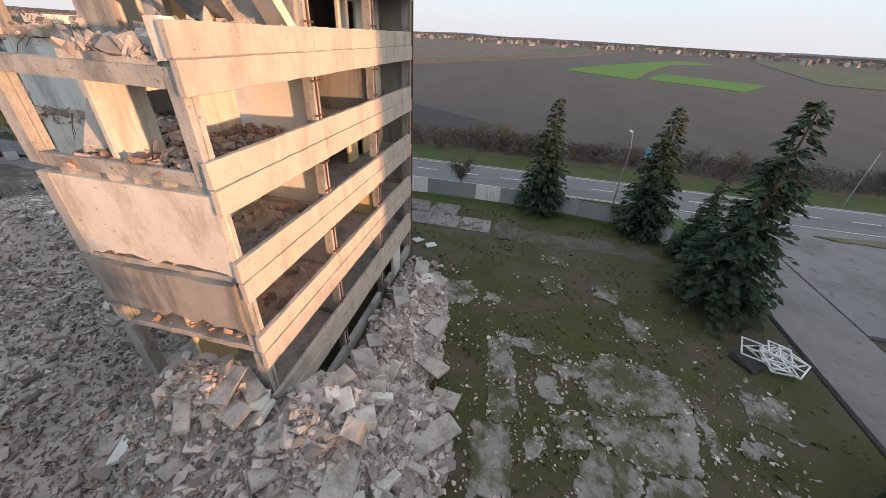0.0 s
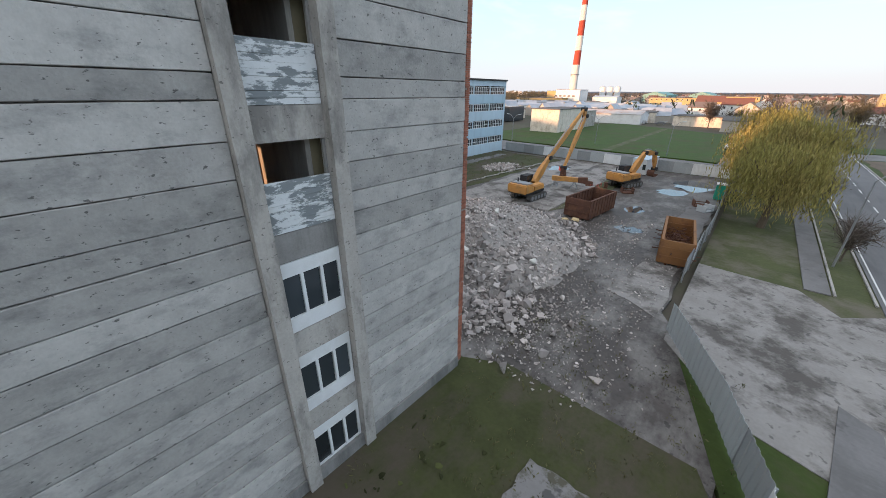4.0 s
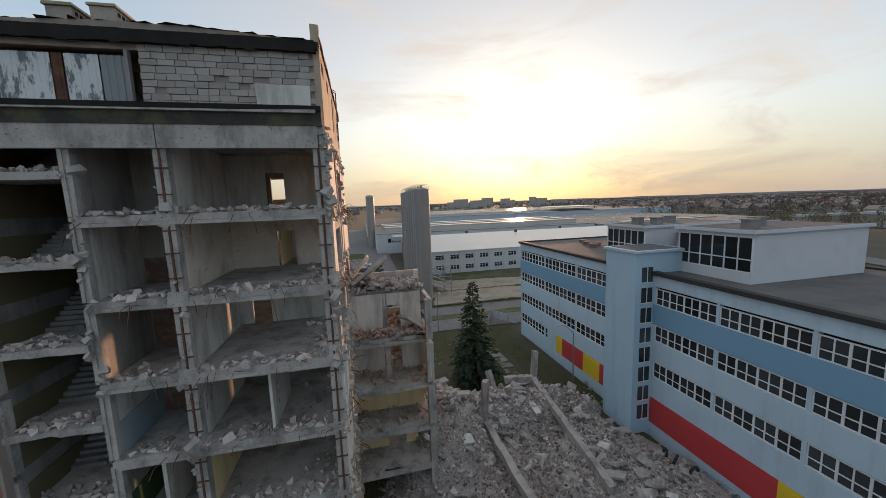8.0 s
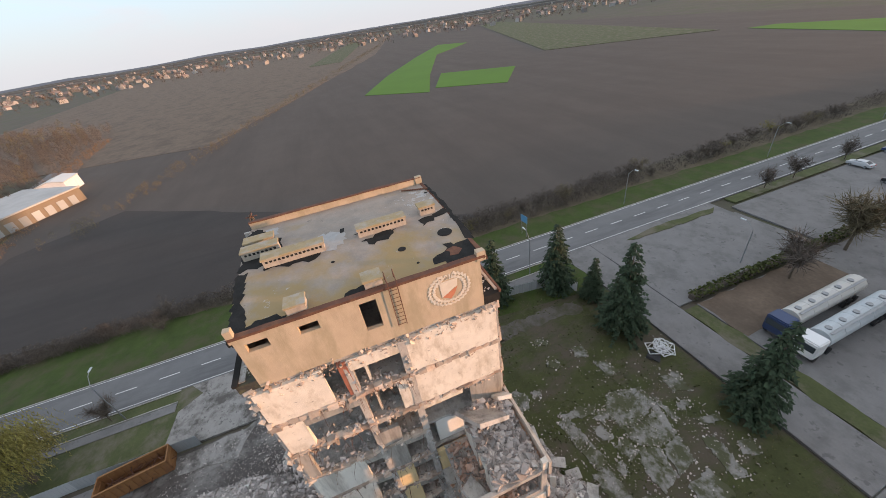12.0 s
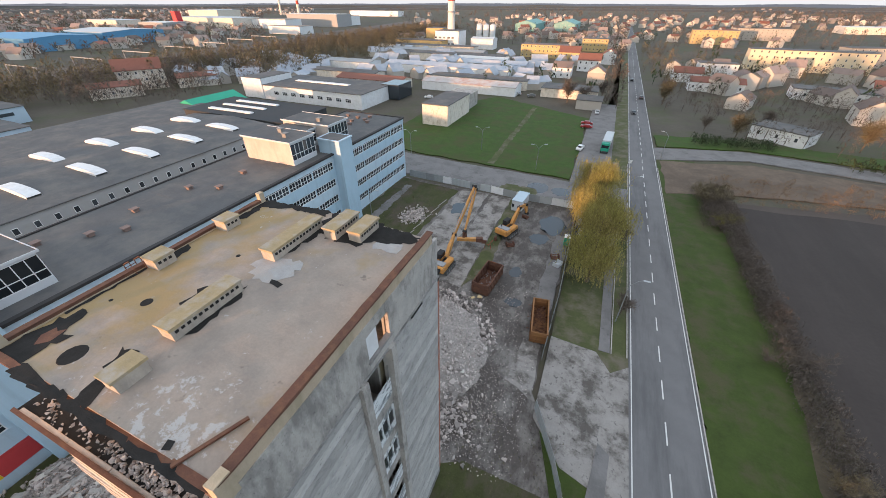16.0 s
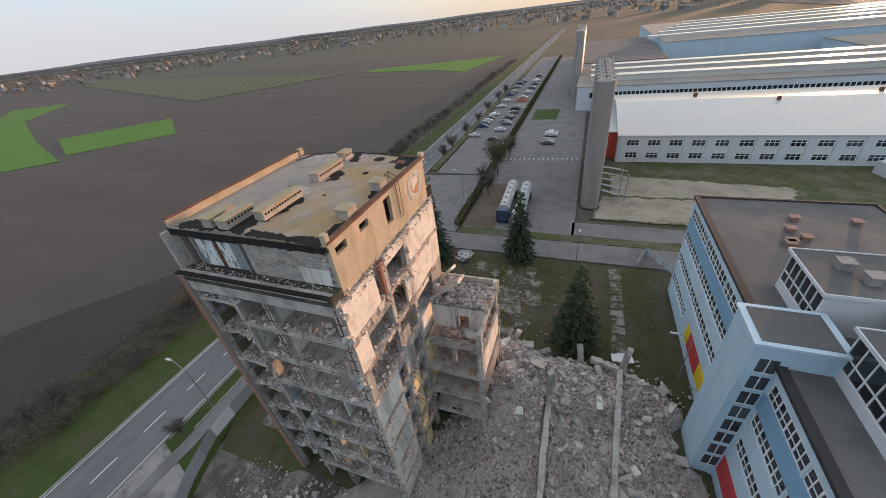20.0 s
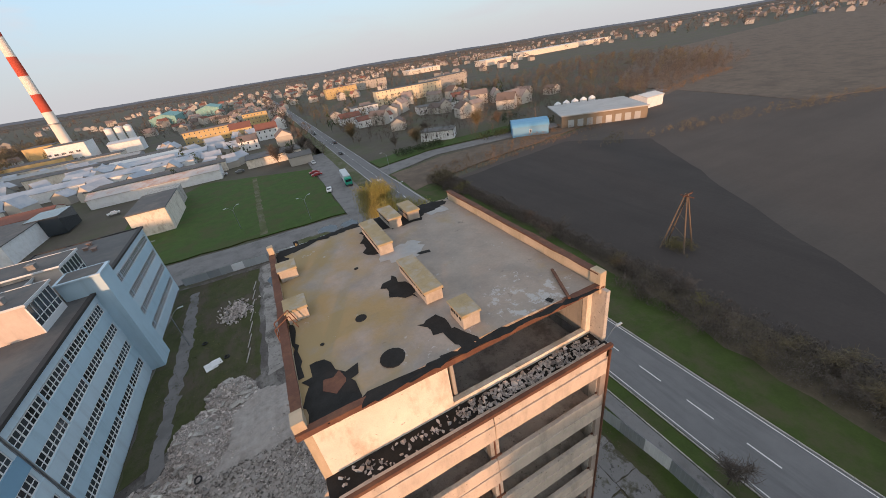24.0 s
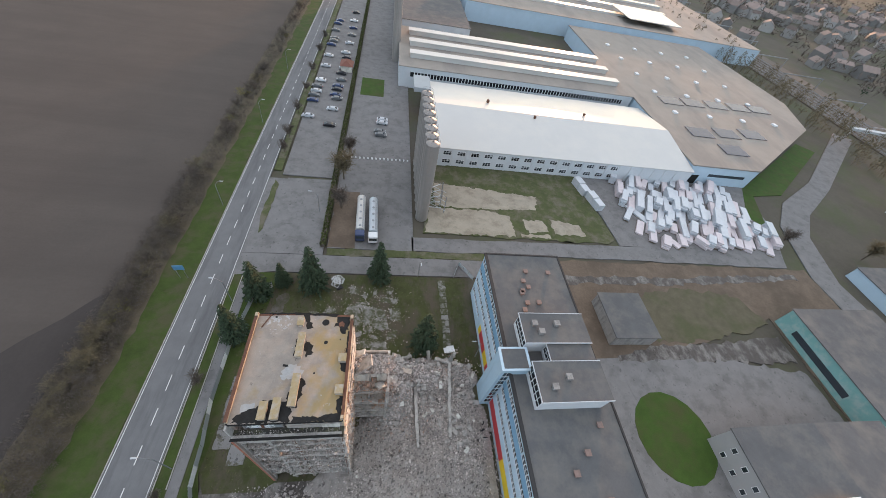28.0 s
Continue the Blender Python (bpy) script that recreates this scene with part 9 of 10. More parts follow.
# ---- cars and lorries ----
def car_meshes(est=False):
    bm = bmesh.new()
    prof = [(-2.2, 0.35), (-2.25, 0.75), (-2.05, 0.95), (-1.35, 1.0), (-0.75, 1.42), (0.9, 1.46), (1.75, 1.02) if not est else (2.0, 1.05), (2.2, 0.95), (2.25, 0.4)]
    if est:
        prof[5] = (1.7, 1.45)
    rows = []
    for y, k in ((-0.88, 0.93), (-0.84, 1.0), (0.84, 1.0), (0.88, 0.93)):
        rows.append([bm.verts.new((x * (0.985 if abs(y) > 0.85 else 1), y * (1 if z < 1.05 else 0.84), z if abs(y) < 0.85 or z < 1.05 else z - 0.06)) for x, z in prof])
    for a, b in zip(rows, rows[1:]):
        for i in range(len(prof) - 1):
            bm.faces.new((a[i], a[i + 1], b[i + 1], b[i]))
        bm.faces.new((a[-1], a[0], b[0], b[-1]))
    bm.faces.new(rows[0][::-1])
    bm.faces.new(rows[-1])
    gl = boxes((-0.72, -0.78, 1.05, 1.2 if not est else 1.8, 0.78, 1.36))
    for v in gl.verts:
        if v.co.z > 1.2:
            v.co.x *= 0.86
            v.co.y *= 0.9
    wins = bmesh.new()
    for y in (-0.775, 0.775):
        wins.faces.new([wins.verts.new((x, y * f, z)) for x, z, f in ((-1.05, 1.08, 1.02), (1.35 if not est else 1.85, 1.08, 1.02), (0.85 if not est else 1.6, 1.38, 0.97), (-0.65, 1.38, 0.97))])
    wins.faces.new([wins.verts.new(p) for p in ((-1.34, -0.66, 1.03), (-1.34, 0.66, 1.03), (-0.8, 0.6, 1.4), (-0.8, -0.6, 1.4))])
    e0 = 1.76 if not est else 2.02
    e1 = 0.98 if not est else 1.76
    wins.faces.new([wins.verts.new(p) for p in ((e0, -0.64, 1.06), (e0, 0.64, 1.06), (e1, 0.6, 1.42), (e1, -0.6, 1.42))])
    wh = bmesh.new()
    tube(wh, (0, -0.1, 0), (0, 0.1, 0), 0.32, seg=14)
    rim = bmesh.new()
    tube(rim, (0, -0.11, 0), (0, 0.11, 0), 0.19, seg=10)
    gl.free()
    return bm, mesh_of(wins, GLASS, "windows"), mesh_of(wh, BLACK, "wheel"), mesh_of(rim, STEEL, "rim")


BODY, WINS, WHEEL, RIM = car_meshes()
BODIES = []
for cm in CARS:
    BODIES.append(mesh_of(BODY.copy(), cm, "body"))
ebody, EWINS, _, _ = car_meshes(True)
EBODY = mesh_of(ebody, CARS[2], "body")
LAMP_R = mesh_of(boxes((2.16, -0.8, 0.75, 2.26, -0.5, 0.95)), PAINT_R, "tail_light")
LAMP_W = mesh_of(boxes((-2.27, -0.78, 0.68, -2.15, -0.45, 0.85)), WHITE, "headlight")
NAMES = ("silver", "white", "black", "dark blue", "dark red", "grey")


def car(x, y, a, k, est=False, where="parked on the asphalt"):
    t = thing("car", f"{NAMES[k]} {'estate car' if est else 'saloon car'} {where}", "car", pose(x, y, 0.03, 0, 0, a), "parked cars")
    part("body", EBODY if est else BODIES[k], None, t)
    part("windows", EWINS if est else WINS, None, t)
    for wx in (-1.35, 1.35):
        for wy in (-0.8, 0.8):
            w = part("wheel", WHEEL, None, t)
            w.matrix_basis = pose(wx, wy, 0.32)
            part("rim", RIM, None, w)
    for s in (0, 1.3):
        q = part("tail_light", LAMP_R, None, t)
        q.matrix_basis = pose(0, s, 0)
        q = part("headlight", LAMP_W, None, t)
        q.matrix_basis = pose(0, s - 0.06, 0)
    return t


rr = random.Random(77)
for x, ys in ((19.3, (-112, -124.5, -129, -132.5, -137, -143, -158, -170, -184, -189.5, -193, -205, -216, -221)), (11.0, (-107, -119, -128, -131, -136, -139, -145.5, -152, -158, -170, -176, -189, -201, -212, -224, -239))):
    for y in ys:
        car(x + rr.uniform(-0.5, 0.5), y, rr.choice((0, 180)) + rr.uniform(-4, 4), rr.choice((0, 0, 1, 2, 3, 5, 5)))
for y in (-103.6, -105.9, -112.4, -114.8):
    car(-8.2 + rr.uniform(-0.4, 0.4), y, rr.uniform(-4, 4), rr.choice((0, 5, 2)))
for x, y, a, k in ((9.8, 118, 80, 1), (9.6, 145, 0, 4), (9.3, 150, 0, 4), (12, 170, 90, 0), (-22, 192, 10, 5), (-30, 194, 0, 0), (-70, 168, 20, 1)):
    car(x, y, a, k)
for x, y, a in ((27.0, 176, 90), (31.0, 210, -90), (27, 262, 90)):
    car(x, y, a, 2, False, "standing on the road")


def lorry(m, cab_m, body_m, l, label, tanker):
    t = thing("lorry", label, "lorry", m, "lorries")
    bm = boxes((-1.1, -1.25, 0.9, 1.1, 1.25, 3.4))
    bmesh.ops.bevel(bm, geom=bm.edges, offset=0.15, segments=2, affect="EDGES")
    part("cab", bm, cab_m, t)
    part("windscreen", boxes((-1.14, -1.05, 2.0, -1.08, 1.05, 2.9)), GLASS, t)
    part("chassis", boxes((-1.0, -0.5, 0.7, l, 0.5, 1.0)), TRACK, t)
    if tanker:
        bm = bmesh.new()
        n = 5
        for i in range(n):
            tube(bm, (1.6 + i * (l - 1.6) / n, 0, 2.35), (1.6 + (i + 1) * (l - 1.6) / n - 0.06, 0, 2.35), 1.25, seg=16)
        part("tank", bm, body_m, t)
        for i in range(n):
            part("tank_hatch", tube(bmesh.new(), (2.6 + i * (l - 2) / n, 0, 3.55), (2.6 + i * (l - 2) / n, 0, 3.75), 0.35, seg=10), STEEL, t)
        part("catwalk", boxes((1.8, -0.9, 3.55, l - 0.3, -0.6, 3.62)), STEEL, t)
    else:
        part("box_body", boxes((1.4, -1.28, 1.05, l, 1.28, 3.7)), body_m, t)
    for x in (0.0, 2.6, l - 3.4, l - 2.2, l - 1.0):
        for s in (-1.05, 1.05):
            bm = bmesh.new()
            tube(bm, (x, s - 0.16, 0.52), (x, s + 0.16, 0.52), 0.52, seg=14)
            part("wheel", bm, BLACK, t)
    return t


lorry(pose(-4.4, -49.2, 0, 0, 0, -88), CARS[3], TIN_W, 15.5, "dark blue lorry with a white tank trailer", True)
lorry(pose(-8.0, -48.6, 0, 0, 0, -88), CARS[1], TIN_L, 15.5, "white lorry with a silver tank trailer", True)
lorry(pose(17.4, 117.5, 0, 0, 0, 86), PLASTIC_G, TIN_L, 13.0, "green lorry with a grey box body", False)
# row of white bollards across the factory yard
BOL = mesh_of(tube(bmesh.new(), (0, 0, 0), (0, 0, 0.55), 0.28, 0.24, 10), WHITE, "bollard")
for i in range(17):
    ob = new("bollard", BOL)
    ob.matrix_basis = pose(4.0 - i * 1.4, -88.0 - 0.05 * i, 0)
    tagged(ob, "white concrete bollard across the yard", "bollard", "bollards in the yard")
for x, y, w in ((9.2, -158, 3.0),):
    t = thing("gatehouse", "small gatehouse with a red hipped roof", "building", pose(x, y, 0))
    part("wall", boxes((-2.4, -3, 0, 2.4, 3, 2.8)), PLAST, t)
    bm = bmesh.new()
    b4 = [bm.verts.new(p) for p in ((-3, -3.6, 2.8), (3, -3.6, 2.8), (3, 3.6, 2.8), (-3, 3.6, 2.8))]
    t2 = [bm.verts.new(p) for p in ((0, -1.2, 4.6), (0, 1.2, 4.6))]
    for f in ((b4[0], b4[1], t2[0]), (b4[1], b4[2], t2[1], t2[0]), (b4[2], b4[3], t2[1]), (b4[3], b4[0], t2[0], t2[1]), tuple(b4[::-1])):
        bm.faces.new(f)
    part("roof", bm, TILE_R, t)
# graffiti inside the tower
cu = bpy.data.curves.new("letter", "FONT")
cu.body, cu.size, cu.extrude, cu.offset = "S", 1.7, 0.012, 0.05
tmp = bpy.data.objects.new("letter", cu)
scene.collection.objects.link(tmp)
gme = bpy.data.meshes.new_from_object(tmp)
bpy.data.objects.remove(tmp)
gme.materials.clear()
gme.materials.append(PAINT_R)
g = new("wall_letter", gme)
g.matrix_basis = pose(3.84, -5.965, FL[4] + 1.15, 90, 0, 0) @ Matrix.Diagonal((1.25, 1, 1, 1))
cu = bpy.data.curves.new("fill", "FONT")
cu.body, cu.size, cu.extrude, cu.offset = "S", 1.7, 0.004, -0.01
tmp = bpy.data.objects.new("fill", cu)
scene.collection.objects.link(tmp)
gme = bpy.data.meshes.new_from_object(tmp)
bpy.data.objects.remove(tmp)
gme.materials.clear()
gme.materials.append(PAINT_S)
part("letter_fill", gme, None, g, "pale pink spray fill").matrix_basis = pose(0, 0, 0.014)
tagged(g, "large red letter S sprayed on a wall", "graffiti")
rr = random.Random(91)
for y0, z0, x, m, lab in ((-7.1, FL[3] + 0.5, -6.07, PAINT_P, "purple unreadable tag sprayed on a wall"), (-5.7, FL[2] + 0.5, -3.17, PAINT_B, "dark blue unreadable tag sprayed on a wall")):
    bm = bmesh.new()
    for i in range(26):
        a = rr.uniform(0, 6.28)
        c = Vector((x, y0 + rr.uniform(0, 2.6), z0 + rr.uniform(0, 1.5)))
        box(bm, -0.006, -0.05, -0.28, 0.006, 0.05, 0.28, 0, Matrix.Translation(c) @ Matrix.Rotation(a, 4, "X"))
    solo("wall_tag", bm, m, lab, "graffiti")

# ---- distance: buildings, chimneys, railway, woods, suburbs ----
RNG = np.random.RandomState(31)


def houses(name, rows, wall, roofm, label, category="houses"):
    """Many small far houses joined: rows of x, y, width, depth, wall height, ridge, turn. One mesh of walls with gables and pitched roofs."""
    vs, fs, mi, n = [], [], [], 0
    for x, y, w, d, h, r, a in rows:
        ca, sa = math.cos(a), math.sin(a)
        loc = [(-w, -d, -0.4), (w, -d, -0.4), (w, d, -0.4), (-w, d, -0.4), (-w, -d, h), (w, -d, h), (w, d, h), (-w, d, h), (-w, 0, h + r), (w, 0, h + r)]
        o = 1.06
        loc += [(-w * o, -d * o, h + 0.02), (w * o, -d * o, h + 0.02), (w * o, 0, h + r + 0.15), (-w * o, 0, h + r + 0.15), (w * o, d * o, h + 0.02), (-w * o, d * o, h + 0.02)]
        vs += [(x + (p * ca - q * sa) / 2, y + (p * sa + q * ca) / 2, z) for p, q, z in loc]
        for f, m in (((0, 1, 5, 4), 0), ((1, 2, 6, 9, 5), 0), ((2, 3, 7, 6), 0), ((3, 0, 4, 8, 7), 0), ((10, 11, 12, 13), 1), ((13, 12, 14, 15), 1)):
            fs.append([n + k for k in f])
            mi.append(m)
        n += 16
    me = bpy.data.meshes.new(name)
    me.from_pydata(vs, [], fs)
    me.materials.append(wall)
    me.materials.append(roofm)
    me.polygons.foreach_set("material_index", mi)
    return tagged(new(name, me), label, category, kind="stuff")


def wood(name, pts, material, label, h=(5, 10), leaves=16, wide=0.34):
    """Many small trees: each a thin stem and a loose crown of leaf-like quads with gaps."""
    pts = np.array(pts)
    n = len(pts)
    hh = RNG.uniform(h[0], h[1], n)
    k = leaves
    ang = RNG.uniform(0, 6.283, (n, k))
    up = RNG.uniform(0.25, 1.0, (n, k))
    rad = wide * np.sqrt(RNG.uniform(0, 1, (n, k))) * np.sin(np.clip((up - 0.1) / 0.95, 0, 1) * 3.0 + 0.1)
    c = np.stack([pts[:, 0, None] + hh[:, None] * rad * np.cos(ang), pts[:, 1, None] + hh[:, None] * rad * np.sin(ang), hh[:, None] * up], 2)
    u = RNG.normal(0, 1, (n, k, 3)) * np.array((0.6, 0.6, 1.3))
    u /= np.linalg.norm(u, axis=2, keepdims=True)
    w = np.cross(u, RNG.normal(0, 1, (n, k, 3)))
    w /= np.linalg.norm(w, axis=2, keepdims=True) + 1e-6
    s = (hh[:, None] * RNG.uniform(0.10, 0.22, (n, k)) * (14.0 / k) ** 0.62)[..., None]
    rows = np.stack([c, u * s, w * s * 0.26], 2).reshape(-1, 3, 3)
    stem = np.zeros((n, 3, 3))
    stem[:, 0] = np.stack([pts[:, 0], pts[:, 1], hh * 0.3], 1)
    stem[:, 1, 2] = hh * 0.35
    stem[:, 2, 0] = hh * 0.02
    rows = np.concatenate([rows, stem])
    ob = new(name, quads(rows, name, material))
    return tagged(ob, label, "trees", kind="stuff")


def patch(n, x0, x1, y0, y1, slope=0.0):
    p = RNG.uniform(0, 1, (n, 2))
    x = x0 + (x1 - x0) * p[:, 0]
    return np.stack([x, y0 + (y1 - y0) * p[:, 1] + slope * (x - x0)], 1)


def ring(n, r0, r1, a0, a1):
    """Places between two radii and two bearings, degrees counter-clockwise from +Y."""
    r = np.sqrt(RNG.uniform(r0 * r0, r1 * r1, n))
    a = np.radians(RNG.uniform(a0, a1, n))
    return np.stack([-r * np.sin(a), r * np.cos(a)], 1)


# chimneys
def chimney(x, y, h, r0, r1, bands, plain, label):
    t = thing("chimney", label, "chimney")
    bm = tube(bmesh.new(), (x, y, -0.3), (x, y, plain), r0, r0 + (r1 - r0) * plain / h, 20)
    part("shaft", bm, STACK_W, t)
    step = (h - plain) / bands
    for i in range(bands):
        z0, z1 = plain + i * step, plain + (i + 1) * step
        part("band", tube(bmesh.new(), (x, y, z0), (x, y, z1), r0 + (r1 - r0) * z0 / h, r0 + (r1 - r0) * z1 / h, 20), STACK_R if i % 2 == 0 else STACK_W, t)
    part("rim", tube(bmesh.new(), (x, y, h), (x, y, h + 1.5), r1 + 0.3, seg=20), TAR_DARK, t)
    for z in (plain * 0.75, plain + 0.6 * (h - plain)):
        r = r0 + (r1 - r0) * z / h
        part("gallery", tube(bmesh.new(), (x, y, z), (x, y, z + 1.1), r + 0.8, seg=20), STEEL, t)
    return t


chimney(-162, 425, 152, 4.2, 2.3, 8, 41, "tall chimney with red and white bands")
chimney(-1010, 1135, 118, 5.0, 2.4, 8, 30, "distant chimney with red and white bands")
chimney(-1075, 1120, 60, 3.4, 2.4, 1, 55, "short pale distant chimney")

# boiler house, tanks, and buildings round it
bh = hall("boiler_house", "white boiler house beside the chimney", -164, 386, -138, 408, 16, WHITE, ROOF_G)
windows(bh, [(-162 + i * 4.8, 385.9, z, 180) for i in range(5) for z in (3.5, 9)])
hall("boiler_annex", "low ochre annex of the boiler house", -212, 348, -108, 362, 6, PLAST, ROOF_G)
hall("boiler_annex", "low yellow workshop beside the boiler house", -205, 372, -150, 392, 8, HOUSE_Y, ROOF_G)
hall("boiler_annex", "yellow block behind the boiler house", -200, 440, -178, 462, 15, HOUSE_Y, ROOF_G)
for i in range(3):
    t = thing("storage_tank", "white upright steel tank", "tank", pose(-136 + i * 8, 447, 0), "tanks by the boiler house")
    part("shell", tube(bmesh.new(), (0, 0, 0), (0, 0, 19), 3.2, seg=20), WHITE, t)
    part("cap", tube(bmesh.new(), (0, 0, 19), (0, 0, 20.2), 3.2, 0.5, 20), TIN_L, t)
hall("pump_hall", "white pump hall with a shallow roof", -128, 396, -104, 412, 9, WHITE, TIN_L, ridge=1.5)


def block(name, label, x, y, w, d, h, a, wall, roofm, floors, ridge=0.0, bays=None, group="", vault=False):
    """A house or office with a window grid on its two long sides, turned by a degrees about its middle."""
    t = thing(name, label, "building", pose(x, y, 0, 0, 0, a), group)
    part("wall", boxes((-w / 2, -d / 2, -0.3, w / 2, d / 2, h - 0.12)), wall, t)
    bm = bmesh.new()
    o = 0.35
    prof = ((-d / 2 - o, h), (0, h + ridge), (d / 2 + o, h)) if ridge and not vault else [(-(d / 2 + o) * math.cos(math.pi * i / 8), h + ridge * math.sin(math.pi * i / 8)) for i in range(9)] if vault else ((-d / 2 - o, h), (d / 2 + o, h))
    for p, q in zip(prof, prof[1:]):
        c = [bm.verts.new(v) for v in ((-w / 2 - o, p[0], p[1]), (w / 2 + o, p[0], p[1]), (w / 2 + o, q[0], q[1]), (-w / 2 - o, q[0], q[1]))]
        lo = [bm.verts.new(v.co - Vector((0, 0, 0.25))) for v in c]
        bm.faces.new(c)
        bm.faces.new(lo[::-1])
        for i in range(4):
            bm.faces.new((lo[i], lo[(i + 1) % 4], c[(i + 1) % 4], c[i]))
    if ridge:
        for e in (-w / 2 + 0.02, w / 2 - 0.02):
            gb = bmesh.new()
            gb.faces.new([gb.verts.new((e, p, q - 0.12)) for p, q in prof])
            part("gable", gb, wall, t)
    bmesh.ops.remove_doubles(bm, verts=bm.verts, dist=0.001)
    part("roof", bm, roofm, t)
    n = bays or max(1, int(w / 3.4))
    fh = h / floors
    for k in range(floors):
        for i in range(n):
            u = -w / 2 + (i + 0.5) * w / n
            for v, turn, off in ((-d / 2 - 0.05, 0, -0.5), (d / 2 + 0.05, 180, 0.5)):
                wd = part("window", W1F, None, t)
                wd.matrix_basis = pose(u + off, v, fh * k + fh * 0.33, 0, 0, turn)
                part("pane", W1P, None, wd)
    return t


# market halls and sheds north of the lawn
MOTTLE = mat("rust_mottled_white_roof", (0.46, 0.43, 0.42), rough=0.7, var=0.15, scale=0.3, tint=(0.42, 0.26, 0.20), tint_amount=0.9, tint_scale=0.16)
BLUEROOF = mat("pale_blue_metal_roof", (0.32, 0.36, 0.42), rough=0.55, var=0.15, scale=0.2, tint=(0.46, 0.47, 0.49), tint_amount=0.7, tint_scale=0.12)
hall("market_hall", "long low market hall with a rust-mottled white roof", -84, 189, -30, 203, 4.2, WHITE, MOTTLE, ridge=1.6)
hall("market_hall", "long low market hall with a dark roof", -90, 207, -28, 219, 4.6, PLAST, ROOF_G, ridge=0.8)
hall("market_hall", "long low hall with a pale blue roof", -136, 236, -46, 252, 5.0, WHITE, BLUEROOF, ridge=1.6)
hall("market_hall", "long low hall with a pale grey-blue roof", -116, 262, -41, 278, 5.0, HALLW, BLUEROOF, ridge=1.6)
hall("market_hall", "red-roofed low shed row", -135, 178, -92, 192, 4.4, PLAST, TILE_R, ridge=1.8)
hall("market_hall", "cream shed row with a grey roof", -170, 196, -120, 208, 4.4, PLAST, ROOF_G, ridge=0.8)
hall("market_hall", "white shed with a grey metal roof", -180, 224, -142, 240, 6.0, WHITE, TIN_G, ridge=1.0)
hall("market_hall", "low ochre shed row before the boiler house", -150, 300, -66, 314, 5.0, PLAST, ROOF_G, ridge=0.6)
hall("market_hall", "low grey-roofed shed row", -190, 320, -90, 334, 5.0, HALLG, TIN_G, ridge=1.2)
hall("market_hall", "pale hall with a white roof among the stalls", -100, 285, -60, 297, 5.0, HALLW, TIN_W, ridge=1.0)
hall("shop_hall", "grey flat shop hall beside the road", -18, 196, 10, 212, 4.2, PLAST, ROOF_G)
hall("shop_hall", "small brick shop with a dark roof", 2, 176, 13, 186, 4.0, HOUSE, ROOF_G, ridge=1.4)
block("office", "yellow three-storey office by the market", -45, 360, 40, 14, 10, 0, HOUSE_Y, ROOF_MIX, 3)
block("office", "yellow apartment house beside the road", -7, 427, 24, 14, 11, 0, HOUSE_Y, ROOF_G, 3)
block("house", "white house with a red roof beside the road", -2, 296, 15, 11, 7, 0, WHITE, TILE_R, 2, 4.0)
block("house", "cream house with a brown roof beside the road", 6, 250, 13, 10, 6, 90, HOUSE, ROOF_MIX, 2, 3.6)
block("house", "small white house beside the road", -16, 262, 12, 10, 6, 0, WHITE, ROOF_MIX, 2, 3.0)
block("house", "white house with a red-brown roof", 10, 340, 14, 10, 7, 90, WHITE, TILE_R, 2, 3.6)
block("house", "yellow house with a red roof", -20, 330, 16, 12, 8, 0, HOUSE_Y, TILE_R, 2, 4)
# apartment blocks
block("apartment_block", "long cream apartment block with four storeys", 140, 356, 70, 13, 13, -4, mat("cream_block_walls", (0.66, 0.56, 0.40), var=0.1, scale=0.3), ROOF_G, 4, bays=16)
block("apartment_block", "cream apartment block behind trees", 205, 402, 66, 13, 13, 16, HOUSE, ROOF_G, 4, bays=14)
block("apartment_block", "ochre apartment block further off", 115, 560, 46, 14, 14, 0, HOUSE_Y, ROOF_MIX, 4, bays=10)
block("apartment_block", "pale apartment block further off", 182, 640, 60, 14, 13, 0, HOUSE, ROOF_G, 4, bays=12)
# north-east corner
block("garage", "white garage with blue doors", 76, 158, 17, 11, 4.4, -36, WHITE, ROOF_G, 1, bays=3)
block("barn", "blue metal barn with a rounded roof", 106, 122, 16, 12, 4.2, -32, TIN_BLUE, TIN_BLUE, 1, 2.2, bays=1, vault=True)
gh = thing("grey_store", "broad grey-roofed store at the field's end", "building", pose(143, 118, 0, 0, 0, -30))
part("wall", boxes((-19, -15, -0.3, 19, 15, 5.0)), mat("brown_shed_wall", (0.20, 0.165, 0.125), var=0.2, scale=0.4), gh)
part("roof", boxes((-19.4, -15.4, 5.0, 19.4, 15.4, 5.5)), mat("pale_grey_roof", (0.42, 0.41, 0.40), var=0.12, scale=0.1, tint=(0.32, 0.31, 0.3), tint_amount=0.5, tint_scale=0.08), gh)
for i in range(8):
    g = part("gate", boxes((-16 + i * 4.2, -15.12, 0, -13.4 + i * 4.2, -14.95, 3.2)), TIN_G, gh)
for i in range(5):
    tk = thing("round_tank", "white plastic tank behind the store", "tank", pose(141 + i * 5, 141 - i * 1.2, 0), "white tanks")
    part("shell", tube(bmesh.new(), (0, 0, 0), (0, 0, 5.5), 1.8, seg=16), WHITE, tk)
    part("cap", tube(bmesh.new(), (0, 0, 5.5), (0, 0, 6.6), 1.8, 0.4, 16), WHITE, tk)
hall("shed", "white annex with an orange wall", 168, 108, 180, 118, 5, WHITE, TIN_W, ridge=1.2)
block("house", "white bungalow behind the street", 69, 250, 26, 11, 4.6, 0, WHITE, TILE_R, 1, 2.2)
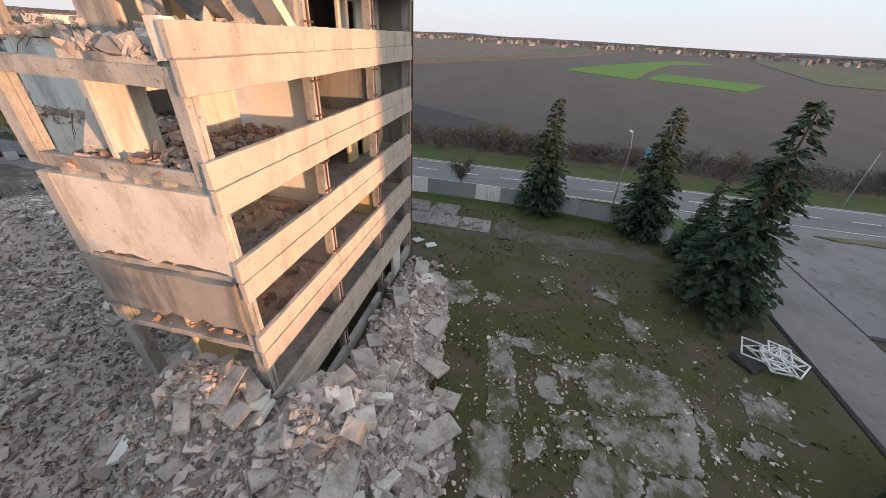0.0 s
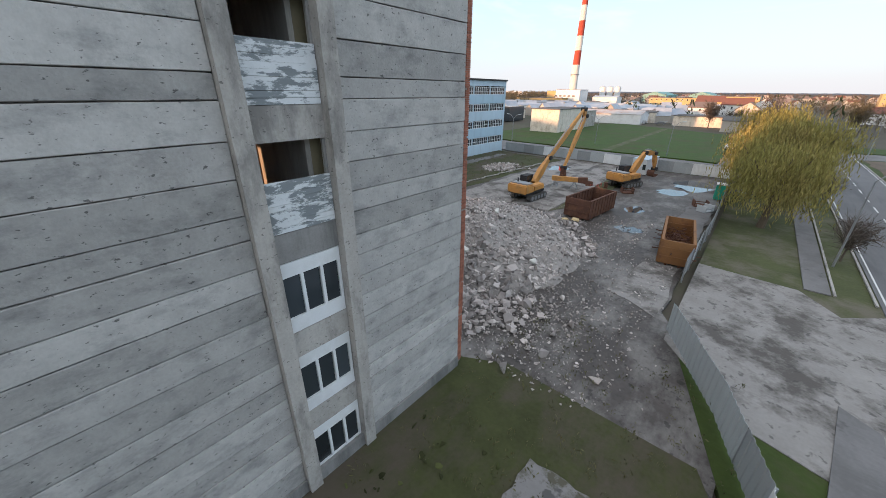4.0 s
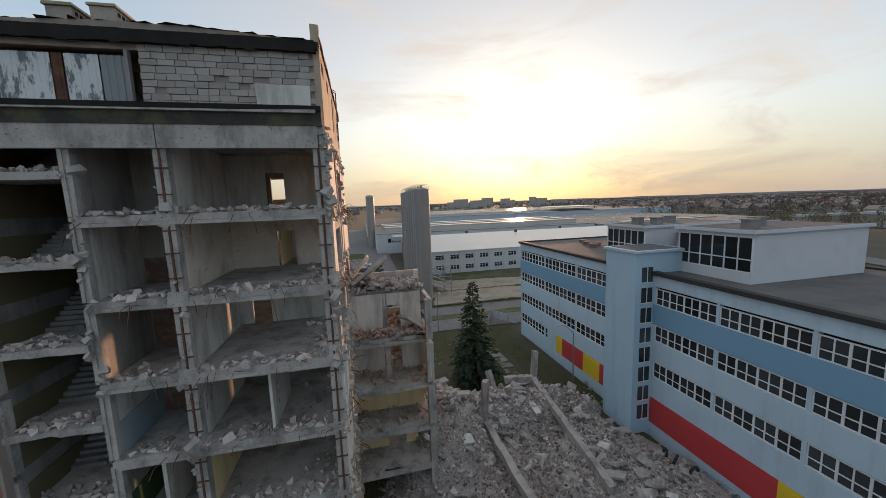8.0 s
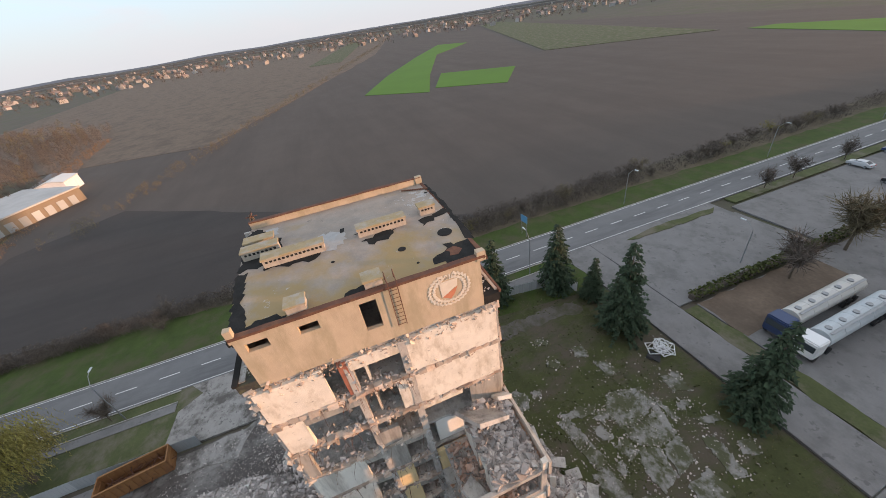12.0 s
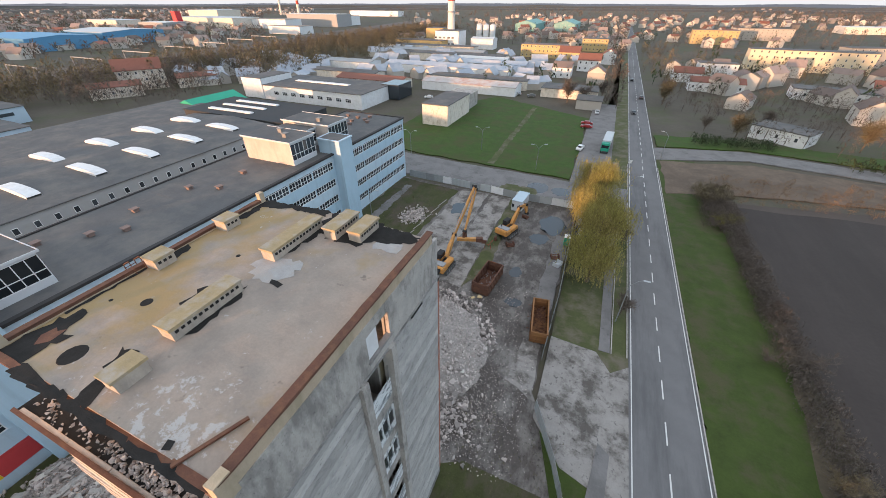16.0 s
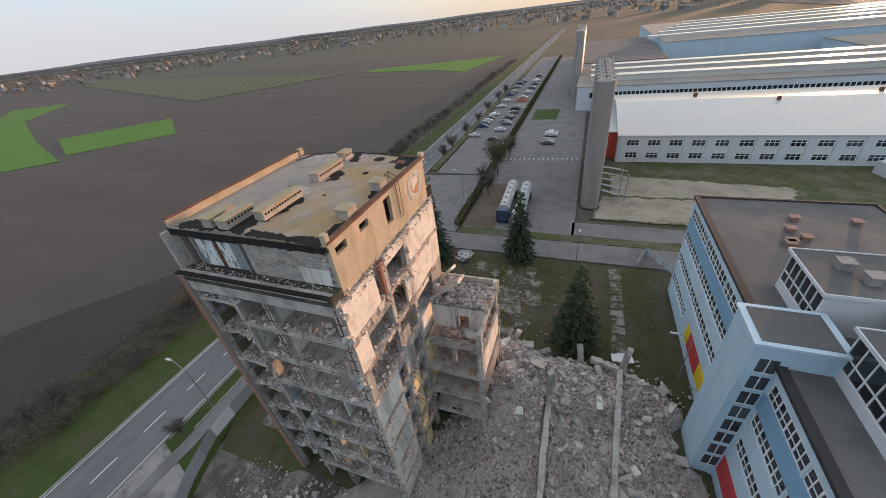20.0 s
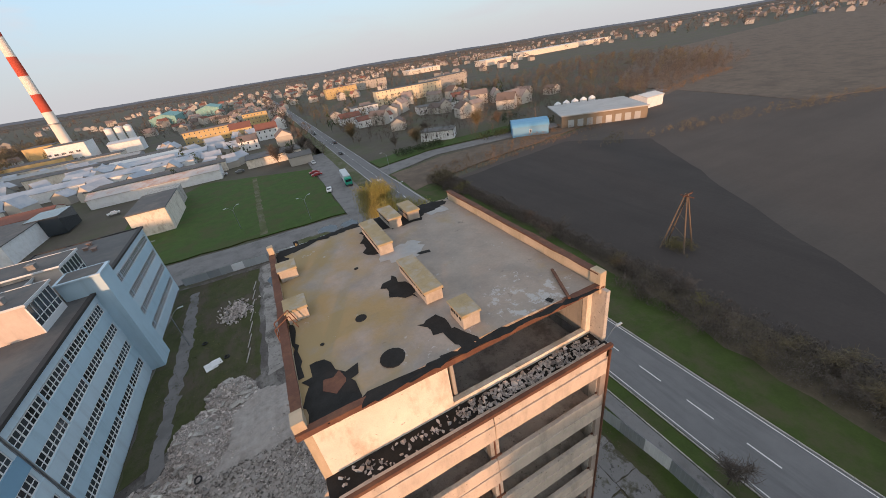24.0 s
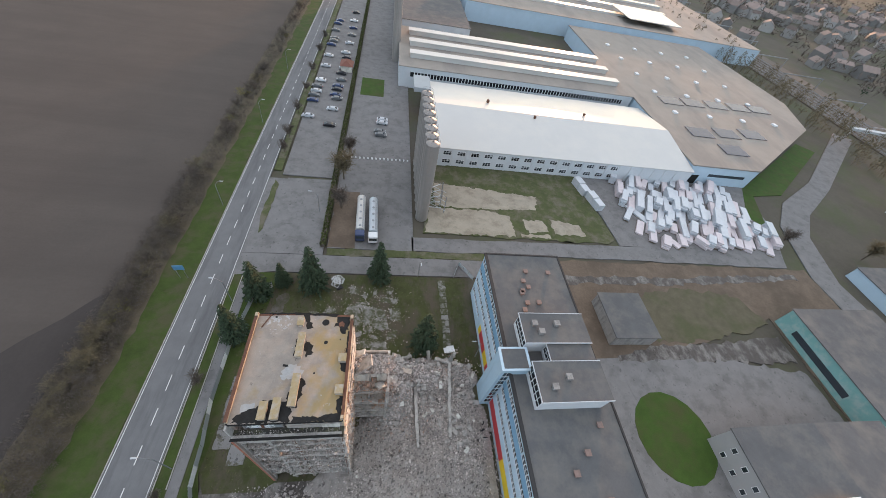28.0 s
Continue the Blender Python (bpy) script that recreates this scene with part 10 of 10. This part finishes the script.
block("house", "white two-storey house with a flat roof", 78, 306, 22, 12, 8, 0, WHITE, ROOF_G, 2)
block("house", "white low clinic behind the trees", 120, 246, 34, 14, 5, -10, WHITE, ROOF_G, 1)
block("house", "white low house with a red roof", 58, 278, 16, 11, 5, 0, WHITE, TILE_R, 1, 3)
block("house", "small cream house near the side street", 150, 262, 18, 11, 5, -14, HOUSE, TILE_R, 1, 3)
# villa by the railway
block("villa", "cream railway villa with a hipped red roof", -232, 128, 22, 14, 10, 60, PLAST, TILE_R, 3, 5.0)
block("villa_wing", "low cream wing of the railway villa", -222, 108, 22, 10, 5, 60, PLAST, TILE_R, 1, 2.0)
block("villa_wing", "low cream outbuilding by the villa", -212, 146, 20, 10, 5, 60, PLAST, TILE_R, 1, 2.0)
# white workshop and long sheds west of the works
block("works_office", "three-storey white block by the railway", -246, -72, 22, 16, 12, 90, WHITE, ROOF_G, 3)

# railway with masts
rails = thing("railway", "several railway tracks on a dark ballast bed", "railway", kind="structure")
part("ballast", prism(bmesh.new(), [(-330, -900), (-296, -900), (-300, 100), (-420, 900), (-470, 900), (-352, 100)], -0.4, 0.25), mat("brown_ballast", (0.12, 0.10, 0.085), var=0.25, scale=0.1, fine=1.5), rails)
for i in range(6):
    bm = bmesh.new()
    x0, x1 = -303 - i * 5.6, -306 - i * 7.0
    for dx in (0, 1.5):
        box(bm, x0 + dx, -880, 0.25, x0 + dx + 0.12, 90, 0.45)
    part("rail", bm, STEEL, rails)
for i in range(22):
    y = -420 + i * 38
    x = -300 - max(0, y - 100) * 0.16
    t = thing("catenary_mast", "grey steel railway portal mast", "mast", pose(x, y, 0), "railway masts")
    part("post", boxes((-0.2, -0.2, 0, 0.2, 0.2, 8.5)), STEEL, t)
    part("post", boxes((-36.2, -0.2, 0, -35.8, 0.2, 8.5)), STEEL, t)
    part("beam", boxes((-36.4, -0.2, 7.8, 0.4, 0.2, 8.4)), STEEL, t)
fb = thing("footbridge", "long pale footbridge over the railway", "bridge")
part("deck", prism(bmesh.new(), [(-283, -154), (-283, -151), (-440, -133), (-440, -136)], 6.0, 7.4), TIN_L, fb)
for i in range(8):
    x = -284 - i * 22
    part("pier", boxes((x - 0.6, -153 + i * 2.6, -0.4, x + 0.6, -151.4 + i * 2.6, 6.0)), CONC, fb)

# distant works
hall("blue_warehouse", "long bright blue warehouse beyond the railway", -600, 190, -500, 250, 11, TIN_BLUE, TIN_BLUE, ridge=2)
hall("blue_warehouse", "blue warehouse with a pale roof", -590, 262, -510, 330, 12, TIN_BLUE, TIN_L, ridge=2)
for i, (x, y, w, d, h) in enumerate(((-760, 520, 150, 60, 16), (-640, 560, 110, 40, 14), (-600, 640, 120, 46, 20), (-880, 640, 90, 60, 24), (-560, 690, 70, 40, 16), (-720, 430, 60, 40, 12), (-840, 420, 80, 40, 14), (-480, 470, 60, 30, 10))):
    hall("distant_works", "pale distant factory hall", x, y, x + w, y + d, h, (PLAST, WHITE, HALLG)[i % 3], (TIN_L, ROOFTAN, TIN_W)[i % 3])
hall("distant_works", "bright red distant tower building", -690, 470, -680, 480, 26, RED, RED)
hall("distant_works", "very long white distant warehouse", -820, 1160, -640, 1200, 14, WHITE, TIN_W)
for i, (x, y) in enumerate(((-150, 680), (-90, 700))):
    hall("green_hall", "long hall with a sloping turquoise roof", x, y, x + 34, y + 90, 10, HALLGR, HALLGR, ridge=5, along="y")
for i, (x, y, w, d, h) in enumerate(((560, 700, 160, 40, 10), (420, 640, 60, 40, 10), (760, 720, 90, 40, 9), (330, 820, 80, 40, 9))):
    hall("distant_store", "pale distant warehouse beyond the fields", x, y, x + w, y + d, h, PLAST, TIN_W)
for i in range(9):
    a = math.radians(148 + i * 2.1 + (i % 2) * 0.8)
    r = 1250 + (i * 173) % 500
    block("distant_flats", "pale distant block of flats", -r * math.sin(a), r * math.cos(a), 60, 14, 22 + (i * 7) % 18, i * 23, HOUSE, ROOF_G, 1, bays=1, group="distant flats")

# suburbs
def many(pts, w=(8, 15), h=(3.5, 7)):
    return [(x, y, RNG.uniform(*w), RNG.uniform(7, 11), RNG.uniform(*h), RNG.uniform(2, 4.5), RNG.uniform(0, 3.14)) for x, y in pts]


houses("suburb_west", many(np.concatenate([ring(620, 470, 1300, 48, 118), ring(700, 1200, 2600, 40, 125)])), mat("suburb_house_walls", (0.40, 0.38, 0.35), var=0.15, scale=0.1, island=0.4), ROOF_MIX, "crowded suburb houses beyond the railway")
houses("suburb_red", many(np.concatenate([ring(150, 480, 1600, 55, 118), ring(70, 520, 1100, -16, 12)])), HOUSE, TILE_R, "red-roofed suburb houses beyond the railway")
FARWALL = mat("far_house_walls", (0.29, 0.275, 0.26), var=0.15, scale=0.1, island=0.45)
houses("village_east", many(np.concatenate([ring(330, 950, 1700, 205, 345), ring(260, 1500, 2800, 175, 350)])), FARWALL, ROOF_MIX, "belt of pale houses beyond the fields")
houses("village_north", many(np.concatenate([ring(160, 480, 1500, -40, 28), patch(26, 40, 200, 190, 330), patch(30, -90, 20, 440, 640)])), HOUSE, ROOF_MIX, "houses among trees north of the works")
houses("stall_roofs", many(np.concatenate([patch(60, -200, -10, 214, 345), patch(40, -260, -165, 150, 250)]), (5, 14), (2.4, 3.6)), HOUSE, BLUEROOF, "jumble of low stalls, vans and sheds")
houses("suburb_south", many(np.concatenate([ring(300, 900, 2400, 120, 205), ring(220, 480, 1100, 116, 146)]), (9, 18), (4, 8)), FARWALL, ROOF_MIX, "hazy suburb beneath the low sun")

# trees
wood("wood_railway", np.concatenate([patch(820, -300, -226, 60, 640), patch(320, -236, -176, 170, 420), patch(160, -262, -236, -60, 200), patch(200, -292, -255, -400, -90)]), TWIG_O, "belt of budding trees along the railway", (7, 15), 90, 0.24)
wood("wood_railway_dark", np.concatenate([patch(620, -310, -220, 60, 640), patch(160, -250, -180, 80, 200), patch(130, -282, -255, -60, 80), patch(120, -560, -450, -500, 100)]), TWIG, "bare brown trees along the railway", (6, 13), 90, 0.28)
wood("wood_north_east", np.concatenate([patch(620, 185, 430, 150, 330, 0.25), patch(300, 160, 350, 118, 160, 0.2), patch(70, 100, 210, 165, 240), patch(45, 40, 110, 175, 235)]), TWIG, "bare brown wood beyond the field", (4, 9), 84, 0.3)
wood("wood_north_east_pale", np.concatenate([patch(180, 180, 420, 130, 330, 0.25), patch(60, 60, 200, 260, 345), patch(60, 34, 60, 230, 620)]), TWIG_O, "budding trees beyond the field", (5, 11), 90, 0.26)
wood("wood_north", np.concatenate([patch(140, -260, 20, 440, 800), patch(160, 60, 330, 420, 800), patch(60, 10, 22, 230, 700)]), TWIG, "bare trees among the northern houses", (6, 13), 50, 0.3)
wood("suburb_trees", np.concatenate([ring(5200, 440, 1500, 46, 122), ring(3200, 1400, 2800, 40, 130)]), TWIG, "bare trees between the suburb houses", (6, 12), 18, 0.42)
wood("suburb_pines", np.concatenate([ring(420, 440, 1400, 50, 125), patch(50, -60, 200, 200, 620), ring(220, 900, 2000, 195, 345)]), NEEDLE, "dark conifers between the houses", (6, 13), 16, 0.26)
wood("village_trees", np.concatenate([ring(1500, 900, 2000, 195, 350), ring(1100, 700, 2600, -40, 30), ring(900, 800, 2400, 122, 200), ring(800, 470, 1300, 114, 150), ring(1700, 950, 2300, 200, 345)]), TWIG, "bare trees round the far houses", (7, 14), 13, 0.48)
line = patch(700, 0, 1, -6, 6)
line = np.concatenate([np.stack([100 + 300 * line[:350, 0], 85 - 100 * line[:350, 0] + line[:350, 1]], 1), np.stack([400 + 500 * line[350:, 0], -15 - 165 * line[350:, 0] + line[350:, 1]], 1)])
wood("hedge_line", line, TWIG_O, "brown hedge and reeds along a field ditch", (1.0, 3.2), 40, 0.5)
wood("garden_trees", np.concatenate([patch(330, 38, 210, 165, 420), patch(60, 12, 22, 180, 420), patch(90, -200, 0, 440, 620), patch(50, 60, 200, 138, 165)]), TWIG, "bare garden trees among the northern houses", (4, 9), 90, 0.32)
wood("reeds", np.concatenate([patch(900, 46, 300, 98, 108, 0.16), patch(260, 48, 130, 92, 100, 0.1)]), mat("dry_reeds", (0.21, 0.13, 0.075), var=0.3, scale=0.1, island=0.3, bump=0), "dry reddish reeds and scrub at the field's end", (0.8, 2.0), 34, 0.5)
wood("field_bushes", np.concatenate([patch(1700, 40.2, 48.6, -72, 18), patch(500, 44.0, 48.4, 18, 50), patch(1300, 40.5, 46.5, -330, -70), patch(900, 44.0, 47.6, 48, 92), patch(200, 40, 48, 76, 100)]), TWIG, "low tangled brown bushes along the field edge", (0.5, 2.4), 34, 0.6)
wood("mast_tussock", np.array([(59.4, 19.6)]) + RNG.normal(0, 1.3, (150, 2)), mat("dry_tall_grass", (0.17, 0.14, 0.06), var=0.3, scale=0.5, island=0.35, bump=0), "tall dry grass at the foot of the mast", (0.5, 1.2), 22, 0.6)
wood("street_hedges", np.concatenate([patch(120, 46, 70, 139, 146), patch(150, 84, 128, 128, 135), patch(60, 112, 128, 150, 168)]), mat("dark_conifer_hedge", (0.035, 0.05, 0.02), var=0.3, scale=0.5, island=0.4, bump=0), "dark garden hedges at the side street", (1.6, 3.2), 14, 0.5)

wood("courtyard_weeds", np.concatenate([patch(1500, -33, 18.5, -37, -9), patch(500, 6.6, 18.5, -9, 16), patch(500, -33, -18, 34, 72)]), mat("dry_weeds", (0.10, 0.095, 0.04), var=0.4, scale=0.3, island=0.45, bump=0), "tufts of dry grass and weeds", (0.15, 0.5), 9, 0.7)
# woods along the horizon; behind them, backdrop rings whose haze is painted as glow
FOREST = mat("far_forest", (0.075, 0.075, 0.070), rough=1.0, var=0.3, scale=0.004, fine=0.05, bump=0)


def horizon(rings, name, material, label, category, kind):
    vs, fs = [], []
    n = 900
    for ringr, top in rings:
        b = len(vs)
        for i in range(n):
            a = 2 * math.pi * i / n
            h = top * (0.7 + 0.45 * noise.noise((math.cos(a) * 9, math.sin(a) * 9, ringr * 0.01))) + RNG.uniform(-1.2, 1.2)
            vs.append((ringr * math.cos(a), ringr * math.sin(a), -0.4))
            vs.append(((ringr + 25) * math.cos(a), (ringr + 25) * math.sin(a), h))
            vs.append(((ringr + 300) * math.cos(a), (ringr + 300) * math.sin(a), h * 0.9))
        for i in range(n):
            p, q = b + 3 * i, b + 3 * ((i + 1) % n)
            fs += [(p, q, q + 1, p + 1), (p + 1, q + 1, q + 2, p + 2)]
    me = bpy.data.meshes.new(name)
    me.from_pydata(vs, [], fs)
    me.materials.append(material)
    return tagged(new(name, me), label, category, kind=kind)


horizon(((2300, 9), (2900, 12), (3400, 14)), "far_forest", FOREST, "dark flat woods far off along the horizon", "forest", "stuff")
# distance haze is put into this material as an even blue-grey emission
hazy = bpy.data.materials.new("haze_glow")
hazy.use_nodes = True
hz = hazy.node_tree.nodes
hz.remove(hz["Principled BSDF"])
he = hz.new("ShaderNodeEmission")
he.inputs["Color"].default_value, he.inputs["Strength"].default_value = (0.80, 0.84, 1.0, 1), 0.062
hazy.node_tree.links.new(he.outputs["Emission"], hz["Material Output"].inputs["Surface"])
horizon(((3900, 17), (4400, 24)), "backdrop", hazy, "backdrop of far woods, haze painted as blue-grey glow", "backdrop", "structure")

# ---- bricks of the corner pier, one by one ----
brick_pier = thing("brick_pier", "bare red brick corner pier of the tower", "brickwork", pose(0, 0.08, 0))
BA = mesh_of(boxes((0, 0, 0, 0.265, 0.12, 0.064), jit=0.004), BRICK, "brick")
BB = mesh_of(boxes((0, 0, 0, 0.12, 0.255, 0.064), jit=0.004), BRICK, "brick")
rr = random.Random(77)
rest = bmesh.new()
for c in range(352):
    z = 0.1 + c * 0.0765
    j = rr.uniform(-0.006, 0.006)
    if c % 2:
        rows = ((BA, 5.825 + j, 7.525, 0.265, 0.12), (BB, 5.968 + j, 7.262, 0.12, 0.255))
    else:
        rows = ((BB, 5.968 + j, 7.39, 0.12, 0.255), (BB, 5.84 + j, 7.388, 0.12, 0.255))
    for me, x, y, w, d in rows:
        if rr.random() < 0.02:
            continue
        if 6.0 < z < 17.4:
            b = part("brick", me, None, brick_pier)
            b.matrix_basis = pose(x, y, z, 0, 0, rr.uniform(-0.8, 0.8))
        else:
            box(rest, x, y, z, x + w, y + d, z + 0.064, 0.003)
ob = part("brickwork", rest, BRICK_J, brick_pier, "red bricks above and below")
tagged(ob, label="red bricks above and below", kind="stuff")
